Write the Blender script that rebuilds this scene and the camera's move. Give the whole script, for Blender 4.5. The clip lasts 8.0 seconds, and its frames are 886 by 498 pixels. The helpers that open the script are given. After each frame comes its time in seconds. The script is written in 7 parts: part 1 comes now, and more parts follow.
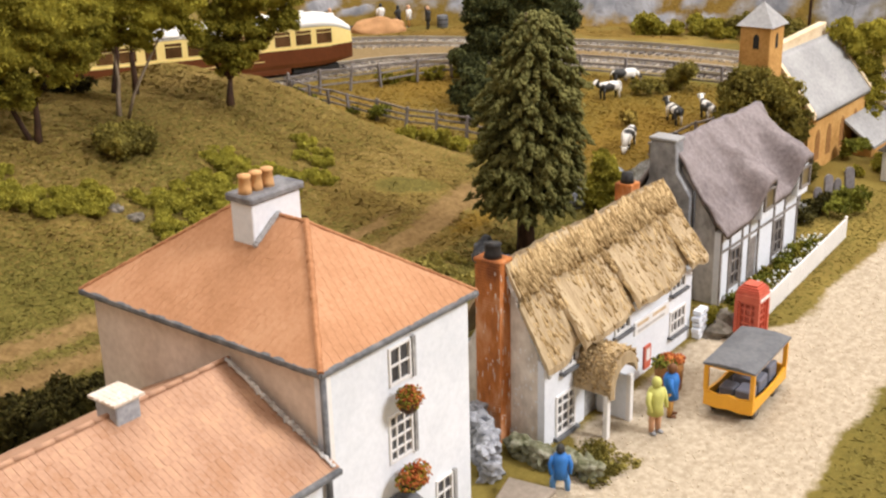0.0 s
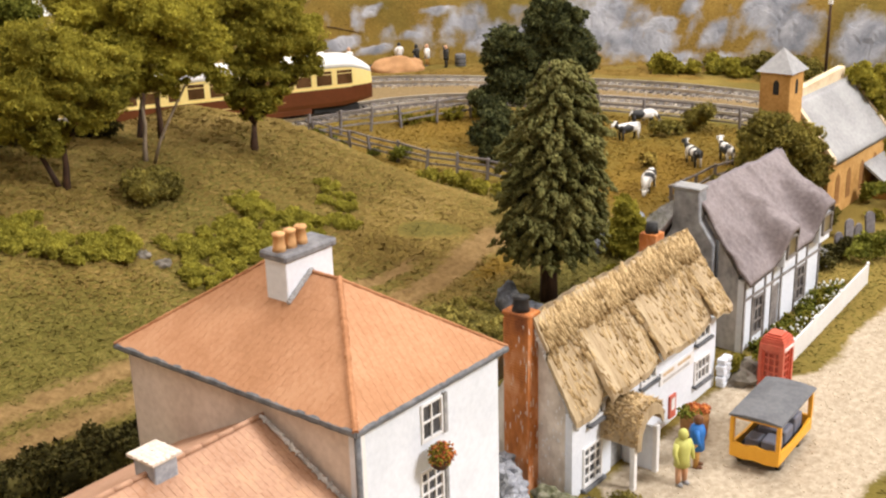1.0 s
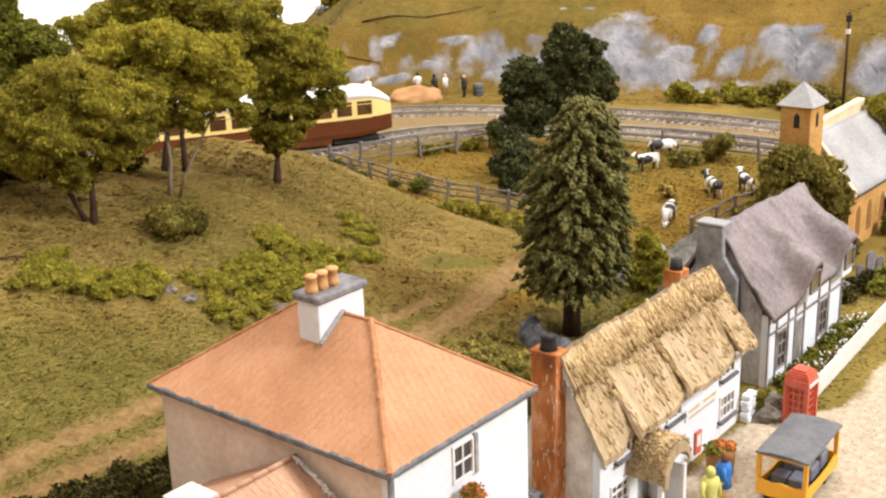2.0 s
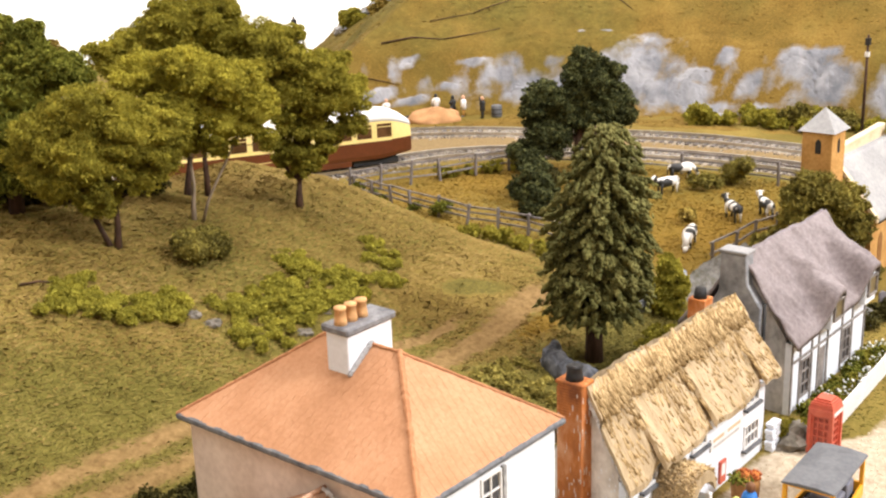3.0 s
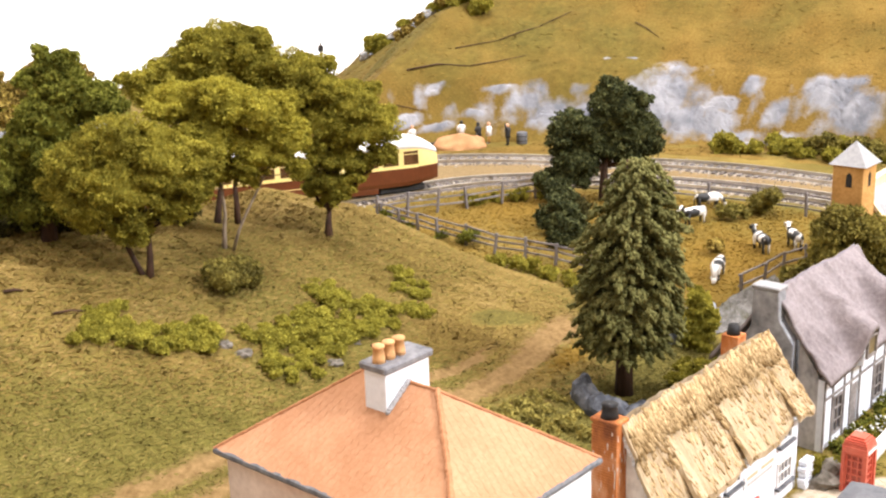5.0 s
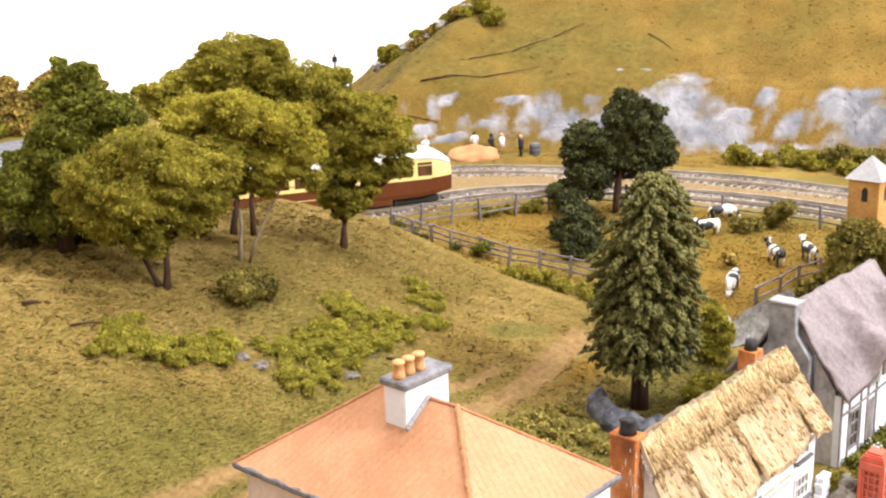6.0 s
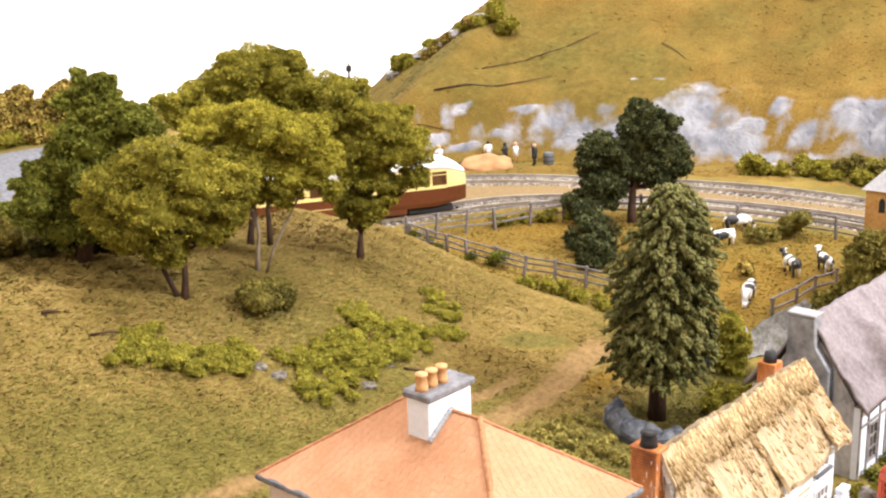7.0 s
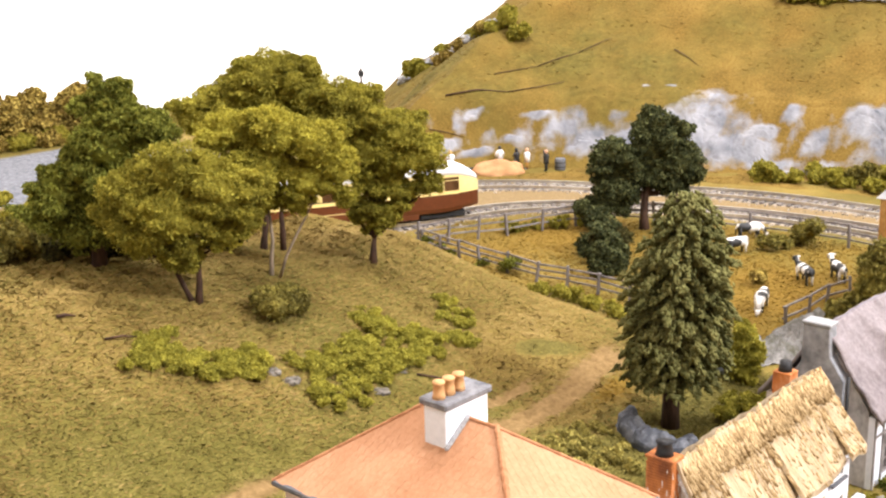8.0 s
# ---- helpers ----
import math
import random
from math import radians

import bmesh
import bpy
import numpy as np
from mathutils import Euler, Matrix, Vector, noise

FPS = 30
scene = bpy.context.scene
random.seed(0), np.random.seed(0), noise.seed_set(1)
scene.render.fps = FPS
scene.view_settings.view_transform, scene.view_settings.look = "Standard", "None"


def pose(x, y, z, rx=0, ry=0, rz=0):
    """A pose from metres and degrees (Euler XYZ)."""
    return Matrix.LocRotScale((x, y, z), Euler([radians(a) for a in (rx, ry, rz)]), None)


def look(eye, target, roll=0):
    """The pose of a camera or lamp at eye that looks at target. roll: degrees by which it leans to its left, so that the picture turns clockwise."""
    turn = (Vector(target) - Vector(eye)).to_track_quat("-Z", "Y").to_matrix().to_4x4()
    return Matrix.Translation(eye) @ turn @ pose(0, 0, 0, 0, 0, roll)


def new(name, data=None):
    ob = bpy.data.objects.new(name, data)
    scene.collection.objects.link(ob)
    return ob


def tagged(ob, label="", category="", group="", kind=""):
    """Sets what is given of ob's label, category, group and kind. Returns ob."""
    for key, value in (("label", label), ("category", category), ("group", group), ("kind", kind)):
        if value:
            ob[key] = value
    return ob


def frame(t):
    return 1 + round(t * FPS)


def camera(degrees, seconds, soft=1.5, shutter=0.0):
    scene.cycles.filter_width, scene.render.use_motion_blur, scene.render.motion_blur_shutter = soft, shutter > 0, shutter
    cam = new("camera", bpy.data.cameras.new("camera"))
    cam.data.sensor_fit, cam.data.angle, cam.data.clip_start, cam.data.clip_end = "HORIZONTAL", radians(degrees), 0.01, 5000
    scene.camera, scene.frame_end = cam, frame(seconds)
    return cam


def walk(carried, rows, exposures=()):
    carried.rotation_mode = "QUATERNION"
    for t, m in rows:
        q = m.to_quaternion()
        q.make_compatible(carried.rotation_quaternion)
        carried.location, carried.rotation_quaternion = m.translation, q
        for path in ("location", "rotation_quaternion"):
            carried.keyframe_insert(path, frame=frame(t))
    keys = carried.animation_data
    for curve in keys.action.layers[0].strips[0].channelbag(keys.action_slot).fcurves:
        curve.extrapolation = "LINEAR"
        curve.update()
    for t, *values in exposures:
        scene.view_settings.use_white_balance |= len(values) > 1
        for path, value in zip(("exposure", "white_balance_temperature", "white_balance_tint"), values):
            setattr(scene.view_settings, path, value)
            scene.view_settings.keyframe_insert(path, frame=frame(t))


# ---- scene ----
# One unit of the plan below is a centimetre of the model; the world is in metres.
CM = 0.01
cam = camera(41.0, 8.0, soft=2.2, shutter=0.5)
ROWS = [
    (0.0, -20.52, -20.56, 23.33, 69.689, 1.390, -52.160),
    (0.5, -20.82, -20.35, 23.96, 70.442, 1.559, -51.934),
    (1.0, -20.99, -20.21, 24.35, 71.063, 1.537, -51.597),
    (1.5, -21.24, -20.06, 24.72, 71.642, 1.675, -51.333),
    (3.0, -21.80, -19.60, 25.64, 72.948, 1.868, -50.374),
    (3.5, -21.95, -19.41, 25.85, 73.243, 1.840, -50.115),
    (4.0, -22.07, -19.27, 26.06, 73.489, 1.722, -49.855),
    (4.5, -22.12, -19.19, 26.15, 73.750, 1.707, -49.634),
    (6.0, -22.45, -18.89, 26.57, 74.363, 1.590, -48.909),
    (6.5, -22.66, -18.78, 26.72, 74.588, 1.590, -48.668),
    (7.0, -22.79, -18.61, 26.78, 74.726, 1.597, -48.451),
    (7.5, -22.93, -18.46, 26.88, 74.803, 1.573, -48.223),
    (8.0, -23.01, -18.38, 26.92, 74.933, 1.355, -47.989),
]
walk(cam, [(t, pose(x * CM, y * CM, z * CM, rx, ry, rz)) for t, x, y, z, rx, ry, rz in ROWS],
     exposures=[(0.0, -0.9, 6500, 10), (1.5, -0.74, 6500, 10), (3.0, -0.49, 6480, 10), (4.5, -0.31, 6260, 12), (6.0, -0.2, 6240, 12), (8.0, -0.19, 6240, 12)])

# ---- light: strip lamps under the ceiling of the hall ----
world = bpy.data.worlds.new("hall_light")
scene.world = world
world.use_nodes = True
world.node_tree.nodes["Background"].inputs[0].default_value = (1.0, 0.82, 0.62, 1)
world.node_tree.nodes["Background"].inputs[1].default_value = 0.25


def ceiling_lamp(name, eye, target, watts, sx, sy, colour):
    data = bpy.data.lights.new(name, "AREA")
    data.shape, data.size, data.size_y, data.energy, data.color = "RECTANGLE", sx, sy, watts, colour
    ob = new(name, data)
    ob.matrix_world = look(Vector(eye) * CM, Vector(target) * CM)
    return ob


ceiling_lamp("hall_lamp", (60, -168, 165), (24, 8, 3), 111, 0.5, 0.5, (0.99, 0.97, 0.975))
# Unseen fill lamp, added to lift the dark gaps and left-facing sides.
ceiling_lamp("hall_lamp", (-100, -60, 220), (10, 15, 3), 46, 1.6, 1.2, (1.0, 0.96, 0.93))
ceiling_lamp("hall_lamp", (75, 45, 220), (26, 34, 3), 93, 1.6, 1.2, (1.0, 0.955, 0.915))

# ---- materials ----
def rgb(c):
    return (c[0], c[1], c[2], 1)


def surface(name, a, b, fine=8.0, coarse=0.8, rough=0.85, bump=0.3, depth=0.03, metal=0.0, island=0.0, spec=0.3, third=None, stretch=None, rnd=0.0, through_light=0.0):
    """Two colours mixed at two scales (cycles per cm), with fine relief."""
    m = bpy.data.materials.new(name)
    m.use_nodes = True
    nt = m.node_tree
    n, l = nt.nodes, nt.links
    bsdf = n["Principled BSDF"]
    tc = n.new("ShaderNodeTexCoord")
    src = tc.outputs["Object"]
    if stretch:
        mp = n.new("ShaderNodeMapping")
        mp.inputs["Scale"].default_value = stretch
        l.new(src, mp.inputs[0])
        src = mp.outputs[0]
    f = n.new("ShaderNodeTexNoise")
    f.inputs["Scale"].default_value, f.inputs["Detail"].default_value, f.inputs["Roughness"].default_value = fine * 100, 6, 0.65
    c = n.new("ShaderNodeTexNoise")
    c.inputs["Scale"].default_value, c.inputs["Detail"].default_value = coarse * 100, 3
    l.new(src, f.inputs["Vector"])
    l.new(src, c.inputs["Vector"])
    add = n.new("ShaderNodeMath")
    add.operation = "ADD"
    l.new(f.outputs[0], add.inputs[0])
    l.new(c.outputs[0], add.inputs[1])
    fac = add.outputs[0]
    lo, hi = 0.72, 1.28
    if island or rnd:
        if island:
            g = n.new("ShaderNodeNewGeometry")
            out, amount = g.outputs["Random Per Island"], island
        else:
            g = n.new("ShaderNodeObjectInfo")
            out, amount = g.outputs["Random"], rnd
        mul = n.new("ShaderNodeMath")
        mul.operation = "MULTIPLY_ADD"
        l.new(out, mul.inputs[0])
        mul.inputs[1].default_value, mul.inputs[2].default_value = amount, -amount / 2
        add2 = n.new("ShaderNodeMath")
        l.new(fac, add2.inputs[0])
        l.new(mul.outputs[0], add2.inputs[1])
        fac = add2.outputs[0]
    ramp = n.new("ShaderNodeValToRGB")
    mr = n.new("ShaderNodeMapRange")
    mr.inputs[1].default_value, mr.inputs[2].default_value = lo, hi
    l.new(fac, mr.inputs[0])
    l.new(mr.outputs[0], ramp.inputs[0])
    ramp.color_ramp.elements[0].color, ramp.color_ramp.elements[1].color = rgb(a), rgb(b)
    if third:
        e = ramp.color_ramp.elements.new(0.5)
        e.color = rgb(third)
    l.new(ramp.outputs[0], bsdf.inputs["Base Color"])
    bsdf.inputs["Roughness"].default_value, bsdf.inputs["Metallic"].default_value = rough, metal
    bsdf.inputs["Specular IOR Level"].default_value = spec
    if bump:
        bp = n.new("ShaderNodeBump")
        bp.inputs["Strength"].default_value, bp.inputs["Distance"].default_value = bump, depth * CM
        l.new(f.outputs[0], bp.inputs["Height"])
        l.new(bp.outputs[0], bsdf.inputs["Normal"])
    if through_light:
        tr = n.new("ShaderNodeBsdfTranslucent")
        l.new(ramp.outputs[0], tr.inputs["Color"])
        mx = n.new("ShaderNodeMixShader")
        mx.inputs[0].default_value = through_light
        l.new(bsdf.outputs[0], mx.inputs[1])
        l.new(tr.outputs[0], mx.inputs[2])
        l.new(mx.outputs[0], n["Material Output"].inputs["Surface"])
    return m


def blend_by(m, attribute, a, b, fine=5.0, edge=0.35, soft=0.12, veins=None):
    """Mix a further ground cover over material m where the mesh's attribute says so, with a ragged edge."""
    nt = m.node_tree
    n, l = nt.nodes, nt.links
    bsdf = n["Principled BSDF"]
    old = bsdf.inputs["Base Color"].links[0].from_socket
    at = n.new("ShaderNodeAttribute")
    at.attribute_name = attribute
    tc = n.new("ShaderNodeTexCoord")
    no = n.new("ShaderNodeTexNoise")
    no.inputs["Scale"].default_value, no.inputs["Detail"].default_value, no.inputs["Roughness"].default_value = fine * 100, 8, 0.7
    l.new(tc.outputs["Object"], no.inputs["Vector"])
    ma = n.new("ShaderNodeMath")
    ma.operation = "MULTIPLY_ADD"
    l.new(no.outputs[0], ma.inputs[0])
    ma.inputs[1].default_value = edge * 2
    l.new(at.outputs["Fac"], ma.inputs[2])
    mr = n.new("ShaderNodeMapRange")
    mr.inputs[1].default_value, mr.inputs[2].default_value = 0.5 + edge - soft, 0.5 + edge + soft
    l.new(ma.outputs[0], mr.inputs[0])
    ramp = n.new("ShaderNodeValToRGB")
    ramp.color_ramp.elements[0].color, ramp.color_ramp.elements[1].color = rgb(a), rgb(b)
    ramp.color_ramp.elements[0].position, ramp.color_ramp.elements[1].position = 0.35, 0.65
    no2 = n.new("ShaderNodeTexNoise")
    no2.inputs["Scale"].default_value, no2.inputs["Detail"].default_value, no2.inputs["Roughness"].default_value = fine * 220, 8, 0.75
    if veins:
        mp = n.new("ShaderNodeMapping")
        mp.inputs["Scale"].default_value, mp.inputs["Rotation"].default_value = veins, (0.5, 0.35, 0.9)
        l.new(tc.outputs["Object"], mp.inputs[0])
        l.new(mp.outputs[0], no2.inputs["Vector"])
        no2.inputs["Distortion"].default_value, no2.inputs["Scale"].default_value, no2.inputs["Roughness"].default_value = 0.4, fine * 85, 0.58
    else:
        l.new(tc.outputs["Object"], no2.inputs["Vector"])
    l.new(no2.outputs[0], ramp.inputs[0])
    mix = n.new("ShaderNodeMix")
    mix.data_type = "RGBA"
    l.new(mr.outputs[0], mix.inputs["Factor"])
    l.new(old, mix.inputs[6])
    l.new(ramp.outputs[0], mix.inputs[7])
    l.new(mix.outputs[2], bsdf.inputs["Base Color"])
    return m


M = {}
M["grass"] = surface("grass_mat", (0.14, 0.098, 0.024), (0.27, 0.196, 0.052), fine=6, coarse=0.22, bump=0.3, depth=0.05, rough=0.95, spec=0.1, third=(0.20, 0.145, 0.036))
blend_by(M["grass"], "green", (0.08, 0.071, 0.015), (0.142, 0.121, 0.026), fine=1.2, edge=0.4, soft=0.5)
blend_by(M["grass"], "field", (0.135, 0.082, 0.013), (0.24, 0.147, 0.028), fine=1.5, edge=0.3, soft=0.3)
blend_by(M["grass"], "dirt", (0.165, 0.113, 0.05), (0.285, 0.205, 0.103), fine=2.2, edge=0.4, soft=0.3)
blend_by(M["grass"], "soil", (0.128, 0.078, 0.027), (0.275, 0.178, 0.077), fine=1.2, edge=0.5, soft=0.35)
blend_by(M["grass"], "gravel", (0.30, 0.245, 0.172), (0.52, 0.44, 0.335), fine=1.5, edge=0.4, soft=0.12)
blend_by(M["grass"], "ballast", (0.2, 0.17, 0.135), (0.44, 0.39, 0.325), fine=3.0, edge=0.25, soft=0.1)
# Dark moss colour, which also paints shade by the conifer and the lane.
blend_by(M["grass"], "moss", (0.07, 0.058, 0.014), (0.165, 0.135, 0.034), fine=1.6, edge=0.4, soft=0.3)
M["hill"] = surface("hill_mat", (0.1027, 0.0653, 0.014), (0.2481, 0.159, 0.0391), fine=4, coarse=0.18, bump=0.6, depth=0.1, rough=0.95, spec=0.1, third=(0.1754, 0.1105, 0.0242))
blend_by(M["hill"], "green", (0.075, 0.062, 0.014), (0.16, 0.125, 0.028), fine=0.5, edge=0.4, soft=0.4)
blend_by(M["hill"], "rock", (0.15, 0.157, 0.178), (0.35, 0.353, 0.375), fine=0.6, edge=0.36, soft=0.16, veins=(0.8, 0.8, 0.5))
blend_by(M["grass"], "grey", (0.09, 0.095, 0.108), (0.25, 0.255, 0.275), fine=1.0, edge=0.3, soft=0.2)
M["blade"] = surface("blade_mat", (0.183, 0.126, 0.036), (0.292, 0.207, 0.071), fine=2, coarse=0.2, bump=0, rough=0.9, spec=0.1, island=0.3, third=(0.2321, 0.1606, 0.046))
M["blade_hill"] = surface("hill_blade_mat", (0.1395, 0.0911, 0.0186), (0.2697, 0.1767, 0.0418), fine=2, coarse=0.1, bump=0, rough=0.9, spec=0.1, island=0.35, third=(0.1814, 0.119, 0.0251))
M["blade_field"] = surface("field_blade_mat", (0.158, 0.097, 0.0145), (0.255, 0.162, 0.029), fine=2, coarse=0.2, bump=0, rough=0.9, spec=0.1, island=0.4, third=(0.203, 0.128, 0.0215))
M["blade_green"] = surface("blade_green_mat", (0.127, 0.105, 0.0245), (0.212, 0.174, 0.049), fine=2, coarse=0.2, bump=0, rough=0.9, spec=0.1, island=0.3, third=(0.1766, 0.1467, 0.036))
M["moss_blade"] = surface("moss_blade_mat", (0.115, 0.098, 0.024), (0.24, 0.203, 0.054), fine=2, coarse=0.3, bump=0, rough=0.9, spec=0.1, island=0.4, third=(0.165, 0.14, 0.036))
M["leaf_olive"] = surface("leaf_olive_mat", (0.155, 0.135, 0.0195), (0.485, 0.425, 0.066), fine=2, coarse=0.35, bump=0, rough=0.9, spec=0.1, island=0.32, third=(0.31, 0.276, 0.04), through_light=0.38)
M["leaf_yellow"] = surface("leaf_yellow_mat", (0.195, 0.17, 0.022), (0.52, 0.46, 0.066), fine=2, coarse=0.35, bump=0, rough=0.9, spec=0.1, island=0.35, third=(0.36, 0.318, 0.043), through_light=0.36)
M["leaf_bank"] = surface("leaf_bank_mat", (0.225, 0.205, 0.032), (0.54, 0.485, 0.08), fine=2, coarse=0.35, bump=0, rough=0.9, spec=0.1, island=0.35, third=(0.375, 0.342, 0.052), through_light=0.36)
M["leaf_green"] = surface("leaf_green_mat", (0.0798, 0.088, 0.0135), (0.319, 0.3266, 0.054), fine=2, coarse=0.4, bump=0, rough=0.9, spec=0.1, island=0.5, third=(0.1812, 0.1846, 0.03), through_light=0.3)
M["leaf_dark"] = surface("leaf_dark_mat", (0.0286, 0.0338, 0.0115), (0.143, 0.15, 0.0517), fine=2, coarse=0.4, bump=0, rough=0.85, spec=0.2, island=0.7, third=(0.0585, 0.0675, 0.023), through_light=0.1)
# Very dark leaf for hedges; also stands in for shade beneath the grove.
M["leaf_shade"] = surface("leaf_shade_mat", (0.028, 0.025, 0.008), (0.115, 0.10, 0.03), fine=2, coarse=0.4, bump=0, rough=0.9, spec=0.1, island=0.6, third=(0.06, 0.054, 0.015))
M["needle"] = surface("needle_mat", (0.07, 0.071, 0.02), (0.255, 0.24, 0.083), fine=2, coarse=0.4, bump=0, rough=0.85, spec=0.15, island=0.16, third=(0.15, 0.145, 0.046), through_light=0.15)
M["autumn"] = surface("autumn_leaf_mat", (0.11, 0.069, 0.0144), (0.462, 0.345, 0.084), fine=2, coarse=0.35, bump=0, rough=0.9, spec=0.1, island=0.8, third=(0.264, 0.1955, 0.042))
M["bark"] = surface("bark_mat", (0.026, 0.0135, 0.008), (0.088, 0.047, 0.028), fine=6, coarse=1.5, bump=0.8, depth=0.05, stretch=(1, 1, 0.25))
M["bark_pale"] = surface("bark_pale_mat", (0.16, 0.12, 0.08), (0.34, 0.27, 0.19), fine=6, coarse=1.5, bump=0.6, depth=0.04, stretch=(1, 1, 0.25))
M["white"] = surface("white_render_mat", (0.67, 0.71, 0.775), (0.81, 0.845, 0.91), fine=5, coarse=0.6, bump=0.25, depth=0.03, rough=0.75)
M["beige_render"] = surface("beige_render_mat", (0.56, 0.465, 0.395), (0.74, 0.64, 0.56), fine=4, coarse=0.5, bump=0.3, depth=0.03)
M["gable_stone"] = surface("streaked_grey_render_mat", (0.27, 0.265, 0.262), (0.68, 0.665, 0.65), fine=2.6, coarse=0.6, bump=0.7, depth=0.06, third=(0.52, 0.507, 0.497), stretch=(1, 1, 0.6))
M["ivy"] = surface("ivy_leaf_mat", (0.09, 0.077, 0.02), (0.36, 0.305, 0.068), fine=2, coarse=0.4, bump=0, rough=0.9, spec=0.1, island=0.4, third=(0.205, 0.173, 0.04), through_light=0.25)
M["gable_tan"] = surface("streaked_tan_render_mat", (0.42, 0.37, 0.315), (0.84, 0.78, 0.70), fine=2.2, coarse=0.7, bump=0.5, depth=0.05, third=(0.64, 0.575, 0.50), stretch=(1, 1, 0.7))
M["tan_render"] = surface("greyed_render_mat", (0.525, 0.4588, 0.3904), (0.75, 0.6696, 0.5856), fine=4, coarse=0.7, bump=0.4, depth=0.04)
M["white_wood"] = surface("white_paint_mat", (0.74, 0.73, 0.72), (0.85, 0.84, 0.83), fine=6, coarse=1.0, bump=0.1, rough=0.5)
M["tile"] = surface("roof_tile_mat", (0.385, 0.192, 0.095), (0.495, 0.274, 0.152), fine=7, coarse=0.5, bump=0.35, depth=0.03, rough=0.65, spec=0.2, rnd=0.12, third=(0.445, 0.229, 0.121))
M["tile_stuff"] = surface("roof_tile_rest_mat", (0.385, 0.192, 0.095), (0.495, 0.274, 0.152), fine=7, coarse=0.5, bump=0.35, depth=0.03, rough=0.65, spec=0.2, island=0.2, third=(0.445, 0.229, 0.121))
M["hip"] = surface("hip_tile_mat", (0.31, 0.135, 0.06), (0.46, 0.225, 0.11), fine=4, coarse=1.2, bump=0.6, depth=0.04, rough=0.75, spec=0.2, rnd=0.25)
M["tile_pale"] = surface("pale_roof_tile_mat", (0.3654, 0.1974, 0.1134), (0.5046, 0.3024, 0.189), fine=7, coarse=0.6, bump=0.35, depth=0.03, rough=0.85, rnd=0.18, third=(0.4176, 0.2478, 0.1638))
M["tile_pale_stuff"] = surface("pale_roof_tile_rest_mat", (0.3654, 0.1974, 0.1134), (0.5046, 0.3024, 0.189), fine=7, coarse=0.6, bump=0.35, depth=0.03, rough=0.85, island=0.18, third=(0.4176, 0.2478, 0.1638))
M["gutter"] = surface("slate_grey_paint_mat", (0.07, 0.075, 0.085), (0.20, 0.205, 0.215), fine=6, coarse=1.2, bump=0.5, depth=0.04, rough=0.7)
M["cap"] = surface("grey_cap_mat", (0.10, 0.10, 0.11), (0.26, 0.26, 0.27), fine=6, coarse=1.2, bump=0.4, depth=0.03)
M["pot"] = surface("clay_pot_mat", (0.52, 0.27, 0.11), (0.72, 0.43, 0.20), fine=6, coarse=2, bump=0.3, depth=0.02)
M["glass"] = surface("window_glass_mat", (0.03, 0.03, 0.035), (0.10, 0.10, 0.105), fine=2, coarse=1, bump=0, rough=0.32, spec=0.3)
M["thatch"] = surface("thatch_mat", (0.285, 0.21, 0.122), (0.51, 0.41, 0.272), fine=5, coarse=0.7, bump=0.6, depth=0.045, rough=0.95, spec=0.1, third=(0.42, 0.323, 0.201), stretch=(1.8, 0.3, 0.3))
M["straw"] = surface("straw_mat", (0.25, 0.165, 0.075), (0.56, 0.415, 0.225), fine=4, coarse=0.7, bump=0, rough=0.9, spec=0.1, island=0.8, third=(0.4085, 0.2898, 0.145))
M["brick"] = surface("brick_mat", (0.20, 0.068, 0.026), (0.66, 0.36, 0.20), fine=2.4, coarse=0.8, bump=0.8, depth=0.06, third=(0.47, 0.162, 0.042), stretch=(1, 1, 0.4))
M["stone_blue"] = surface("blue_grey_stone_mat", (0.07, 0.076, 0.09), (0.27, 0.285, 0.315), fine=3, coarse=0.9, bump=0.7, depth=0.06, rnd=0.4)
M["stone_grey"] = surface("grey_stone_mat", (0.20, 0.20, 0.20), (0.46, 0.46, 0.46), fine=5, coarse=0.8, bump=0.5, depth=0.04, rnd=0.3)
M["stone_moss"] = surface("mossy_stone_mat", (0.10, 0.105, 0.05), (0.36, 0.35, 0.28), fine=4, coarse=0.9, bump=0.7, depth=0.06, third=(0.20, 0.20, 0.13))
M["stone_brown"] = surface("earthy_stone_mat", (0.09, 0.078, 0.06), (0.25, 0.225, 0.19), fine=4, coarse=0.9, bump=0.7, depth=0.06)
M["stone_pale"] = surface("pale_blue_stone_mat", (0.20, 0.21, 0.24), (0.46, 0.475, 0.51), fine=4, coarse=0.9, bump=0.6, depth=0.05)
M["moss"] = surface("moss_mat", (0.19, 0.16, 0.041), (0.51, 0.425, 0.112), fine=2, coarse=0.4, bump=0, rough=0.95, spec=0.1, island=0.5, third=(0.335, 0.28, 0.07), through_light=0.25)
M["stone_mossy"] = surface("mossy_grey_stone_mat", (0.065, 0.06, 0.036), (0.235, 0.223, 0.205), fine=3, coarse=0.8, bump=0.8, depth=0.07, third=(0.13, 0.123, 0.112))
M["stone_cold"] = surface("cold_grey_chimney_mat", (0.14, 0.143, 0.155), (0.37, 0.378, 0.40), fine=3, coarse=0.9, bump=0.6, depth=0.05, third=(0.25, 0.255, 0.27))
M["slate"] = surface("mauve_grey_roof_mat", (0.1588, 0.1336, 0.1373), (0.3024, 0.2634, 0.2706), fine=5, coarse=0.35, bump=0.6, depth=0.06, third=(0.2344, 0.2024, 0.2059))
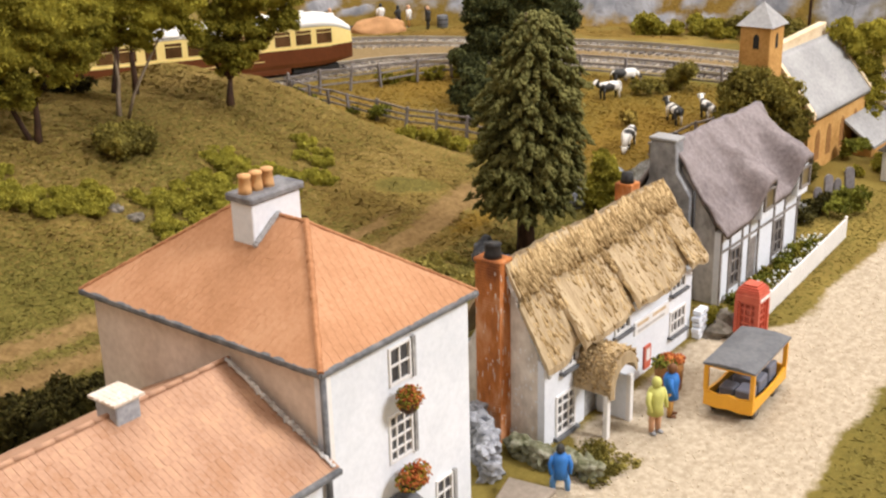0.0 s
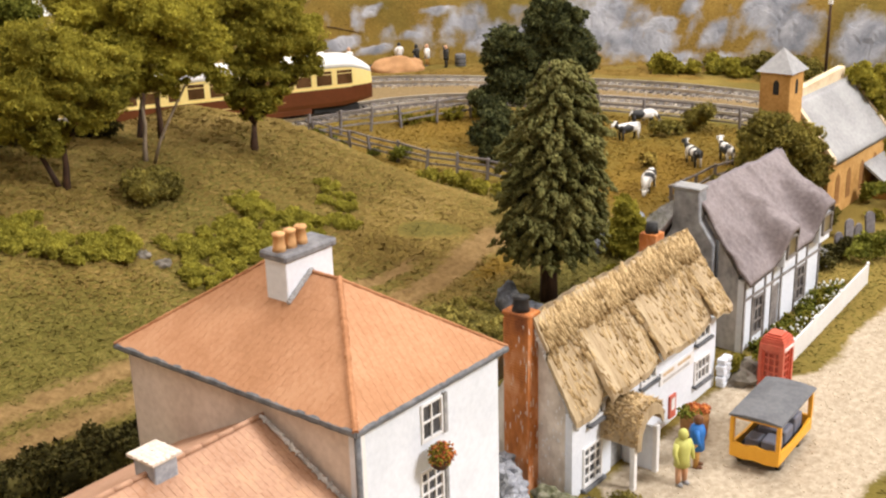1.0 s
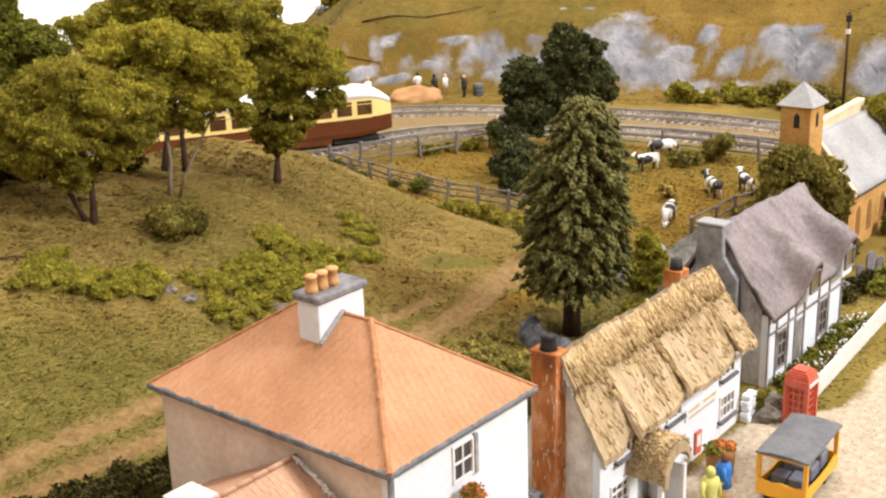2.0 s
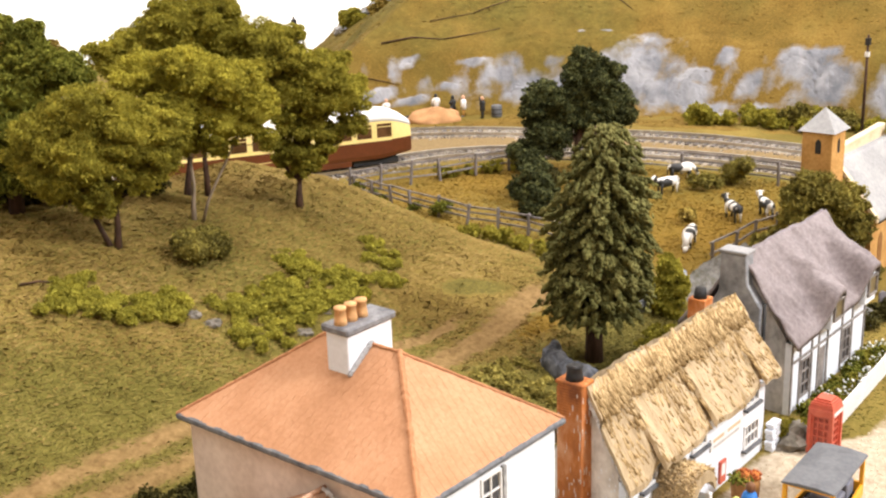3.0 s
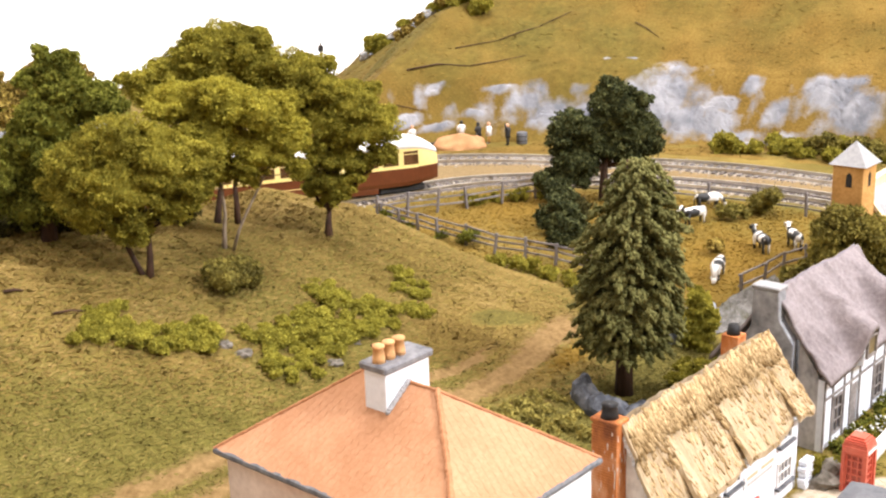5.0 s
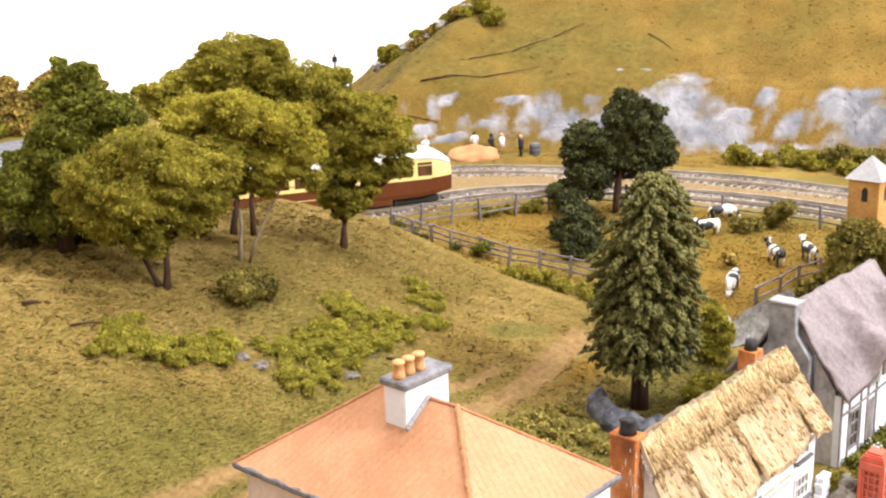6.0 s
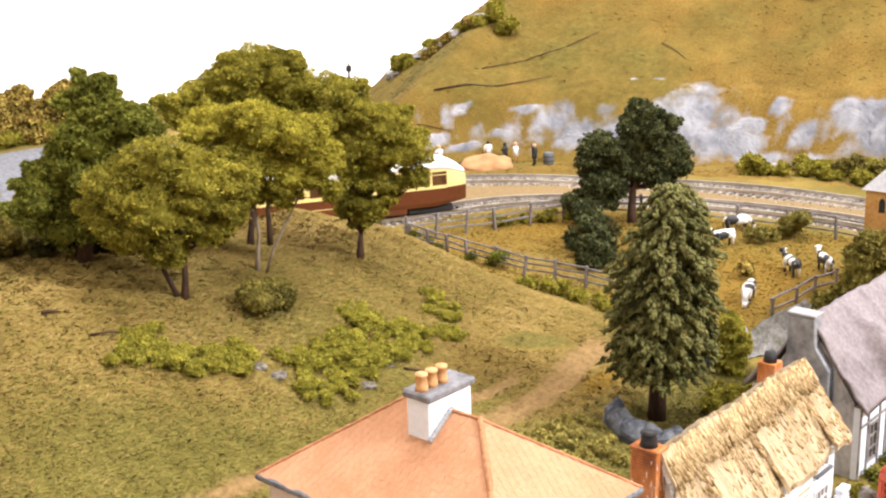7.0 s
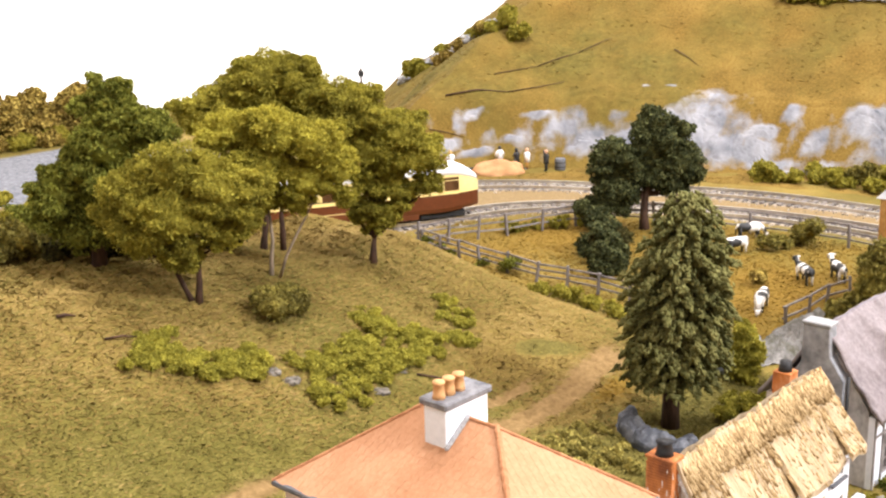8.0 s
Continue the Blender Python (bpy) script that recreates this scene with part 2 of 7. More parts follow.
M["beam"] = surface("dark_timber_mat", (0.13, 0.115, 0.105), (0.33, 0.30, 0.28), fine=6, coarse=1.2, bump=0.4, depth=0.03)
M["sandstone"] = surface("ochre_stone_mat", (0.42, 0.22, 0.06), (0.66, 0.40, 0.15), fine=5, coarse=0.6, bump=0.5, depth=0.04, third=(0.56, 0.31, 0.10))
M["recess_stone"] = surface("buff_slab_mat", (0.17, 0.14, 0.11), (0.28, 0.235, 0.19), fine=4, coarse=0.8, bump=0.4, depth=0.03)
M["dormer_glass"] = surface("brown_pane_mat", (0.10, 0.075, 0.035), (0.22, 0.17, 0.08), fine=2, coarse=1, bump=0, rough=0.4, spec=0.3)
M["stone_mauve"] = surface("mauve_grey_stone_mat", (0.13, 0.12, 0.13), (0.29, 0.27, 0.285), fine=4, coarse=0.9, bump=0.5, depth=0.04, rnd=0.3)
M["lead"] = surface("pale_grey_roof_mat", (0.25, 0.25, 0.255), (0.40, 0.40, 0.40), fine=5, coarse=0.4, bump=0.3, depth=0.03)
M["coping"] = surface("buff_coping_mat", (0.62, 0.48, 0.30), (0.82, 0.68, 0.48), fine=5, coarse=0.8, bump=0.3)
M["wood_grey"] = surface("weathered_wood_mat", (0.12, 0.105, 0.10), (0.30, 0.27, 0.26), fine=6, coarse=1.2, bump=0.4, depth=0.02)
M["rail"] = surface("nickel_rail_mat", (0.45, 0.40, 0.34), (0.72, 0.68, 0.62), fine=3, coarse=0.5, bump=0.05, rough=0.28, metal=0.9)
M["sleeper"] = surface("sleeper_mat", (0.07, 0.06, 0.055), (0.20, 0.175, 0.16), fine=6, coarse=1.5, bump=0.3, rnd=0.4)
M["cream"] = surface("cream_coach_paint_mat", (0.80, 0.62, 0.22), (0.86, 0.70, 0.30), fine=3, coarse=0.5, bump=0, rough=0.35, spec=0.5)
M["brown"] = surface("chocolate_coach_paint_mat", (0.10, 0.028, 0.009), (0.145, 0.042, 0.014), fine=3, coarse=0.5, bump=0, rough=0.35, spec=0.5)
M["white_roof"] = surface("white_coach_roof_mat", (0.80, 0.79, 0.75), (0.86, 0.85, 0.82), fine=3, coarse=0.5, bump=0, rough=0.45)
M["black"] = surface("black_mat", (0.012, 0.012, 0.013), (0.035, 0.034, 0.034), fine=5, coarse=1, bump=0.2, rough=0.6)
M["red"] = surface("post_red_paint_mat", (0.50, 0.085, 0.05), (0.62, 0.15, 0.09), fine=4, coarse=1, bump=0.1, rough=0.4, spec=0.5)
M["yellow"] = surface("yellow_plastic_mat", (0.78, 0.36, 0.015), (0.86, 0.44, 0.03), fine=4, coarse=0.8, bump=0.05, rough=0.4, spec=0.5)
M["van_roof"] = surface("van_roof_mat", (0.10, 0.104, 0.115), (0.175, 0.18, 0.19), fine=5, coarse=0.8, bump=0.3, rough=0.7)
M["flower"] = surface("red_flower_mat", (0.30, 0.055, 0.015), (0.55, 0.2, 0.05), fine=3, coarse=1.5, bump=0, island=0.8)
M["flower_white"] = surface("white_flower_mat", (0.66, 0.66, 0.62), (0.84, 0.84, 0.80), fine=3, coarse=1.5, bump=0, island=0.5)
M["ballast"] = surface("ballast_mat", (0.16, 0.135, 0.11), (0.52, 0.47, 0.40), fine=3, coarse=0.5, bump=0, island=0.9, third=(0.31, 0.27, 0.22))
M["old_glass"] = surface("booth_glass_mat", (0.33, 0.045, 0.03), (0.46, 0.12, 0.085), fine=3, coarse=1, bump=0, rough=0.2, spec=0.5)
M["recess"] = surface("brown_recess_mat", (0.22, 0.10, 0.03), (0.36, 0.18, 0.06), fine=4, coarse=1, bump=0.2)
M["grit"] = surface("road_grit_mat", (0.48, 0.395, 0.28), (0.68, 0.585, 0.45), fine=3, coarse=0.5, bump=0, island=0.9, third=(0.58, 0.47, 0.33))
M["sand"] = surface("sand_heap_mat", (0.36, 0.19, 0.085), (0.52, 0.285, 0.13), fine=7, coarse=1, bump=0.5)
M["baseboard"] = surface("plywood_mat", (0.30, 0.22, 0.13), (0.42, 0.31, 0.19), fine=1, coarse=0.1, bump=0.1)
# Unseen hall surfaces, tinted warm so that their bounce fills and warms the shade.
M["hall"] = surface("hall_wall_mat", (0.58, 0.47, 0.36), (0.65, 0.535, 0.415), fine=0.05, coarse=0.01, bump=0.0)


def painted(name, c, rough=0.55):
    return surface(name, [v * 0.85 for v in c], [min(0.9, v * 1.1) for v in c], fine=6, coarse=2, bump=0.1, rough=rough)


# ---- mesh helpers, in centimetres ----
def box(bm, x0, y0, z0, x1, y1, z1):
    v = [bm.verts.new(p) for p in ((x0, y0, z0), (x1, y0, z0), (x1, y1, z0), (x0, y1, z0), (x0, y0, z1), (x1, y0, z1), (x1, y1, z1), (x0, y1, z1))]
    for f in ((3, 2, 1, 0), (4, 5, 6, 7), (0, 1, 5, 4), (1, 2, 6, 5), (2, 3, 7, 6), (3, 0, 4, 7)):
        bm.faces.new([v[i] for i in f])
    return v


def prism(bm, pts, shift):
    """A polygon of 3D points, thickened by the vector shift."""
    s = Vector(shift)
    a = [bm.verts.new(p) for p in pts]
    b = [bm.verts.new(Vector(p) + s) for p in pts]
    bm.faces.new(a)
    bm.faces.new(b[::-1])
    for i in range(len(a)):
        j = (i + 1) % len(a)
        bm.faces.new([a[j], a[i], b[i], b[j]])


def tube(bm, path, radii, sides=8):
    """A round, tapering rod along a path of points."""
    rings = []
    for i, p in enumerate(path):
        p = Vector(p)
        d = Vector(path[min(i + 1, len(path) - 1)]) - Vector(path[max(i - 1, 0)])
        d.normalize()
        u = d.cross(Vector((0.31, 0.87, 0.38))).normalized()
        w = d.cross(u)
        rings.append([bm.verts.new(p + radii[i] * (math.cos(a) * u + math.sin(a) * w)) for a in (2 * math.pi * k / sides for k in range(sides))])
    for r, s in zip(rings, rings[1:]):
        for k in range(sides):
            bm.faces.new([r[k], r[(k + 1) % sides], s[(k + 1) % sides], s[k]])
    bm.faces.new(rings[0][::-1])
    bm.faces.new(rings[-1])


def ball(bm, c, r, sub=2, rough=0.0, seed=0.0):
    res = bmesh.ops.create_icosphere(bm, subdivisions=sub, radius=1)
    r = Vector(r) if not isinstance(r, (int, float)) else Vector((r, r, r))
    for v in res["verts"]:
        k = 1 + rough * noise.noise(v.co * 1.7 + Vector((seed, seed * 2.3, -seed)))
        v.co = Vector((v.co.x * r.x * k, v.co.y * r.y * k, v.co.z * r.z * k)) + Vector(c)


def finish(name, me, material, parent, label, smooth):
    me.materials.append(material)
    if smooth:
        me.polygons.foreach_set("use_smooth", [True] * len(me.polygons))
    ob = new(name, me)
    ob.parent = parent
    if label:
        tagged(ob, label)
    return ob


def part(name, bm, material, parent=None, label="", smooth=False, bevel=0.0):
    """Links a bmesh drawn in centimetres as one mesh object under a thing or a part."""
    bmesh.ops.recalc_face_normals(bm, faces=bm.faces)
    if bevel:
        bmesh.ops.bevel(bm, geom=bm.edges[:], offset=bevel, segments=1, affect="EDGES")
    me = bpy.data.meshes.new(name)
    for v in bm.verts:
        v.co *= CM
    bm.to_mesh(me)
    bm.free()
    return finish(name, me, material, parent, label, smooth)


def soup(name, verts, faces, material, parent=None, label="", smooth=False):
    """A mesh from arrays: verts (n, 3) in centimetres, faces (m, 3 or 4)."""
    me = bpy.data.meshes.new(name)
    k = faces.shape[1]
    me.vertices.add(len(verts))
    me.vertices.foreach_set("co", (np.asarray(verts, dtype=np.float32) * CM).ravel())
    me.loops.add(faces.size)
    me.loops.foreach_set("vertex_index", faces.astype(np.int32).ravel())
    me.polygons.add(len(faces))
    me.polygons.foreach_set("loop_start", np.arange(0, faces.size, k, dtype=np.int32))
    me.polygons.foreach_set("loop_total", np.full(len(faces), k, dtype=np.int32))
    me.update(calc_edges=True)
    me.validate()
    return finish(name, me, material, parent, label, smooth)


def thing(name, x, y, z, turn, label, category, group="", kind=""):
    """An Empty at the base of a thing, which parents its parts."""
    ob = new(name)
    ob.empty_display_size = 0.01
    ob.matrix_world = pose(x * CM, y * CM, z * CM, 0, 0, turn)
    return tagged(ob, label, category, group, kind)


def nm():
    return bmesh.new()


rng = np.random.default_rng(7)
OCT_V = np.array([(1, 0, 0), (-1, 0, 0), (0, 1, 0), (0, -1, 0), (0, 0, 1), (0, 0, -1)], float)
OCT_F = np.array([(0, 2, 4), (2, 1, 4), (1, 3, 4), (3, 0, 4), (2, 0, 5), (1, 2, 5), (3, 1, 5), (0, 3, 5)])


def turns(n):
    q = rng.normal(size=(n, 4))
    q /= np.linalg.norm(q, axis=1, keepdims=True)
    w, x, y, z = q.T
    return np.stack([np.stack([1 - 2 * (y * y + z * z), 2 * (x * y - z * w), 2 * (x * z + y * w)], 1),
                     np.stack([2 * (x * y + z * w), 1 - 2 * (x * x + z * z), 2 * (y * z - x * w)], 1),
                     np.stack([2 * (x * z - y * w), 2 * (y * z + x * w), 1 - 2 * (x * x + y * y)], 1)], 1)


def crumbs(centres, size, spread=0.45, longer=1.0):
    """Small crumpled pieces of foam or leaf at the given places."""
    n = len(centres)
    s = size * (1 + spread * rng.uniform(-1, 1, (n, 1, 1)))
    shape = OCT_V[None] * rng.uniform(0.55, 1.35, (n, 6, 1)) * np.array([longer, 0.8, 0.65])
    v = np.einsum("nij,nkj->nki", turns(n), shape) * s + centres[:, None, :]
    f = OCT_F[None] + 6 * np.arange(n)[:, None, None]
    return v.reshape(-1, 3), f.reshape(-1, 3)


LEAF_V = np.array([(1.25, 0, 0.15), (0, 0.62, -0.2), (-1.25, 0, 0.15), (0, -0.62, -0.2)], float)
LEAF_F = np.array([(0, 1, 2), (0, 2, 3)])


def flecks(centres, size, spread=0.5):
    """Finer leaf flecks than crumbs: small folded leaves."""
    n = len(centres)
    s = size * (1 + spread * rng.uniform(-1, 1, (n, 1, 1)))
    shape = LEAF_V[None] * rng.uniform(0.6, 1.4, (n, 4, 1))
    v = np.einsum("nij,nkj->nki", turns(n), shape) * s + centres[:, None, :]
    f = LEAF_F[None] + 4 * np.arange(n)[:, None, None]
    return v.reshape(-1, 3), f.reshape(-1, 3)


def directions(n):
    d = rng.normal(size=(n, 3))
    return d / np.linalg.norm(d, axis=1, keepdims=True)


# ---- the lie of the land ----
def step(t):
    t = np.clip(t, 0, 1)
    return t * t * (3 - 2 * t)


LINE_X, LINE_Y = 29.5, 19.5


def fractal(x, y, scale, seed):
    """Cheap smooth noise from a few turned waves."""
    out = 0
    for k in range(5):
        a = seed * 1.3 + k * 2.4
        f = scale * (1.6 ** k)
        out = out + np.sin(f * (x * np.cos(a) + y * np.sin(a)) + seed * 7 + k) * np.sin(f * 0.8 * (y * np.cos(a) - x * np.sin(a)) + k * 3.1) / (1.5 ** k)
    return out * 0.5


def ground(x, y):
    x, y = np.asarray(x, float), np.asarray(y, float)
    base = 1.45 + 0.03 * np.maximum(0, x - 16) + 0.03 * np.maximum(0, y)
    base = np.where(base > 2.3, 2.3 + 0.75 * np.tanh((base - 2.3) / 0.75), base)
    back = 55 + 6 * step((24 - x) / 12)
    tall = 4.5 + 1.5 * step((27 - x) / 12)
    mound = tall * step((y - 14) / 24) * step((38.5 - x) / 7.0) * step((back - y) / 11) * step((x + 60) / 40)
    wobble = 0.16 * fractal(x, y, 0.35, 1.0) * step((y - 12) / 8) * step((52 - y) / 6)
    tussock = 0.11 * fractal(x + 0.4 * y, y - 0.3 * x, 1.7, 2.6) * step((y - 12.5) / 3) * step((48 - y) / 6) * step((41 - x) / 5)
    return base + mound + wobble + tussock


def gz(x, y):
    return float(ground(x, y))


def mark(me, name, values):
    a = me.attributes.new(name, "FLOAT", "POINT")
    a.data.foreach_set("value", np.asarray(values, dtype=np.float32))


def fine_steps(lo, a, b, hi, coarse, fine):
    return np.concatenate([np.arange(lo, a, coarse), np.arange(a, b, fine), np.arange(b, hi + coarse, coarse)])


xs_, ys_ = fine_steps(-60, -15, 42, 150, 0.8, 0.27), fine_steps(-60, 3, 46, 140, 0.8, 0.27)
gx, gy = (q.ravel() for q in np.meshgrid(xs_, ys_))
gi = (np.arange(len(ys_) - 1)[:, None] * len(xs_) + np.arange(len(xs_) - 1)[None]).ravel()
gf = np.stack([gi, gi + 1, gi + 1 + len(xs_), gi + len(xs_)], 1)
ground_ob = soup("ground", np.stack([gx, gy, ground(gx, gy)], 1), gf, M["grass"], smooth=True)
tagged(ground_ob, "model railway ground with grass, gravel road and dirt lane", "ground", kind="structure")


SWEEP = np.arange(-60.0, 131.0, 0.5)


def eased(angles, radii):
    """A smooth bend: radius against bearing from the bend's centre."""
    r = np.interp(SWEEP, angles, radii)
    for _ in range(2):
        r = np.convolve(np.pad(r, 6, mode="edge"), np.full(13, 1 / 13), "valid")
    return r


NEAR_LINE = eased((-60, 0, 37, 44, 48.5, 53.5, 58, 64, 71, 77, 90, 102, 112, 131), (36.8, 37.0, 37.3, 37.0, 36.1, 34.8, 34.1, 34.0, 35.0, 36.4, 39.2, 43.5, 48.8, 62.0))
FAR_LINE = eased((-60, 3, 11, 33, 37, 42, 47, 52, 58, 69, 80, 93, 104, 112, 131), (43.0, 43.3, 44.1, 44.7, 45.6, 46.5, 46.9, 46.8, 45.2, 43.3, 43.7, 47.0, 52.5, 57.7, 72.0))


def from_line(line, x, y):
    """Distance of a place outward from a line of rails."""
    a = np.degrees(np.arctan2(y - LINE_Y, x - LINE_X))
    return np.hypot(x - LINE_X, y - LINE_Y) - np.interp(a, SWEEP, line, left=900.0, right=900.0)


g_near, g_far = from_line(NEAR_LINE, gx, gy), from_line(FAR_LINE, gx, gy)


def lane_y(x):
    return np.interp(x, (-40, 7, 13, 20, 26, 31, 38), (19.6, 19.4, 18.3, 17.2, 17.2, 18.2, 21.0))


def road_edges(x):
    near = -8.6 + 0.05 * (x - 15)
    far = -1.2 + 1.3 * step((x - 11.5) / 1.5) - 0.01 * (x - 10) - 2.85 * step((x - 22.5) / 4)
    return near, far


near_edge, far_edge = road_edges(gx)
near_edge, far_edge = near_edge + 0.45 * fractal(gx, gy, 0.7, 2.2), far_edge + 0.3 * fractal(gx, gy, 0.8, 5.2)
mark(ground_ob.data, "gravel", np.clip(np.minimum((gy - near_edge), (far_edge - gy)) * 0.8 + 0.4, 0, 1) * (gx > -40))


def soil_at(x, y):
    """Bare earth: the two ruts of the lane, and the broad worn track by the conifer with a faint rut beside it."""
    ruts = np.clip(1.25 - np.abs(np.abs(y - lane_y(x)) - 0.9) / 0.9, 0, 1) * 0.9
    middle = np.interp(x, (14, 21, 23, 25.5, 29, 32, 36), (17.6, 17.0, 16.9, 17.15, 17.9, 18.2, 19.0))
    streak = 0.28 * fractal(0.45 * x, 2.0 * (y - middle), 1.0, 9.0)
    track = np.clip(1.5 + streak - np.abs(y - middle) / 1.05, 0, 0.95) * step((35 - x) / 4)
    beside = np.clip(1.35 + streak - np.abs(y - middle - 2.15) / 0.6, 0, 0.85) * step((28 - x) / 4)
    w = step((x - 14) / 5)
    worn = np.clip(1.4 - np.hypot((x - 30.5) / 3.5, (y - 10.6) / 2.4), 0, 0.5)
    return np.clip(np.maximum(ruts * (1 - w) + np.maximum(track, beside) * w, worn), 0, 1)


def dry_at(x, y):
    """Straw-dry turf on the slope above the worn track."""
    return 0.75 * np.clip(1.5 - np.hypot((x - 28.0) / 6.0, (y - 22.0) / 2.8), 0, 1)


def brown_at(x, y):
    """Ginger-brown turf between the track and the bank by the conifer."""
    return np.clip(1.5 - np.hypot((x - 28.4) / 2.6, (y - 15.9 - 0.12 * (x - 28.4)) / 0.85), 0, 1)


between = np.clip(np.minimum(g_near + 3.0, 3.0 - g_far) / 2.5, 0, 1)
mark(ground_ob.data, "dirt", np.clip(between, 0, 1))
mark(ground_ob.data, "soil", soil_at(gx, gy))
mark(ground_ob.data, "field", step((gx - 37) / 4) * step((-2.2 - g_near) / 2) * step((gy - 6) / 3) * (0.5 + 0.5 * fractal(gx, gy, 0.2, 6.5)) + brown_at(gx, gy))
# Lower left: greener turf, its darker colour partly replacing the lamps' falloff.
mark(ground_ob.data, "green", np.clip(0.16 + 0.6 * fractal(gx, gy, 0.12, 3.0) + 0.3 * fractal(gx, gy, 0.4, 8.0) + 0.5 * step((30 - gy) / 10) * (gy > 11) + 0.6 * step((16 - gx) / 14) * step((33 - gy) / 10) - dry_at(gx, gy), 0, 1))


def moss_shade_at(x, y):
    """Dark mossy ground between the lane and the cottages, partly painted shade, and a painted shadow patch across the
    lane.
    """
    edge = np.interp(x, (11, 18, 21, 24, 28, 31, 36), (16.4, 16.2, 15.9, 15.1, 14.5, 15.5, 18.0))
    bank = np.clip(np.minimum(np.minimum(x - 11.0, 36.0 - x) * 0.35, np.minimum((edge - y) * 1.6, (y - 4.5) * 0.6)), 0, 0.85)
    # Shadow on the turf, put into the ground colour.
    shadow_patch = np.clip(1.5 - np.hypot((x - 28.8) / 1.9, (y - 21.0 + 0.5 * (x - 28.8)) / 1.05), 0, 0.85)
    return np.maximum(bank, shadow_patch)


mark(ground_ob.data, "moss", moss_shade_at(gx, gy))
mark(ground_ob.data, "ballast", np.clip(1.25 - np.minimum(np.abs(g_near), np.abs(g_far)) / 2.0, 0, 1))
mark(ground_ob.data, "grey", step((gy - 82) / 4) * step((110 - gy) / 4) * step((60 - gx) / 4))


# ---- hillside with rock outcrops beyond the line ----
def far_hill(x, y):
    r = np.hypot(x - LINE_X, y - LINE_Y)
    rock = step((r - 55.0) / 5.5)
    top = 9.3 + 0.58 * (r - 60)
    flank = 7.4 + 0.45 * (x - 84) - 0.5 * (y - 87)
    z = 2.2 + 0.9 * step((r - 47) / 3) + 6.6 * rock + np.maximum(0, np.minimum(top, 60) - 9.3)
    z = np.minimum(z, np.maximum(flank, 2.4) + 1.0 * fractal(x, y, 0.16, 5.0))
    return z + 0.9 * fractal(x, y, 0.22, 2.0) * step((r - 52) / 6)


nr, na = 170, 620
ring_r = np.concatenate([np.linspace(46.5, 53.5, 20, endpoint=False), np.linspace(53.5, 64, 90, endpoint=False), np.linspace(64, 96, nr - 110)])
rr, aa = np.meshgrid(ring_r, np.radians(np.linspace(-52, 116, na)))
hx, hy = (LINE_X + rr * np.cos(aa)).ravel(), (LINE_Y + rr * np.sin(aa)).ravel()
hz = far_hill(hx, hy)
hr = rr.ravel()
# outcrops: bearing round the bend, distance from its centre, half length, half depth
OUTCROPS = [(22.8, 58.2, 3.0, 2.5), (25.4, 57.2, 2.0, 1.8), (20.6, 56.9, 2.4, 1.3), (18.2, 56.7, 2.2, 0.7), (16.2, 56.0, 2.6, 0.45), (14.0, 55.5, 1.6, 0.3), (17.4, 57.9, 1.6, 0.3),
            (36.8, 57.9, 2.2, 0.6), (33.9, 57.3, 2.6, 0.85), (31.0, 56.9, 2.4, 0.8), (28.6, 56.9, 2.0, 0.9), (14.6, 59.3, 0.8, 0.75), (11.8, 57.6, 1.2, 0.9), (10.6, 56.1, 1.1, 0.45), (7.6, 58.9, 2.6, 1.1), (4.8, 57.6, 2.6, 1.2), (-3.0, 58.0, 3.0, 1.3),
            (28.9, 61.7, 0.5, 0.16), (26.5, 62.1, 0.6, 0.15), (46.4, 58.7, 0.9, 0.3), (49.7, 57.2, 1.8, 0.32), (46.6, 56.6, 1.4, 0.25), (42.0, 57.3, 1.2, 0.2), (39.6, 58.7, 1.6, 0.22)]
rag = 0.5 * fractal(hx, hy, 0.7, 2.7) + 0.3 * np.abs(fractal(hx, hy, 1.9, 1.7)) - 0.12
rock_band = np.zeros_like(hx)
for bearing, dist, length, deep in OUTCROPS:
    along = (np.degrees(aa.ravel()) - bearing) * math.pi / 180 * hr / length
    away = np.maximum(np.abs(along + 0.4 * (hr - dist) / deep), np.abs((hr - dist) / deep)) * 0.6 + 0.4 * np.sqrt(along ** 2 + ((hr - dist) / deep) ** 2)
    rock_band = np.maximum(rock_band, np.clip(1.05 - away * 0.55 + (0.85 - 0.3 * min(1.0, deep)) * rag, 0, 1))
# thin scuffs of bare plaster between the outcrops
scuff = np.abs(fractal(hx + 0.6 * hy, hy - 0.4 * hx, 0.55, 4.2)) + 0.25 * fractal(hx, hy, 1.4, 3.3)
rock_band = np.maximum(rock_band, np.clip(0.12 + 0.8 * scuff, 0, 0.66) * np.clip(1.3 - np.abs(hr - 57.8) / 1.9, 0, 1) * step((np.degrees(aa.ravel()) - 2) / 6) * step((58 - np.degrees(aa.ravel())) / 6))
# broken faces: every block of rock is a tilted plane of its own
blocks = np.random.default_rng(5)
nb = 420
bu, bv = np.radians(blocks.uniform(-10, 60, nb)) * 58, blocks.uniform(54, 63, nb)
lift_b, tilt_u, tilt_v = blocks.uniform(0, 0.75, nb), blocks.normal(0, 0.28, nb), blocks.normal(0.1, 0.25, nb)
inside = np.where(rock_band > 0.2)[0]
pu, pv = aa.ravel()[inside] * 58, hr[inside]
pu2, pv2 = pu + 0.35 * fractal(pu, pv, 0.9, 4.0), pv + 0.3 * fractal(pu, pv, 0.9, 6.0)
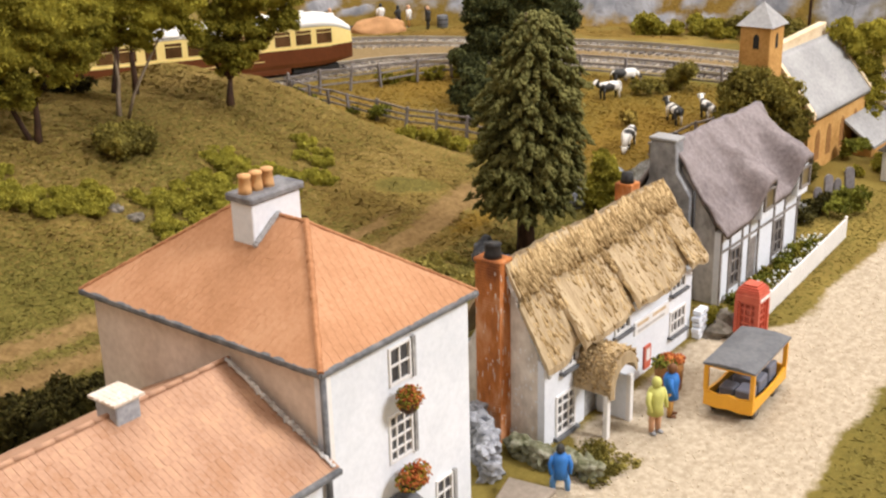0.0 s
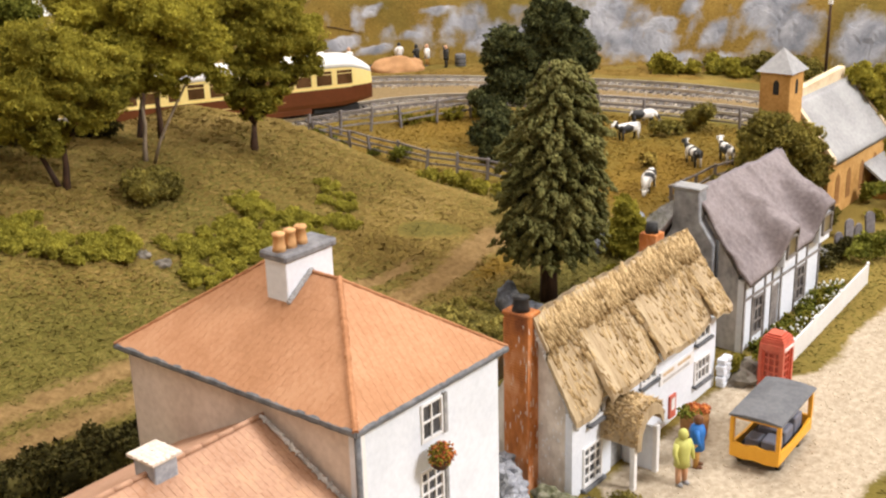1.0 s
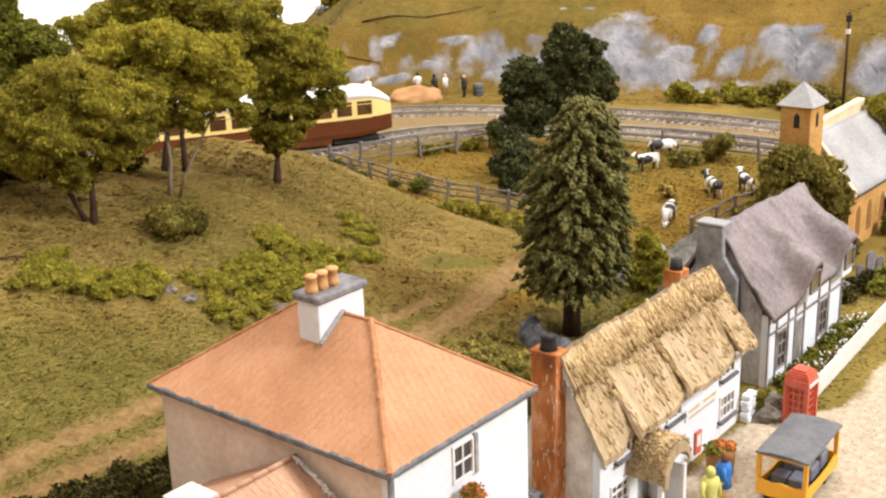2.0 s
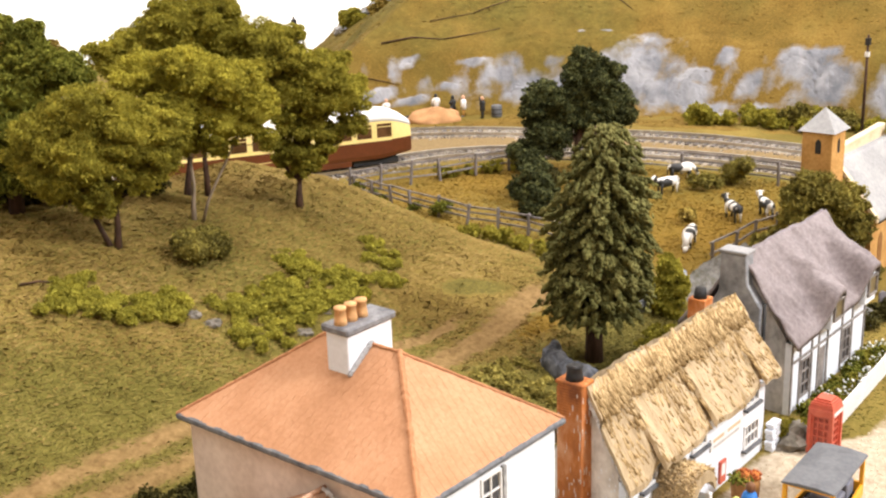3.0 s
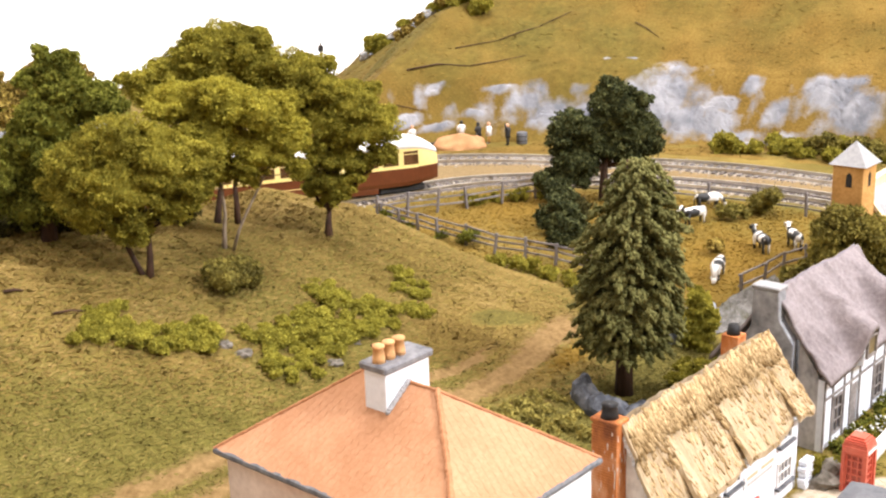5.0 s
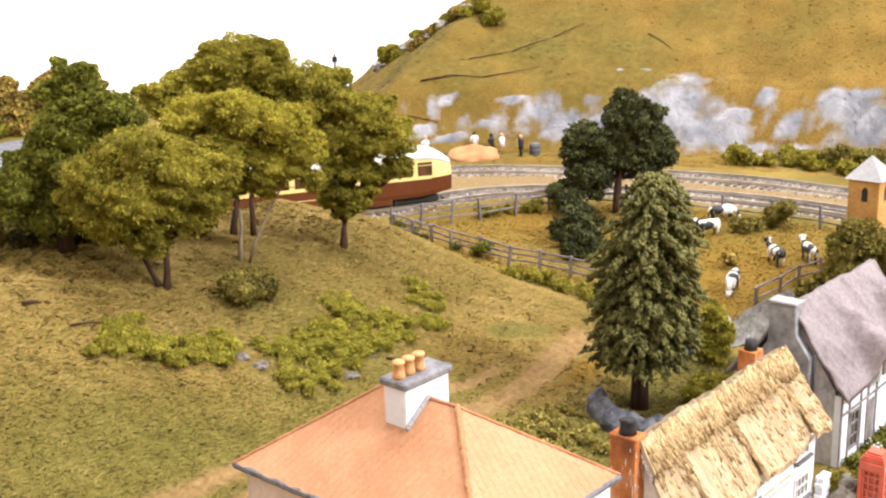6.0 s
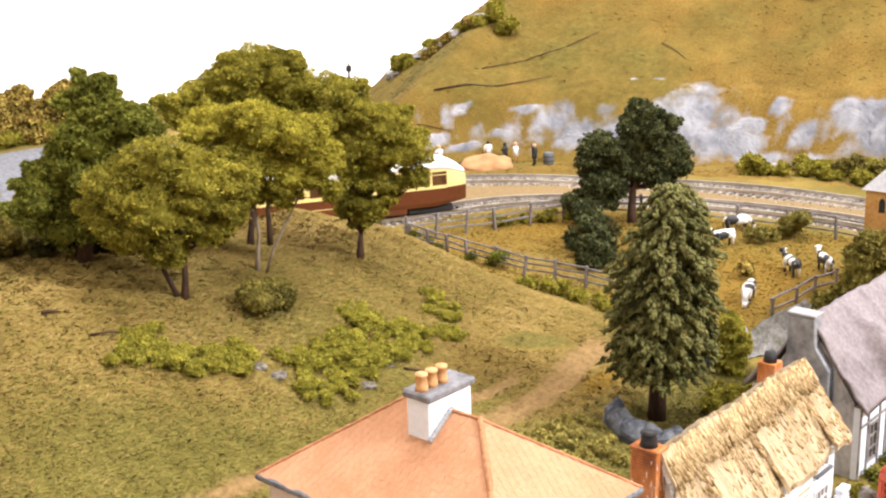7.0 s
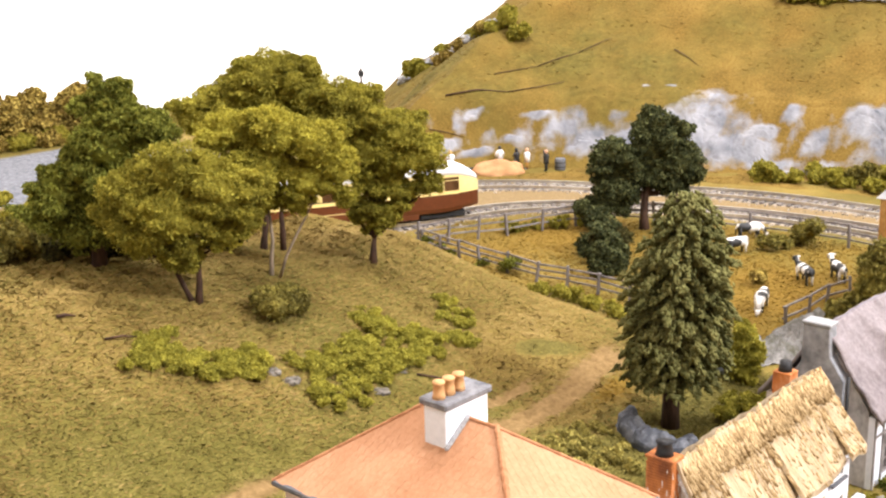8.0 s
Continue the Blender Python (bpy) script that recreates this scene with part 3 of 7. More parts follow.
near_b = np.concatenate([np.argmin((pu2[q:q + 2000, None] - bu[None] + 0.5 * (pv2[q:q + 2000, None] - bv[None])) ** 2 + 2.2 * (pv2[q:q + 2000, None] - bv[None]) ** 2, axis=1) for q in range(0, len(pu), 2000)])
crag = np.zeros_like(hx)
crag[inside] = lift_b[near_b] + np.clip(tilt_u[near_b] * (pu - bu[near_b]) + tilt_v[near_b] * (pv - bv[near_b]), -0.5, 0.5)
hz = hz + np.clip((rock_band - 0.4) / 0.6, 0, 1) * (0.1 + 0.42 * crag + 0.16 * fractal(hx, hy, 1.1, 7.0))
edge_ = (hr > 95.9) | (aa.ravel() < math.radians(-51.99)) | (aa.ravel() > math.radians(115.99))
hz = np.where(edge_, -0.4, hz)
hi = (np.arange(na - 1)[:, None] * nr + np.arange(nr - 1)[None]).ravel()
hill = soup("far_hillside", np.stack([hx, hy, hz], 1), np.stack([hi, hi + 1, hi + 1 + nr, hi + nr], 1), M["hill"], smooth=True)
tagged(hill, "ochre grass hillside with pale grey rock outcrops", "hillside", kind="structure")
mark(hill.data, "rock", rock_band)
hill.data.polygons.foreach_set("use_smooth", (rock_band[hi] < 0.62))
mark(hill.data, "green", np.clip(0.32 + 0.75 * fractal(hx, hy, 0.09, 3.5) + 0.3 * fractal(hx, hy, 0.5, 1.5), 0, 1))

def on_rock(x, y):
    """True where an outcrop shows on the hillside."""
    a, r = np.degrees(np.arctan2(y - LINE_Y, x - LINE_X)), np.hypot(x - LINE_X, y - LINE_Y)
    out = np.zeros(np.shape(x), bool)
    for bearing, dist, length, deep in OUTCROPS:
        out |= np.hypot((a - bearing) * math.pi / 180 * r / length, (r - dist) / deep) < 1.15
    return out


# ---- backdrop, table and hall ----
bm = nm()
N = 40
cx0, cy0 = -22.0, -19.0
for k in range(N):
    a0, a1 = math.radians(-40 + 170 * k / N), math.radians(-40 + 170 * (k + 1) / N)
    p = [(cx0 + 175 * math.cos(a0), cy0 + 175 * math.sin(a0), -20), (cx0 + 175 * math.cos(a1), cy0 + 175 * math.sin(a1), -20),
         (cx0 + 175 * math.cos(a1), cy0 + 175 * math.sin(a1), 75), (cx0 + 175 * math.cos(a0), cy0 + 175 * math.sin(a0), 75)]
    bm.faces.new([bm.verts.new(q) for q in p])
# The board is no lamp: emission is added so that it burns out to white.
sky = bpy.data.materials.new("glowing_backscene_mat")
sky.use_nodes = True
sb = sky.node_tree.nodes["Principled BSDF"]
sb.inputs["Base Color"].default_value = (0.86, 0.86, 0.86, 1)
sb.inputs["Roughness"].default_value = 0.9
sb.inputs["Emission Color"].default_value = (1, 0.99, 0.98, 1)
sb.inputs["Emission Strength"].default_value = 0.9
tagged(part("backdrop", bm, sky), "plain white curved backscene board with its own glow", "backdrop", kind="structure")

bm = nm()
box(bm, -250, -250, -92, 250, 250, -90)
tagged(part("floor", bm, M["baseboard"]), "hall floor of plain boards", "floor", kind="structure")
bm = nm()
box(bm, -250, -250, 240, 250, 250, 245)
tagged(part("ceiling", bm, M["hall"]), "plain pale hall ceiling", "ceiling", kind="structure")
for k, (a, b) in enumerate((((-252, -250), (-250, 250)), ((250, -250), (252, 250)), ((-250, -252), (250, -250)), ((-250, 250), (250, 252)))):
    bm = nm()
    box(bm, a[0], a[1], -90, b[0], b[1], 240)
    tagged(part("wall_%s" % ("west", "east", "south", "north")[k], bm, M["hall"]), "plain pale hall wall", "wall", kind="structure")
bm = nm()
box(bm, -60, -60, -90, 150, 140, -0.5)
tagged(part("baseboard", bm, M["baseboard"]), "plywood boxed table under the model layout", "baseboard", kind="structure")

# ---- building helpers ----
def walling(bm, o, u, n, width, height, thick, openings):
    """An upright wall from corner o along u, thickened against its outward normal n, with openings (u0, u1, v0, v1) cut through."""
    o, u, n = Vector(o), Vector(u), Vector(n)
    us = sorted({0.0, width, *[k for w in openings for k in w[:2]]})
    vs = sorted({0.0, height, *[k for w in openings for k in w[2:]]})
    for a, b in zip(us, us[1:]):
        for c, d in zip(vs, vs[1:]):
            m, q = (a + b) / 2, (c + d) / 2
            if any(w[0] < m < w[1] and w[2] < q < w[3] for w in openings):
                continue
            z = Vector((0, 0, 1))
            prism(bm, [o + u * a + z * c, o + u * b + z * c, o + u * b + z * d, o + u * a + z * d], -n * thick)
    bmesh.ops.remove_doubles(bm, verts=bm.verts[:], dist=0.0005)
    bm.verts.index_update()
    seen = {}
    for f in bm.faces:
        seen.setdefault(tuple(sorted(v.index for v in f.verts)), []).append(f)
    bmesh.ops.delete(bm, geom=[f for group in seen.values() if len(group) > 1 for f in group], context="FACES_ONLY")


def window(parent, o, u, n, w, h, cols, rows, frame_mat, bar=0.06, sill=None, name="window", label="", glass=None):
    """A window in an opening whose lower corner is o: frame, glazing bars, pane and perhaps a sill."""
    o, u, n = Vector(o), Vector(u), Vector(n)
    z = Vector((0, 0, 1))

    def slab(bm, a, b, c, d, out, t):
        prism(bm, [o + u * a + z * c + n * out, o + u * b + z * c + n * out, o + u * b + z * d + n * out, o + u * a + z * d + n * out], -n * t)
    bm = nm()
    e = bar * 1.3
    slab(bm, 0, e, 0, h, 0.02, 0.12)
    slab(bm, w - e, w, 0, h, 0.02, 0.12)
    slab(bm, e, w - e, 0, e, 0.02, 0.12)
    slab(bm, e, w - e, h - e, h, 0.02, 0.12)
    win = part(name, bm, frame_mat, parent, label)
    for k in range(1, cols):
        bm = nm()
        slab(bm, w * k / cols - bar / 2, w * k / cols + bar / 2, e, h - e, -0.01, 0.06)
        part("glazing_bar", bm, frame_mat, win)
    for k in range(1, rows):
        bm = nm()
        slab(bm, e, w - e, h * k / rows - bar / 2, h * k / rows + bar / 2, -0.004, 0.06)
        part("glazing_bar", bm, frame_mat, win)
    bm = nm()
    slab(bm, e, w - e, e, h - e, -0.08, 0.03)
    part("pane", bm, glass or M["glass"], win)
    if sill:
        bm = nm()
        slab(bm, -0.1, w + 0.1, -0.12, 0.0, 0.16, 0.22)
        part("sill", bm, sill, win)
    return win


def tiles(parent, corners, course, width, mat, rest, limit, seed=1):
    """Courses of tiles on a slope with corners eave_a, eave_b, top_b, top_a; the first `limit` nearest the eave are pieces of their own."""
    a, b, c, d = [Vector(p) for p in corners]
    nrm = (b - a).cross(d - a).normalized()
    if nrm.z < 0:
        nrm = -nrm
    rise = ((d + c) / 2 - (a + b) / 2).length
    rows = max(2, round(rise / course))
    r = random.Random(seed)
    left = []
    for i in range(rows):
        t0, t1 = i / rows - 0.012, (i + 1) / rows
        p0, p1, q0, q1 = a.lerp(d, max(0, t0)), b.lerp(c, max(0, t0)), a.lerp(d, t1), b.lerp(c, t1)
        length = (p1 - p0).length
        ux = (p1 - p0).normalized()
        cuts = [0.0]
        s = width * (0.5 if i % 2 else 1.0)
        while s < length - width * 0.3:
            cuts.append(s)
            s += width
        cuts.append(length)
        u_q0, u_q1 = (q0 - p0).dot(ux), (q1 - p0).dot(ux)
        up = (q0 - p0) - ux * u_q0
        for k in range(len(cuts) - 1):
            g = 0.006
            l0, l1 = cuts[k] + g, cuts[k + 1] - g
            m0, m1 = max(l0, u_q0), min(l1, u_q1)
            if m1 - m0 < 0.02:
                if l1 < u_q0 or l0 > u_q1:
                    m0 = m1 = min(max((l0 + l1) / 2, u_q0), u_q1)
                else:
                    continue
            lift = 0.012 + r.uniform(-0.003, 0.005)
            low = [p0 + ux * l0 + nrm * lift, p0 + ux * l1 + nrm * (lift + r.uniform(-0.005, 0.005))]
            high = [p0 + ux * m1 + up + nrm * 0.008, p0 + ux * m0 + up + nrm * 0.008]
            pts = low + high if m1 - m0 > 0.01 else low + high[:1]
            left.append((pts, nrm))
    for k, (pts, nrm) in enumerate(left[:limit]):
        bm = nm()
        prism(bm, pts, -nrm * 0.05)
        part("tile", bm, mat, parent)
    if len(left) > limit:
        bm = nm()
        for pts, nrm in left[limit:]:
            prism(bm, pts, -nrm * 0.05)
        tagged(part("tiling", bm, rest, parent), kind="stuff")


def tuft(name, centre, radii, count, size, mat, parent, label=""):
    d = directions(count)
    p = np.array(centre) + d * np.array(radii) * rng.uniform(0.35, 1.05, (count, 1))
    v, f = crumbs(p, size)
    return soup(name, v, f, mat, parent, label)


# ---- tall white house with an orange hipped roof ----
G0 = 1.2
house = thing("house", 0, 0, 0, 0, "tall white rendered house with orange hipped tile roof", "house")
EX, EY, EZ, RZ = 7.15, 10.65, 9.15, 11.75
WX0, WX1, WY0, WY1 = 0.32, 6.95, 0.25, 10.4
front_openings = [(2.72, 3.72, 6.2, 7.45), (2.6, 3.7, 3.65, 5.25), (4.75, 5.6, 0.9, 2.0)]
bm = nm()
walling(bm, (WX0, WY0, G0), (1, 0, 0), (0, -1, 0), WX1 - WX0, EZ - G0 - 0.15, 0.35, front_openings)
part("front_wall", bm, M["white"], house, "white rendered wall")
bm = nm()
walling(bm, (WX0, WY0 + 0.352, G0), (0, 1, 0), (-1, 0, 0), WY1 - WY0 - 0.352, EZ - G0 - 0.15, 0.35, [])
part("side_wall", bm, M["beige_render"], house, "beige rendered side wall")
bm = nm()
walling(bm, (WX1, WY0 + 0.352, G0), (0, 1, 0), (1, 0, 0), WY1 - WY0 - 0.352, EZ - G0 - 0.15, 0.35, [])
part("side_wall", bm, M["white"], house)
bm = nm()
walling(bm, (WX0 + 0.352, WY1, G0), (1, 0, 0), (0, 1, 0), WX1 - WX0 - 0.704, EZ - G0 - 0.15, 0.35, [])
part("back_wall", bm, M["white"], house)
for (a, b, c, d), (nc, nrow) in zip(front_openings, ((2, 2), (3, 4), (2, 2))):
    window(house, (WX0 + a, WY0 - 0.05, G0 + c), (1, 0, 0), (0, -1, 0), b - a, d - c, nc, nrow, M["white_wood"], bar=0.055)
    # Grey strip imitating the shadow along the window's right side.
    bm = nm()
    box(bm, WX0 + b + 0.02, WY0 - 0.12, G0 + c - 0.02, WX0 + b + 0.16, WY0 - 0.004, G0 + d + 0.05)
    part("shutter", bm, M["stone_grey"], house, "grey strip for the shaded side of the window")
# roof body, tiles, hips, gutter
E0, E1, E2, E3 = (0, 0, EZ), (EX, 0, EZ), (EX, EY, EZ), (0, EY, EZ)
K0, K1 = (EX / 2, 3.75, RZ), (EX / 2, EY - 3.75, RZ)
bm = nm()
v = [bm.verts.new(p) for p in (E0, E1, E2, E3, K0, K1)]
for f in ((0, 1, 4), (1, 2, 5, 4), (2, 3, 5), (3, 0, 4, 5), (3, 2, 1, 0)):
    bm.faces.new([v[i] for i in f])
roof = part("roof", bm, M["tile_stuff"], house, "orange tiled hipped roof")
tiles(roof, (E3, E0, K0, K1), 0.30, 0.30, M["tile"], M["tile_stuff"], 300, 1)
tiles(roof, (E0, E1, K0, K0), 0.30, 0.30, M["tile"], M["tile_stuff"], 180, 2)
tiles(roof, (E1, E2, K1, K0), 0.5, 0.5, M["tile"], M["tile_stuff"], 0, 3)
for p, q in ((E0, K0), (E1, K0), (E3, K1), (K0, K1)):
    p, q = Vector(p), Vector(q)
    nseg = max(3, int((q - p).length / 0.42))
    for k in range(nseg):
        bm = nm()
        a, b = p.lerp(q, k / nseg), p.lerp(q, (k + 1.06) / nseg)
        way = [a.lerp(b, i / 5) + Vector((noise.noise(a * 3 + Vector((i, 0, 0))), noise.noise(a * 3 + Vector((0, i, 0))), 0.6)) * 0.028 for i in range(6)]
        girth = 0.1 if (p - Vector(E0)).length < 0.1 else 0.055
        tube(bm, way, [girth * (1 + 0.3 * noise.noise(w * 6)) for w in way], 7)
        part("hip_tile", bm, M["hip"], roof)
for p, q, nrm in ((E0, E1, (0, -1, 0)), (E3, E0, (-1, 0, 0)), (E1, E2, (1, 0, 0)), (E2, E3, (0, 1, 0))):
    p, q, nv = Vector(p), Vector(q), Vector(nrm)
    bm = nm()
    d = (q - p).normalized()
    way = [p.lerp(q, k / 40) - nv * 0.06 + Vector((0, 0, -0.08 + 0.02 * noise.noise(Vector((k * 0.7, nv.x, nv.y))))) for k in range(41)]
    tube(bm, way, [0.125 + 0.014 * noise.noise(Vector((k * 1.1, 4 + nv.x, nv.y))) for k in range(41)], 8)
    part("gutter", bm, M["gutter"], house, "rough slate grey gutter")
bm = nm()
tube(bm, [(0.22, 0.16, EZ - 0.1), (0.22, 0.16, 6.1), (0.22, 0.16, G0)], [0.1, 0.1, 0.1], 8)
part("downpipe", bm, M["gutter"], house, "slate grey downpipe", True)
bm = nm()
box(bm, 0.33, 0.19, 6.1, 0.56, 0.247, EZ - 0.2)
part("quoin_strip", bm, M["white_wood"], house)
# chimney
bm = nm()
box(bm, 2.55, 5.0, 10.2, 4.62, 5.95, 12.32)
chimney = part("chimney", bm, M["white"], house, "white chimney stack", bevel=0.03)
bm = nm()
box(bm, 2.43, 4.88, 12.32, 4.74, 6.07, 12.58)
part("chimney_cap", bm, M["cap"], chimney, "dark grey slab cap", bevel=0.06)
for k in range(3):
    bm = nm()
    px = 2.75 + 0.47 * k
    tube(bm, [(px, 5.45, 12.57), (px, 5.45, 12.75), (px, 5.45, 13.05), (px, 5.45, 13.07), (px, 5.45, 13.16)], [0.22, 0.2, 0.17, 0.205, 0.2], 12)
    part("chimney_pot", bm, M["pot"], chimney, "buff clay pot", True)
bm = nm()
for k in range(14):
    t = k / 13
    px = 2.55 + t * (EX / 2 - 2.55)
    ball(bm, (px, 4.95, 9.2 + (RZ - EZ) * px / (EX / 2) + 0.02), (0.12, 0.09, 0.1), 1, 0.5, k * 1.7)
part("flashing", bm, M["lead"], chimney, "grey lead flashing")

# lower wing with a pale tiled roof
wing = thing("cottage_wing", 0, 0, 0, 0, "lower white wing with pale orange tiled roof", "house wing")
AX0, AX1, AR, AZ, AE = -13.0, 0.28, 4.0, 8.4, 6.25
bm = nm()
walling(bm, (AX0, 0.3, G0), (1, 0, 0), (0, -1, 0), AX1 - AX0 - 0.01, AE - G0 - 0.1, 0.35, [])
part("front_wall", bm, M["white"], wing, "white rendered wall")
bm = nm()
walling(bm, (AX0, 7.7, G0), (1, 0, 0), (0, 1, 0), AX1 - AX0 - 0.01, AE - G0 - 0.1, 0.35, [])
part("back_wall", bm, M["white"], wing)
bm = nm()
prism(bm, [(AX0, 0.66, G0), (AX0, 7.34, G0), (AX0, 7.34, AE - 0.3), (AX0, AR, AZ - 0.15), (AX0, 0.66, AE - 0.3)], (0.35, 0, 0))
part("gable_wall", bm, M["white"], wing)
bm = nm()
prism(bm, [(AX0, -0.2, AE), (AX0, AR, AZ), (AX0, 8.2, AE), (AX0, 8.2, AE - 0.25), (AX0, AR, AZ - 0.3), (AX0, -0.2, AE - 0.25)], (AX1 - AX0 - 0.02, 0, 0))
wroof = part("roof", bm, M["tile_pale_stuff"], wing, "pale orange tiled roof")
tiles(wroof, ((-8.5, -0.25, AE), (AX1 - 0.03, -0.25, AE), (AX1 - 0.03, AR, AZ), (-8.5, AR, AZ)), 0.55, 0.24, M["tile_pale"], M["tile_pale_stuff"], 300, 5)
tiles(wroof, ((AX0, -0.25, AE), (-8.52, -0.25, AE), (-8.52, AR, AZ), (AX0, AR, AZ)), 0.55, 0.24, M["tile_pale"], M["tile_pale_stuff"], 0, 6)
for k in range(22):
    bm = nm()
    x0 = AX1 - 0.03 - 0.6 * k
    tube(bm, [(x0, AR, AZ + 0.03), (x0 - 0.58, AR, AZ + 0.05)], [0.09, 0.085], 7)
    part("ridge_tile", bm, M["tile_pale"], wroof, "", True)
bm = nm()
prism(bm, [(AX1 - 0.26, -0.2, AE + 0.06), (AX1 - 0.26, AR - 0.1, AZ + 0.1), (AX1 - 0.26, AR - 0.1, AZ + 0.15), (AX1 - 0.26, -0.2, AE + 0.11)], (0.07, 0, 0))
r_ = random.Random(8)
for k in range(46):
    t = (k + r_.uniform(0, 0.8)) / 46
    ball(bm, (AX1 - 0.2, -0.2 + (AR + 0.1) * t, AE + 0.1 + (AZ + 0.02 - AE) * t), (0.1, r_.uniform(0.05, 0.11), r_.uniform(0.04, 0.1)), 1, 0.9, k * 1.9)
part("flashing", bm, M["gable_stone"], wing, "ragged grey flashing on the wall")
bm = nm()
box(bm, AX0, -0.42, AE - 0.17, AX1 - 0.05, -0.22, AE + 0.02)
part("gutter", bm, M["gutter"], wing, "slate grey gutter", bevel=0.04)
bm = nm()
box(bm, -4.06, 3.6, 7.7, -3.28, 4.5, 8.82)
wch = part("chimney", bm, M["stone_pale"], wing, "small pale grey chimney stack", bevel=0.03)
bm = nm()
box(bm, -4.17, 3.5, 8.82, -3.16, 4.64, 8.9)
for k in range(30):
    ball(bm, (-4.1 + 0.16 * (k % 6), 3.6 + 0.22 * (k // 6), 8.9), (0.12, 0.13, 0.04), 1, 0.6, k * 1.3)
part("chimney_cap", bm, M["tan_render"], wch, "rough off-white cement cap")

# flower baskets and boxes on the front
for x, z, w, n, wide in ((3.28, 7.08, 0.42, 520, 1.0), (3.35, 4.4, 0.42, 800, 1.6)):
    basket = thing("flower_basket", x, -0.28, z, 0, "hanging basket of red flowers on the white wall", "flower basket", "flower baskets on the house")
    bm = nm()
    ball(bm, (0, 0, -0.15), (w * 0.8 * wide, 0.3, 0.3), 2, 0.2)
    part("basket", bm, M["bark"], basket, "", True)
    tuft("leaves", (0, 0, 0), (w * wide, 0.36, 0.42), n, 0.05, M["leaf_olive"], basket)
    tuft("blossom", (0, -0.06, 0.06), (w * wide * 1.05, 0.4, 0.42), n // 2, 0.055, M["flower"], basket, "red and orange flowers")
bm = nm()
box(bm, 2.65, -0.4, 2.75, 3.6, 0.2, 3.3)
prism(bm, [(2.6, -0.7, 3.25), (3.7, -0.7, 3.25), (3.7, 0.2, 3.65), (2.6, 0.2, 3.65)], (0, 0, 0.12))
part("door_hood", bm, M["gutter"], house, "grey door canopy")

# ---- thatched cottage with a porch ----
def slope_sheet(bm, x0, x1, nx, eave, ridge, nv, off):
    """A thick roof sheet between an eave line and a ridge line (functions of x giving y, z), lifted by off(x, v)."""
    rows = []
    for j in range(nv + 1):
        v = j / nv
        row = []
        for i in range(nx + 1):
            x = x0 + (x1 - x0) * i / nx
            e, r = Vector((x, *eave(x))), Vector((x, *ridge(x)))
            n = Vector((1, 0, 0)).cross(r - e).normalized()
            if n.z < 0:
                n = -n
            p = e.lerp(r, v) + n * off(x, v)
            row.append(p)
        rows.append(row)
    top = [[bm.verts.new(p) for p in row] for row in rows]
    low = [[bm.verts.new(p - Vector((0, 0, 0.26)) + Vector((0, 0.0, 0))) for p in row] for row in rows]
    for j in range(nv):
        for i in range(nx):
            bm.faces.new([top[j][i], top[j][i + 1], top[j + 1][i + 1], top[j + 1][i]])
            bm.faces.new([low[j][i], low[j + 1][i], low[j + 1][i + 1], low[j][i + 1]])
    for i in range(nx):
        bm.faces.new([top[0][i], low[0][i], low[0][i + 1], top[0][i + 1]])
        bm.faces.new([top[nv][i + 1], low[nv][i + 1], low[nv][i], top[nv][i]])
    for j in range(nv):
        bm.faces.new([top[j][0], top[j + 1][0], low[j + 1][0], low[j][0]])
        bm.faces.new([top[j][nx], low[j][nx], low[j + 1][nx], top[j + 1][nx]])
    return rows


CX0, CX1, CY0, CY1, CG, CE, CRY, CRZ = 11.35, 22.75, 0.2, 3.9, 1.4, 4.75, 1.95, 8.35
cottage = thing("thatched_cottage", 0, 0, 0, 0, "white thatched cottage with straw roof and porch", "cottage")
c_open = [(0.7, 2.0, 0.22, 1.85), (1.05, 2.15, 2.75, 3.3), (4.85, 6.05, 2.7, 3.3), (9.45, 10.7, 2.9, 3.5), (9.45, 10.8, 1.0, 2.1), (2.75, 3.75, 0.0, 1.75)]
bm = nm()
walling(bm, (CX0, CY0, CG), (1, 0, 0), (0, -1, 0), CX1 - CX0, CE - CG + 0.15, 0.3, c_open)
part("front_wall", bm, M["white"], cottage, "white painted wall")
for gx0, nm_ in ((CX0, "gable_wall"), (CX1 - 0.3, "gable_wall")):
    bm = nm()
    prism(bm, [(gx0, CY0 + 0.302, CG), (gx0, CY1 - 0.302, CG), (gx0, CY1 - 0.302, CE), (gx0, CRY, CRZ - 0.4), (gx0, CY0 + 0.302, CE + 0.4)], (0.3, 0, 0))
    part(nm_, bm, M["gable_tan"], cottage, "streaked tan rendered gable")
bm = nm()
walling(bm, (CX0, CY1, CG), (1, 0, 0), (0, 1, 0), CX1 - CX0, CE - CG, 0.3, [])
part("back_wall", bm, M["white"], cottage)
for (a, b, c, d), (nc, nrow) in zip(c_open[:5], ((3, 4), (3, 1), (3, 1), (3, 1), (4, 2))):
    window(cottage, (CX0 + a, CY0 - 0.06, CG + c), (1, 0, 0), (0, -1, 0), b - a, d - c, nc, nrow, M["white_wood"], bar=0.07, sill=M["gutter"])
bm = nm()
box(bm, CX0 + 2.76, CY0 + 0.1, CG, CX0 + 3.74, CY0 + 0.2, CG + 1.74)
part("door", bm, M["stone_grey"], cottage, "grey plank door", bevel=0.03)


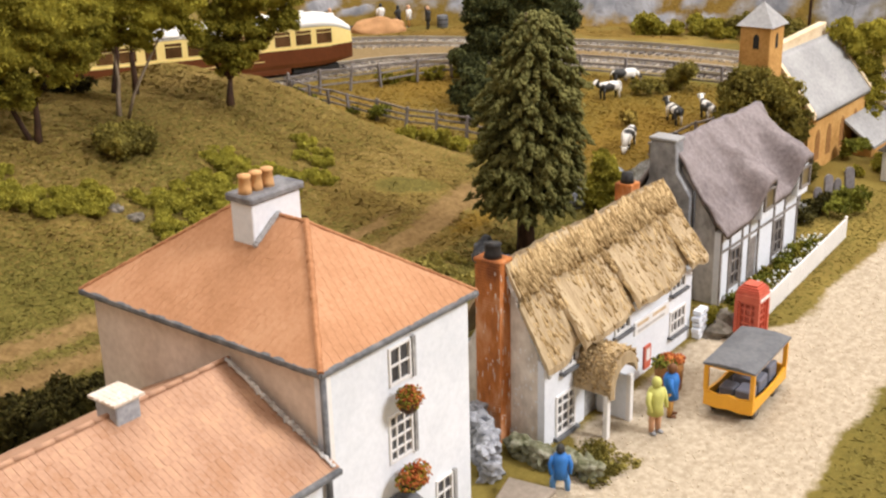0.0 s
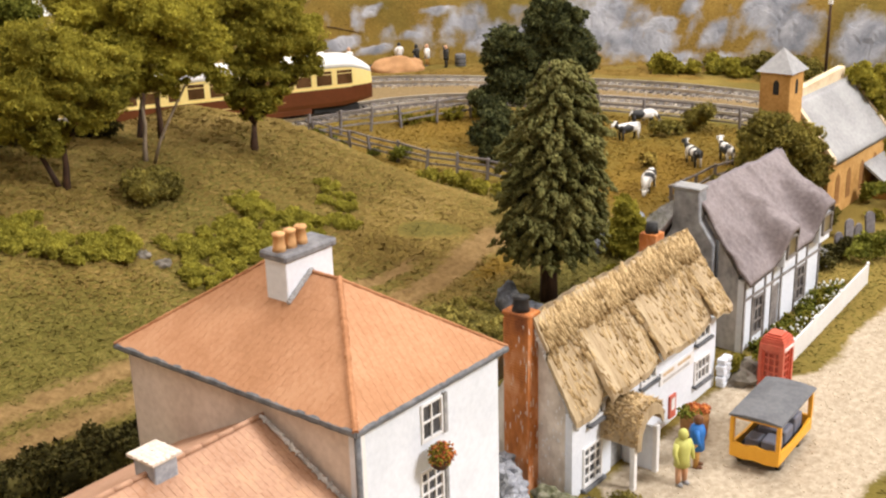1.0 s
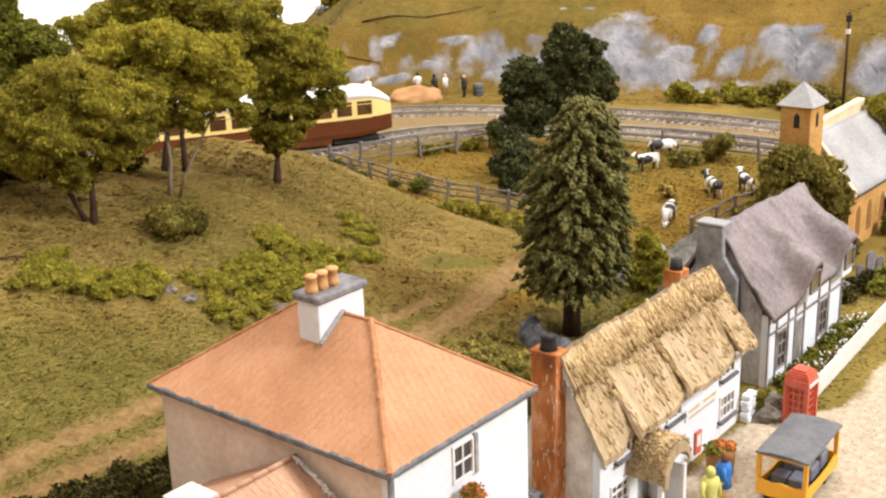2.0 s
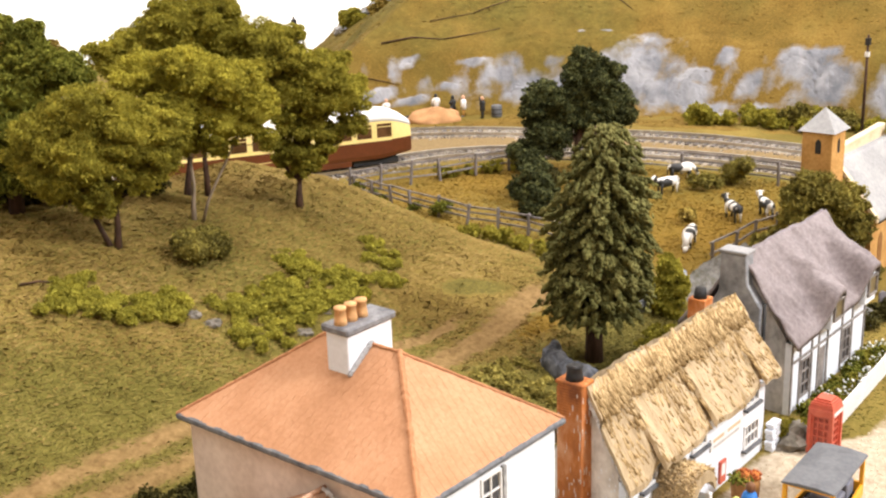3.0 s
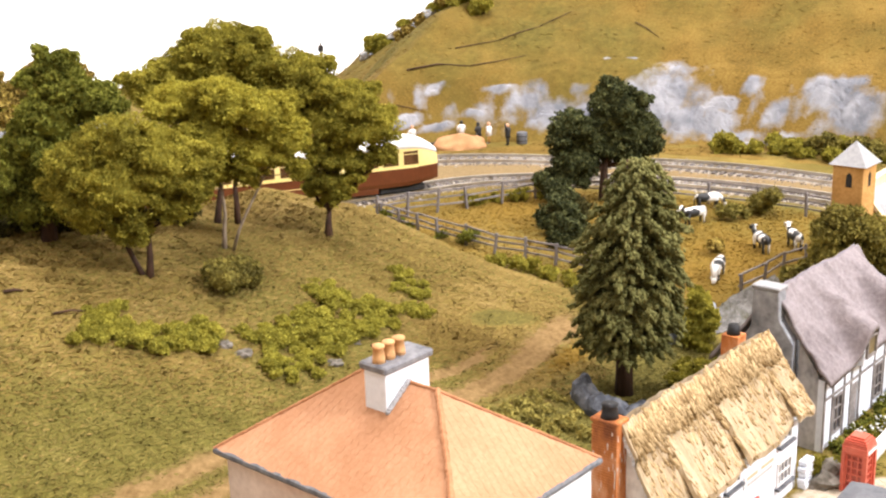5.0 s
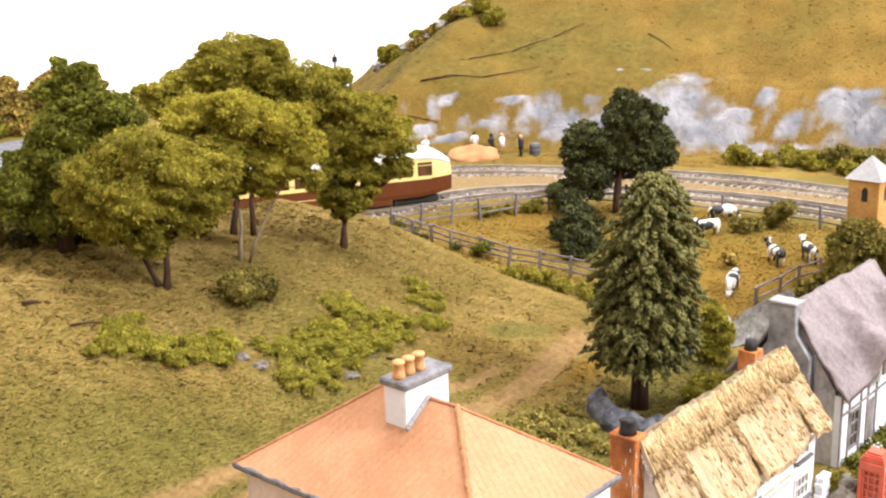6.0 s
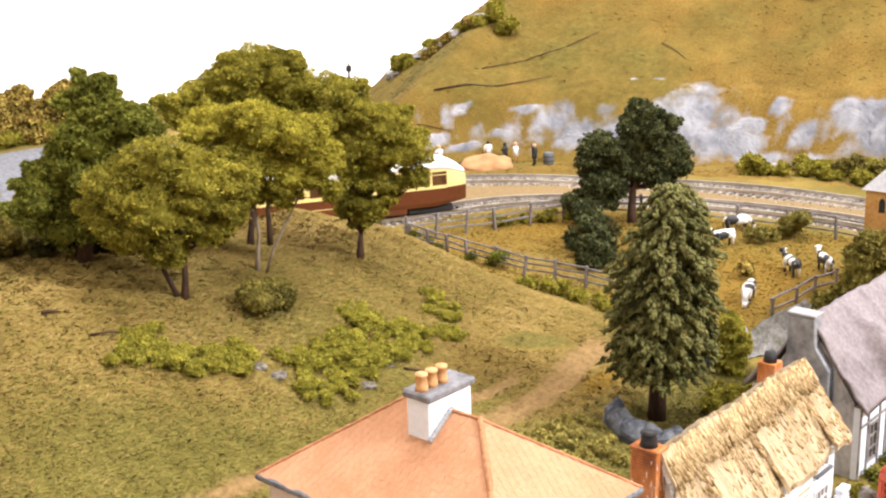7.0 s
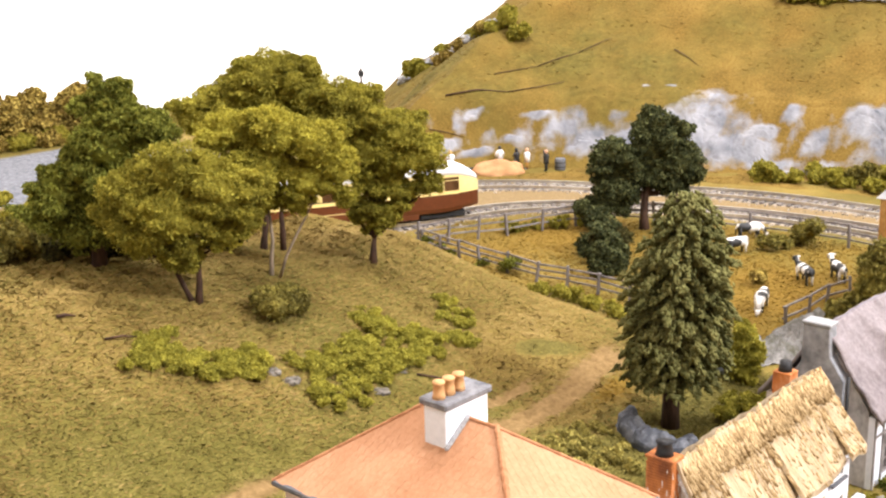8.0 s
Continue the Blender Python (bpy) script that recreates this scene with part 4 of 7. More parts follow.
def c_eave(x):
    z = 4.8 + 0.04 * (x - 11.3) + 0.32 * step((x - 12.2) / 0.5)
    for c, w in ((12.95, 0.75), (16.8, 0.8), (21.45, 0.8)):
        z += 0.2 * math.exp(-((x - c) / w) ** 4)
    return (-0.12 + 0.06 * math.sin(x * 1.9), float(z))


def c_off(x, v):
    o = 0.12
    if v > 0.70 + 0.025 * math.sin(x * 5.5) + 0.02 * math.sin(x * 13.0):
        o += 0.17
    p = Vector((x * 1.4, v * 9, 3.3))
    return o + 0.03 * noise.noise(p) + 0.02 * noise.noise(p * 3.1) + 0.045 * noise.noise(Vector((x * 11, v * 4, 1.0))) * (1.0 if v > 0.7 else 0.4)


def c_ridge(x):
    return (CRY, CRZ + 0.05 * math.sin(x))


def c_mid(x, v=0.66):
    """A line part of the way up the front slope, where the thick upper panels begin."""
    e, r = c_eave(x), c_ridge(x)
    return (e[0] + (r[0] - e[0]) * v, e[1] + (r[1] - e[1]) * v)


bm = nm()
c_rows = slope_sheet(bm, CX0 - 0.3, CX1 + 0.05, 200, c_eave, c_ridge, 34, c_off)
thatch = part("thatch_front", bm, M["thatch"], cottage, "yellow straw thatch in thick layers")
bm = nm()
slope_sheet(bm, CX0 - 0.35, CX1 + 0.05, 60, lambda x: (CY1 + 0.4, CE), lambda x: (CRY - 0.02, CRZ + 0.05 * math.sin(x)), 16, lambda x, v: 0.15 + 0.08 * noise.noise(Vector((x * 1.5, v * 7, 9))))
part("thatch_back", bm, M["thatch"], cottage)


def straws(rows, count, lengths, width, parent, up_from=0.0, to=1.0):
    """Loose straws and reed ends lying down a thatch."""
    nv, nx = len(rows) - 1, len(rows[0]) - 1
    g = np.array([[tuple(p) for p in row] for row in rows])
    v = rng.uniform(up_from, to, count) * nv
    u = rng.uniform(0.01, 0.99, count) * nx
    i, j = u.astype(int), np.minimum(v.astype(int), nv - 1)
    fu, fv = (u - i)[:, None], (v - j)[:, None]
    p = g[j, i] * (1 - fu) * (1 - fv) + g[j, i + 1] * fu * (1 - fv) + g[j + 1, i] * (1 - fu) * fv + g[j + 1, i + 1] * fu * fv
    along = g[-1, nx // 2] - g[0, nx // 2]
    along = along / np.linalg.norm(along)
    side = np.array([1.0, 0, 0])
    out = np.cross(side, along)
    out = out * np.sign(out[2])
    d = along + rng.normal(size=(count, 3)) * 0.13
    ln = rng.uniform(*lengths, (count, 1))
    wd = width * rng.uniform(0.6, 1.5, (count, 1))
    th = 0.03 * rng.uniform(0.2, 1.4, (count, 1))
    a = p - d * ln * 0.5 + out * (0.02 + th)
    b = p + d * ln * 0.5 + out * 0.015
    q = np.stack([a - side * wd, a + side * wd, b + side * wd, b - side * wd, a - side * wd - out * 0.1, a + side * wd - out * 0.1, b + side * wd - out * 0.1, b - side * wd - out * 0.1], 1)
    f = np.array([(0, 1, 2, 3), (4, 5, 1, 0), (5, 6, 2, 1), (7, 4, 0, 3), (6, 7, 3, 2)])[None] + 8 * np.arange(count)[:, None, None]
    return soup("straw", q.reshape(-1, 3), f.reshape(-1, 4), M["straw"], parent)


for a, b in ((12.55, 16.55), (16.4, 21.05), (20.9, CX1 + 0.2)):
    def p_off(x, v):
        """A panel of thatch that is lifted over the window on one side and sinks into the slope on the other."""
        t = min(1.0, max(0.0, (b - x) / (b - a)))
        p = Vector((x * 1.3, v * 6, a))
        return 0.1 + 0.46 * t ** 1.6 * (1 - v) ** 0.8 + 0.07 * (1 - t) * (1 - v) + 0.035 * noise.noise(p) + 0.018 * noise.noise(p * 4) + 0.03 * noise.noise(Vector((x * 12, v * 3, 2.0)))

    def p_eave(x):
        y, z = c_eave(x)
        return (y - 0.14, z - 0.2 - 0.06 * noise.noise(Vector((x * 3, a, 0))))

    bm = nm()
    rows = slope_sheet(bm, a, b, 70, p_eave, c_mid, 24, p_off)
    # the lifted edge runs aslant: the panel narrows up the slope
    for v in bm.verts:
        up = min(1.0, max(0.0, (v.co.z - 4.6) / 2.4))
        v.co.x += (1 - min(1.0, (v.co.x - a) / (b - a))) * 0.75 * (up - 0.35) + 0.06 * noise.noise(Vector((v.co.z * 3, a, 1)))
    panel = part("thatch_panel", bm, M["thatch"], cottage, "thick panel of thatch lifted over a window")
    tagged(straws(rows, 170, (0.2, 0.5), 0.014, panel), kind="stuff")

tagged(straws(c_rows, 700, (0.2, 0.5), 0.015, thatch, 0.02, 0.68), kind="stuff")
tagged(straws(c_rows, 1500, (0.3, 0.75), 0.024, thatch, 0.70, 0.93), kind="stuff")

# ragged stone verge along the gable, and pale flecks of mortar on the chimney
bm = nm()
for k in range(26):
    t = k / 25
    ball(bm, (CX0 - 0.16, -0.1 + (CRY + 0.1) * t, 4.55 + (CRZ - 4.55) * t), (0.1, 0.12, 0.13), 1, 0.8, k * 2.1)
part("verge", bm, M["gable_stone"], cottage, "ragged grey stone verge")
bm = nm()
r_ = random.Random(21)
for k in range(90):
    y_, z_ = r_.uniform(0.3, 2.6), r_.uniform(1.5, 5.2)
    ball(bm, (CX0 - 0.012, y_, z_), (0.014, r_.uniform(0.012, 0.025), r_.uniform(0.03, 0.1)), 1, 0.8, k)
tagged(part("paint_flecks", bm, M["white"], cottage, "small white flecks of paint"), kind="stuff")

# porch: two posts, side cheeks, a rounded thatched hood
porch = thing("porch", 14.2, -0.55, CG, 0, "white porch with rounded thatch hood", "porch")


def hood_z(a):
    """Height of the hood round its arch: it hangs low on one side and lifts on the other."""
    if a > math.pi / 2:
        return 3.35 - 0.95 * (1 - math.sin(a))
    return 1.85 + 1.5 * math.sin(a) ** 0.75


for px in (-0.85, 0.85):
    bm = nm()
    box(bm, px - 0.11, -0.75, 0, px + 0.11, -0.55, 2.0)
    part("post", bm, M["white_wood"], porch, "", bevel=0.02)
    if px > 0:
        bm = nm()
        box(bm, px - 0.06, -0.548, 0.0, px + 0.06, 0.72, 1.9)
        part("side_panel", bm, M["white"], porch)
bm = nm()
rows = []
for j in range(13):
    yy = -0.88 + 1.62 * j / 12
    row = []
    for i in range(19):
        a = math.pi * (i / 18)
        k = 1 + 0.07 * noise.noise(Vector((i * 0.6, j * 0.7, 2.0)))
        row.append(Vector((-1.0 * math.cos(a) * k, yy, hood_z(a) + 0.1 * (k - 1) - 0.15 * (j == 0))))
    rows.append(row)
outer = [[bm.verts.new(p) for p in r] for r in rows]
inner = [[bm.verts.new(Vector((p.x * 0.78 + 0.1, p.y, p.z - 0.36 * math.sin(math.pi * i / 18) - 0.08))) for i, p in enumerate(r)] for r in rows]
for j in range(12):
    for i in range(18):
        bm.faces.new([outer[j][i], outer[j][i + 1], outer[j + 1][i + 1], outer[j + 1][i]])
        bm.faces.new([inner[j][i + 1], inner[j][i], inner[j + 1][i], inner[j + 1][i + 1]])
for i in range(18):
    bm.faces.new([outer[0][i + 1], outer[0][i], inner[0][i], inner[0][i + 1]])
    bm.faces.new([outer[12][i], outer[12][i + 1], inner[12][i + 1], inner[12][i]])
for j in range(12):
    bm.faces.new([outer[j][0], outer[j + 1][0], inner[j + 1][0], inner[j][0]])
    bm.faces.new([outer[j + 1][18], outer[j][18], inner[j][18], inner[j + 1][18]])
hood = part("thatch_hood", bm, M["thatch"], porch, "rounded straw hood")
n = 900
aa_ = rng.uniform(0.05, math.pi - 0.05, n)
yy_ = rng.uniform(-0.9, 0.6, n)
pp = np.stack([-1.0 * np.cos(aa_), yy_, [hood_z(q) for q in aa_]], 1)
v, f = crumbs(pp, 0.055, longer=2.4)
tagged(soup("straw", v, f, M["straw"], hood), kind="stuff")

# brick chimney stacks
bm = nm()
box(bm, 10.72, 1.68, 1.2, CX0 - 0.004, 2.72, 8.45)
stack = part("brick_chimney", bm, M["brick"], cottage, "tall orange-brown brick chimney", bevel=0.03)
r_ = random.Random(77)
bm = nm()
for k in range(70):
    z_ = r_.uniform(1.6, 8.2)
    if k % 5 < 3:
        ball(bm, (10.69, 1.7 + r_.random() ** 2, z_), (0.015, r_.uniform(0.01, 0.03), r_.uniform(0.05, 0.2)), 1, 0.8, k)
    else:
        ball(bm, (r_.uniform(10.74, 11.3), 1.66, z_), (r_.uniform(0.01, 0.03), 0.015, r_.uniform(0.05, 0.2)), 1, 0.8, k)
tagged(part("mortar_flecks", bm, M["tan_render"], stack, "pale smeared flecks of mortar"), kind="stuff")
bm = nm()
for k in range(64):
    z = 1.45 + 0.108 * k
    box(bm, 10.70 - 0.006 * (k % 2), 1.665, z, CX0 + 0.2, 2.735, z + 0.075)
tagged(part("brickwork", bm, M["brick"], stack, "thin courses of bricks"), kind="stuff")
bm = nm()
box(bm, 10.66, 1.62, 8.45, CX0 + 0.1, 2.78, 8.6)
part("chimney_cap", bm, M["brick"], stack, "", bevel=0.03)
bm = nm()
tube(bm, [(11.05, 2.2, 8.6), (11.05, 2.2, 8.78), (11.05, 2.2, 9.05), (11.05, 2.2, 9.1)], [0.34, 0.3, 0.27, 0.33], 12)
part("chimney_pot", bm, M["black"], stack, "black chimney pot", True)
bm = nm()
box(bm, 20.95, 2.25, 7.6, 21.7, 3.05, 8.62)
stack2 = part("brick_chimney", bm, M["brick"], cottage, "short red brick chimney behind the ridge", bevel=0.03)
bm = nm()
tube(bm, [(21.3, 2.65, 8.62), (21.3, 2.65, 8.8), (21.3, 2.65, 9.05)], [0.3, 0.27, 0.24], 12)
part("chimney_pot", bm, M["black"], stack2, "black chimney pot", True)

# sign, notice and side wall of the cottage
bm = nm()
box(bm, 17.75, 0.13, 3.55, 20.6, 0.198, 4.12)
sign = tagged(part("shop_sign", bm, M["white_wood"]), "pale painted sign board with worn lettering on the wall", "sign")
lettering = painted("faded_lettering_mat", (0.62, 0.46, 0.28))
for k, w in enumerate((0.9, 1.1)):
    bm = nm()
    box(bm, 17.95 + 1.25 * k, 0.118, 3.9, 17.95 + 1.25 * k + w, 0.128, 4.03)
    part("lettering", bm, lettering, sign, "row of unreadable lettering")
bm = nm()
box(bm, 18.0, 0.118, 3.62, 20.2, 0.128, 3.74)
part("lettering", bm, painted("grey_lettering_mat", (0.50, 0.48, 0.47)), sign, "row of unreadable lettering")
bm = nm()
box(bm, 18.62, 0.1, 1.75, 19.12, 0.198, 2.75)
notice = tagged(part("notice_board", bm, M["red"]), "small red framed notice on the white wall", "notice board")
bm = nm()
box(bm, 18.72, 0.09, 2.1, 19.02, 0.098, 2.62)
part("notice", bm, M["white_wood"], notice, "pale notice sheet")
for k in range(6):
    bm = nm()
    for j in range(2):
        x0 = 22.6 + j * 0.42 + (k % 2) * 0.09
        box(bm, x0, -0.32, 1.4 + k * 0.27, x0 + 0.34, 0.06, 1.4 + k * 0.27 + 0.21)
    if k == 0:
        lw = thing("side_steps", 0, 0, 0, 0, "low white stone wall beside the cottage", "garden wall")
    part("stone_course", bm, M["white"], lw, "", bevel=0.02)

# barrel planter of red flowers
tub = thing("barrel_planter", 18.2, -1.2, CG, 0, "brown barrel planter full of red flowers", "planter")
bm = nm()
tube(bm, [(0, 0, 0), (0, 0, 0.4), (0, 0, 1.0), (0, 0, 1.25)], [0.5, 0.54, 0.58, 0.56], 16)
part("tub", bm, M["recess"], tub, "brown wooden tub", True)
tuft("leaves", (-0.12, 0.1, 1.27), (0.52, 0.52, 0.17), 320, 0.085, M["leaf_green"], tub)
tuft("blossom", (0.16, -0.06, 1.32), (0.5, 0.48, 0.17), 300, 0.09, M["flower"], tub, "red and orange flowers")

# ---- timber-framed cottage ----
TX0, TX1, TY0, TY1, TG, TE, TRY, TRZ = 26.3, 35.2, 0.6, 5.6, 1.75, 5.3, 3.15, 9.15
tudor = thing("timber_framed_cottage", 0, 0, 0, 0, "timber-framed cottage with sagging mauve-grey roof", "cottage")
bm = nm()
walling(bm, (TX0, TY0, TG), (1, 0, 0), (0, -1, 0), TX1 - TX0, TE - TG, 0.3, [(1.1, 2.1, 0.5, 2.4), (3.2, 4.0, 0.0, 2.3), (6.0, 7.0, 0.6, 2.4)])
part("front_wall", bm, M["white"], tudor, "white plaster wall between timbers")
for gx0 in (TX0, TX1 - 0.3):
    bm = nm()
    prism(bm, [(gx0, TY0 + 0.302, TG), (gx0, TY1, TG), (gx0, TY1, TE), (gx0, TRY, TRZ - 0.35), (gx0, TY0 + 0.302, TE + 0.2)], (0.3, 0, 0))
    part("gable_wall", bm, M["gable_stone"], tudor, "streaked grey rendered gable")
bm = nm()
walling(bm, (TX0, TY1 + 0.31, TG), (1, 0, 0), (0, 1, 0), TX1 - TX0, TE - TG, 0.3, [])
part("back_wall", bm, M["tan_render"], tudor)
for a, b, c, d in ((1.1, 2.1, 0.5, 2.4), (6.0, 7.0, 0.6, 2.4)):
    window(tudor, (TX0 + a, TY0 - 0.04, TG + c), (1, 0, 0), (0, -1, 0), b - a, d - c, 2, 3, M["beam"], bar=0.08)
bm = nm()
box(bm, TX0 + 3.2, TY0 + 0.05, TG, TX0 + 4.0, TY0 + 0.15, TG + 2.3)
part("door", bm, M["beam"], tudor, "dark plank door")
for u in (0.0, 0.9, 2.2, 3.02, 4.05, 5.8, 7.1, 8.72):
    bm = nm()
    box(bm, TX0 + u, TY0 - 0.07, TG, TX0 + u + 0.13, TY0 - 0.003, TE - 0.06)
    part("timber_post", bm, M["beam"], tudor, "", bevel=0.015)
for zz in (2.55, 3.4):
    bm = nm()
    box(bm, TX0, TY0 - 0.09, TG + zz, TX1, TY0 - 0.071, TG + zz + 0.14)
    part("timber_beam", bm, M["beam"], tudor)


def t_eave(x):
    w = sum(math.exp(-((x - c) / 0.8) ** 4) for c in (30.05, 34.3))
    return (0.3 - 0.45 * w, 5.3 + 0.03 * (x - 26.3) + 1.55 * w)


def t_off(x, v):
    o = 0.1
    p = Vector((x * 0.9, v * 5, 1.3))
    return o + 0.1 * noise.noise(p) + 0.045 * noise.noise(p * 4.3) + 0.13 * max(0, noise.noise(Vector((x * 2.4 + v * 6, v * 2.0 - x * 0.3, 4.0)))) - 0.09 * max(0, noise.noise(Vector((x * 3.6 + v * 5, v * 1.6, 11.0))) - 0.15) - 0.05 * math.sin(math.pi * v) - (0.34 * math.exp(-((x - 32.3) / 0.8) ** 2) + 0.22 * math.exp(-((x - 28.3) / 1.0) ** 2)) * max(0.0, 0.75 - v)


bm = nm()
slope_sheet(bm, TX0 - 0.3, TX1 + 0.25, 90, t_eave, lambda x: (TRY, TRZ + 0.06 * math.sin(x * 0.7)), 34, t_off)
part("roof_front", bm, M["slate"], tudor, "sagging mauve-grey roof", True)
bm = nm()
slope_sheet(bm, TX0 - 0.3, TX1 + 0.25, 40, lambda x: (TY1 + 0.5, TE), lambda x: (TRY - 0.02, TRZ + 0.06 * math.sin(x * 0.7)), 12, lambda x, v: 0.1 + 0.12 * noise.noise(Vector((x * 0.9, v * 5, 7))))
part("roof_back", bm, M["slate"], tudor, "", True)
for c in (30.05, 34.3):
    bm = nm()
    box(bm, c - 0.62, 0.05, 5.1, c + 0.62, 1.4, 6.65)
    dm = part("dormer", bm, M["white"], tudor, "dormer under a swept roof", bevel=0.03)
    window(dm, (c - 0.56, -0.06, 5.5), (1, 0, 0), (0, -1, 0), 1.12, 1.05, 1, 1, M["beam"], bar=0.07, name="dormer_window", glass=M["dormer_glass"])
bm = nm()
prism(bm, [(25.75, 1.85, TG - 0.3), (25.75, 4.4, TG - 0.3), (25.75, 4.4, 6.7), (25.75, 4.05, 7.4), (25.75, 4.0, 9.25), (25.75, 2.75, 9.25), (25.75, 2.65, 7.9), (25.75, 1.95, 6.9)], (0.75, 0, 0))
tch = part("chimney", bm, M["stone_cold"], tudor, "blue-grey stone chimney breast", bevel=0.05)
bm = nm()
box(bm, 25.68, 2.68, 9.25, 26.58, 4.07, 9.42)
part("chimney_cap", bm, M["lead"], tch, "pale cap", bevel=0.04)
bm = nm()
tube(bm, [(25.72, 1.72, 7.2), (25.72, 1.72, TG)], [0.07, 0.07], 8)
part("downpipe", bm, M["black"], tudor, "", True)

# white boarded fence of the garden, board by board
fence = thing("white_fence", 0, 0, 0, 0, "white boarded garden fence along the verge", "fence")
FA, FB = Vector((26.6, -1.75, 1.5)), Vector((37.6, -1.2, 1.85))
for k in range(44):
    t0 = k / 44
    a, b = FA.lerp(FB, t0), FA.lerp(FB, t0 + 0.94 / 44)
    h = 1.3 + 0.012 * random.Random(k).uniform(-1, 1) + (0.12 if k in (0, 11, 12, 26, 43) else 0)
    bm = nm()
    prism(bm, [a, b, b + Vector((0, 0, h)), a + Vector((0, 0, h))], (0, 0.09, 0))
    part("board", bm, M["white_wood"], fence)
bm = nm()
prism(bm, [FA + Vector((0, 0.092, 0.7)), FB + Vector((0, 0.092, 0.7)), FB + Vector((0, 0.092, 0.85)), FA + Vector((0, 0.092, 0.85))], (0, 0.07, 0))
part("rail", bm, M["white_wood"], fence)

# ---- telephone box ----
booth = thing("telephone_box", 24.1, -2.0, 1.4, 0, "red telephone box beside the gravel road", "telephone box")
bw = 0.5
bm = nm()
box(bm, -bw, -bw, 0, bw, bw, 0.14)
part("plinth", bm, M["red"], booth, "", bevel=0.02)
for sx in (-1, 1):
    for sy in (-1, 1):
        bm = nm()
        box(bm, sx * bw - 0.075 - 0.02 * sx, sy * bw - 0.075 - 0.02 * sy, 0.14, sx * bw + 0.075 - 0.02 * sx, sy * bw + 0.075 - 0.02 * sy, 2.1)
        part("corner_post", bm, M["red"], booth)
for k in range(4):
    u, n = ((1, 0, 0), (0, -1, 0)) if k == 0 else ((1, 0, 0), (0, 1, 0)) if k == 1 else ((0, 1, 0), (-1, 0, 0)) if k == 2 else ((0, 1, 0), (1, 0, 0))
    nv = Vector(n)
    window(booth, nv * (bw - 0.05) - Vector(u) * (bw - 0.09) + Vector((0, 0, 0.14)), u, n, 2 * (bw - 0.09), 1.94, 3, 6, M["red"], bar=0.07, name="glazed_side", glass=M["old_glass"])
bm = nm()
box(bm, -bw - 0.05, -bw - 0.05, 2.1, bw + 0.05, bw + 0.05, 2.4)
part("fascia", bm, M["red"], booth, "", bevel=0.02)
bm = nm()
for k in range(5):
    a = k / 5
    s = bw + 0.02 - 0.32 * a * a
    box(bm, -s, -s, 2.4 + 0.085 * k, s, s, 2.4 + 0.085 * (k + 1))
part("domed_roof", bm, M["red"], booth, "shallow domed red roof")
bm = nm()
box(bm, -0.45, -bw - 0.07, 2.17, 0.45, -bw - 0.052, 2.32)
part("sign", bm, M["white_wood"], booth, "pale sign strip")

# ---- yellow open-sided delivery truck ----
truck = thing("delivery_truck", 17.15, -5.2, 1.42, 3.5, "yellow open-sided delivery truck with grey roof", "truck")
TL, TW = 3.7, 1.95
bm = nm()
box(bm, 0.05, 0.02, 0.5, TL, TW - 0.02, 0.66)
part("floor_pan", bm, M["black"], truck)
bm = nm()
prism(bm, [(0, 0, 0.5), (0, 0.5, 0.44), (0, TW / 2, 0.5), (0, TW - 0.5, 0.44), (0, TW, 0.5), (0, TW, 1.12), (0, TW * 0.7, 1.02), (0, TW / 2, 1.1), (0, TW * 0.3, 1.02), (0, 0, 1.12)], (0.14, 0, 0))
part("end_panel", bm, M["yellow"], truck, "yellow end panel with scalloped edge", bevel=0.02)
for yy in (0.0, TW - 0.12):
    bm = nm()
    prism(bm, [(0.142, yy, 0.52), (TL - 0.142, yy, 0.52), (TL - 0.142, yy, 1.05), (2.6, yy, 0.9), (1.4, yy, 0.9), (0.142, yy, 1.05)], (0, 0.12, 0))
    part("side_panel", bm, M["yellow"], truck, "", bevel=0.02)
bm = nm()
box(bm, TL - 0.14, 0, 0.5, TL, TW, 1.12)
part("end_panel", bm, M["yellow"], truck, "", bevel=0.02)
for px in (0.0, TL - 0.14):
    for py in (0.0, TW - 0.14):
        bm = nm()
        box(bm, px, py, 1.12, px + 0.16, py + 0.16, 2.1)
        part("post", bm, M["yellow"], truck)
bm = nm()
for a, b in (((0, 0), (TL, 0.1)), ((0, TW - 0.1), (TL, TW)), ((0, 0.1), (0.1, TW - 0.1)), ((TL - 0.1, 0.1), (TL, TW - 0.1))):
    box(bm, a[0], a[1], 2.1, b[0], b[1], 2.2)
part("roof_frame", bm, M["yellow"], truck)
bm = nm()
prism(bm, [(-0.1, -0.08, 2.2), (-0.1, TW + 0.08, 2.2), (-0.1, TW + 0.04, 2.28), (-0.1, TW * 0.7, 2.36), (-0.1, TW * 0.3, 2.36), (-0.1, -0.04, 2.28)], (TL + 0.2, 0, 0))
part("roof", bm, M["van_roof"], truck, "dark grey felt roof", bevel=0.02)
crate_mat = painted("crate_blue_grey_mat", (0.20, 0.21, 0.26))
for k, (cx, cy, sx, sy, sz) in enumerate(((0.5, 0.3, 0.8, 0.6, 0.5), (0.6, 1.0, 0.7, 0.6, 0.4), (1.5, 0.35, 0.9, 1.1, 0.55), (2.55, 0.4, 0.8, 1.0, 0.7))):
    crate = thing("crate", 17.15 + cx, -5.15 + cy, 1.42 + 0.66, 3.5, "blue-grey crate on the bed of the truck", "crate", "crates on the truck")
    bm = nm()
    box(bm, 0, 0, 0, sx, sy, sz)
    part("box", bm, crate_mat, crate, "", bevel=0.05)
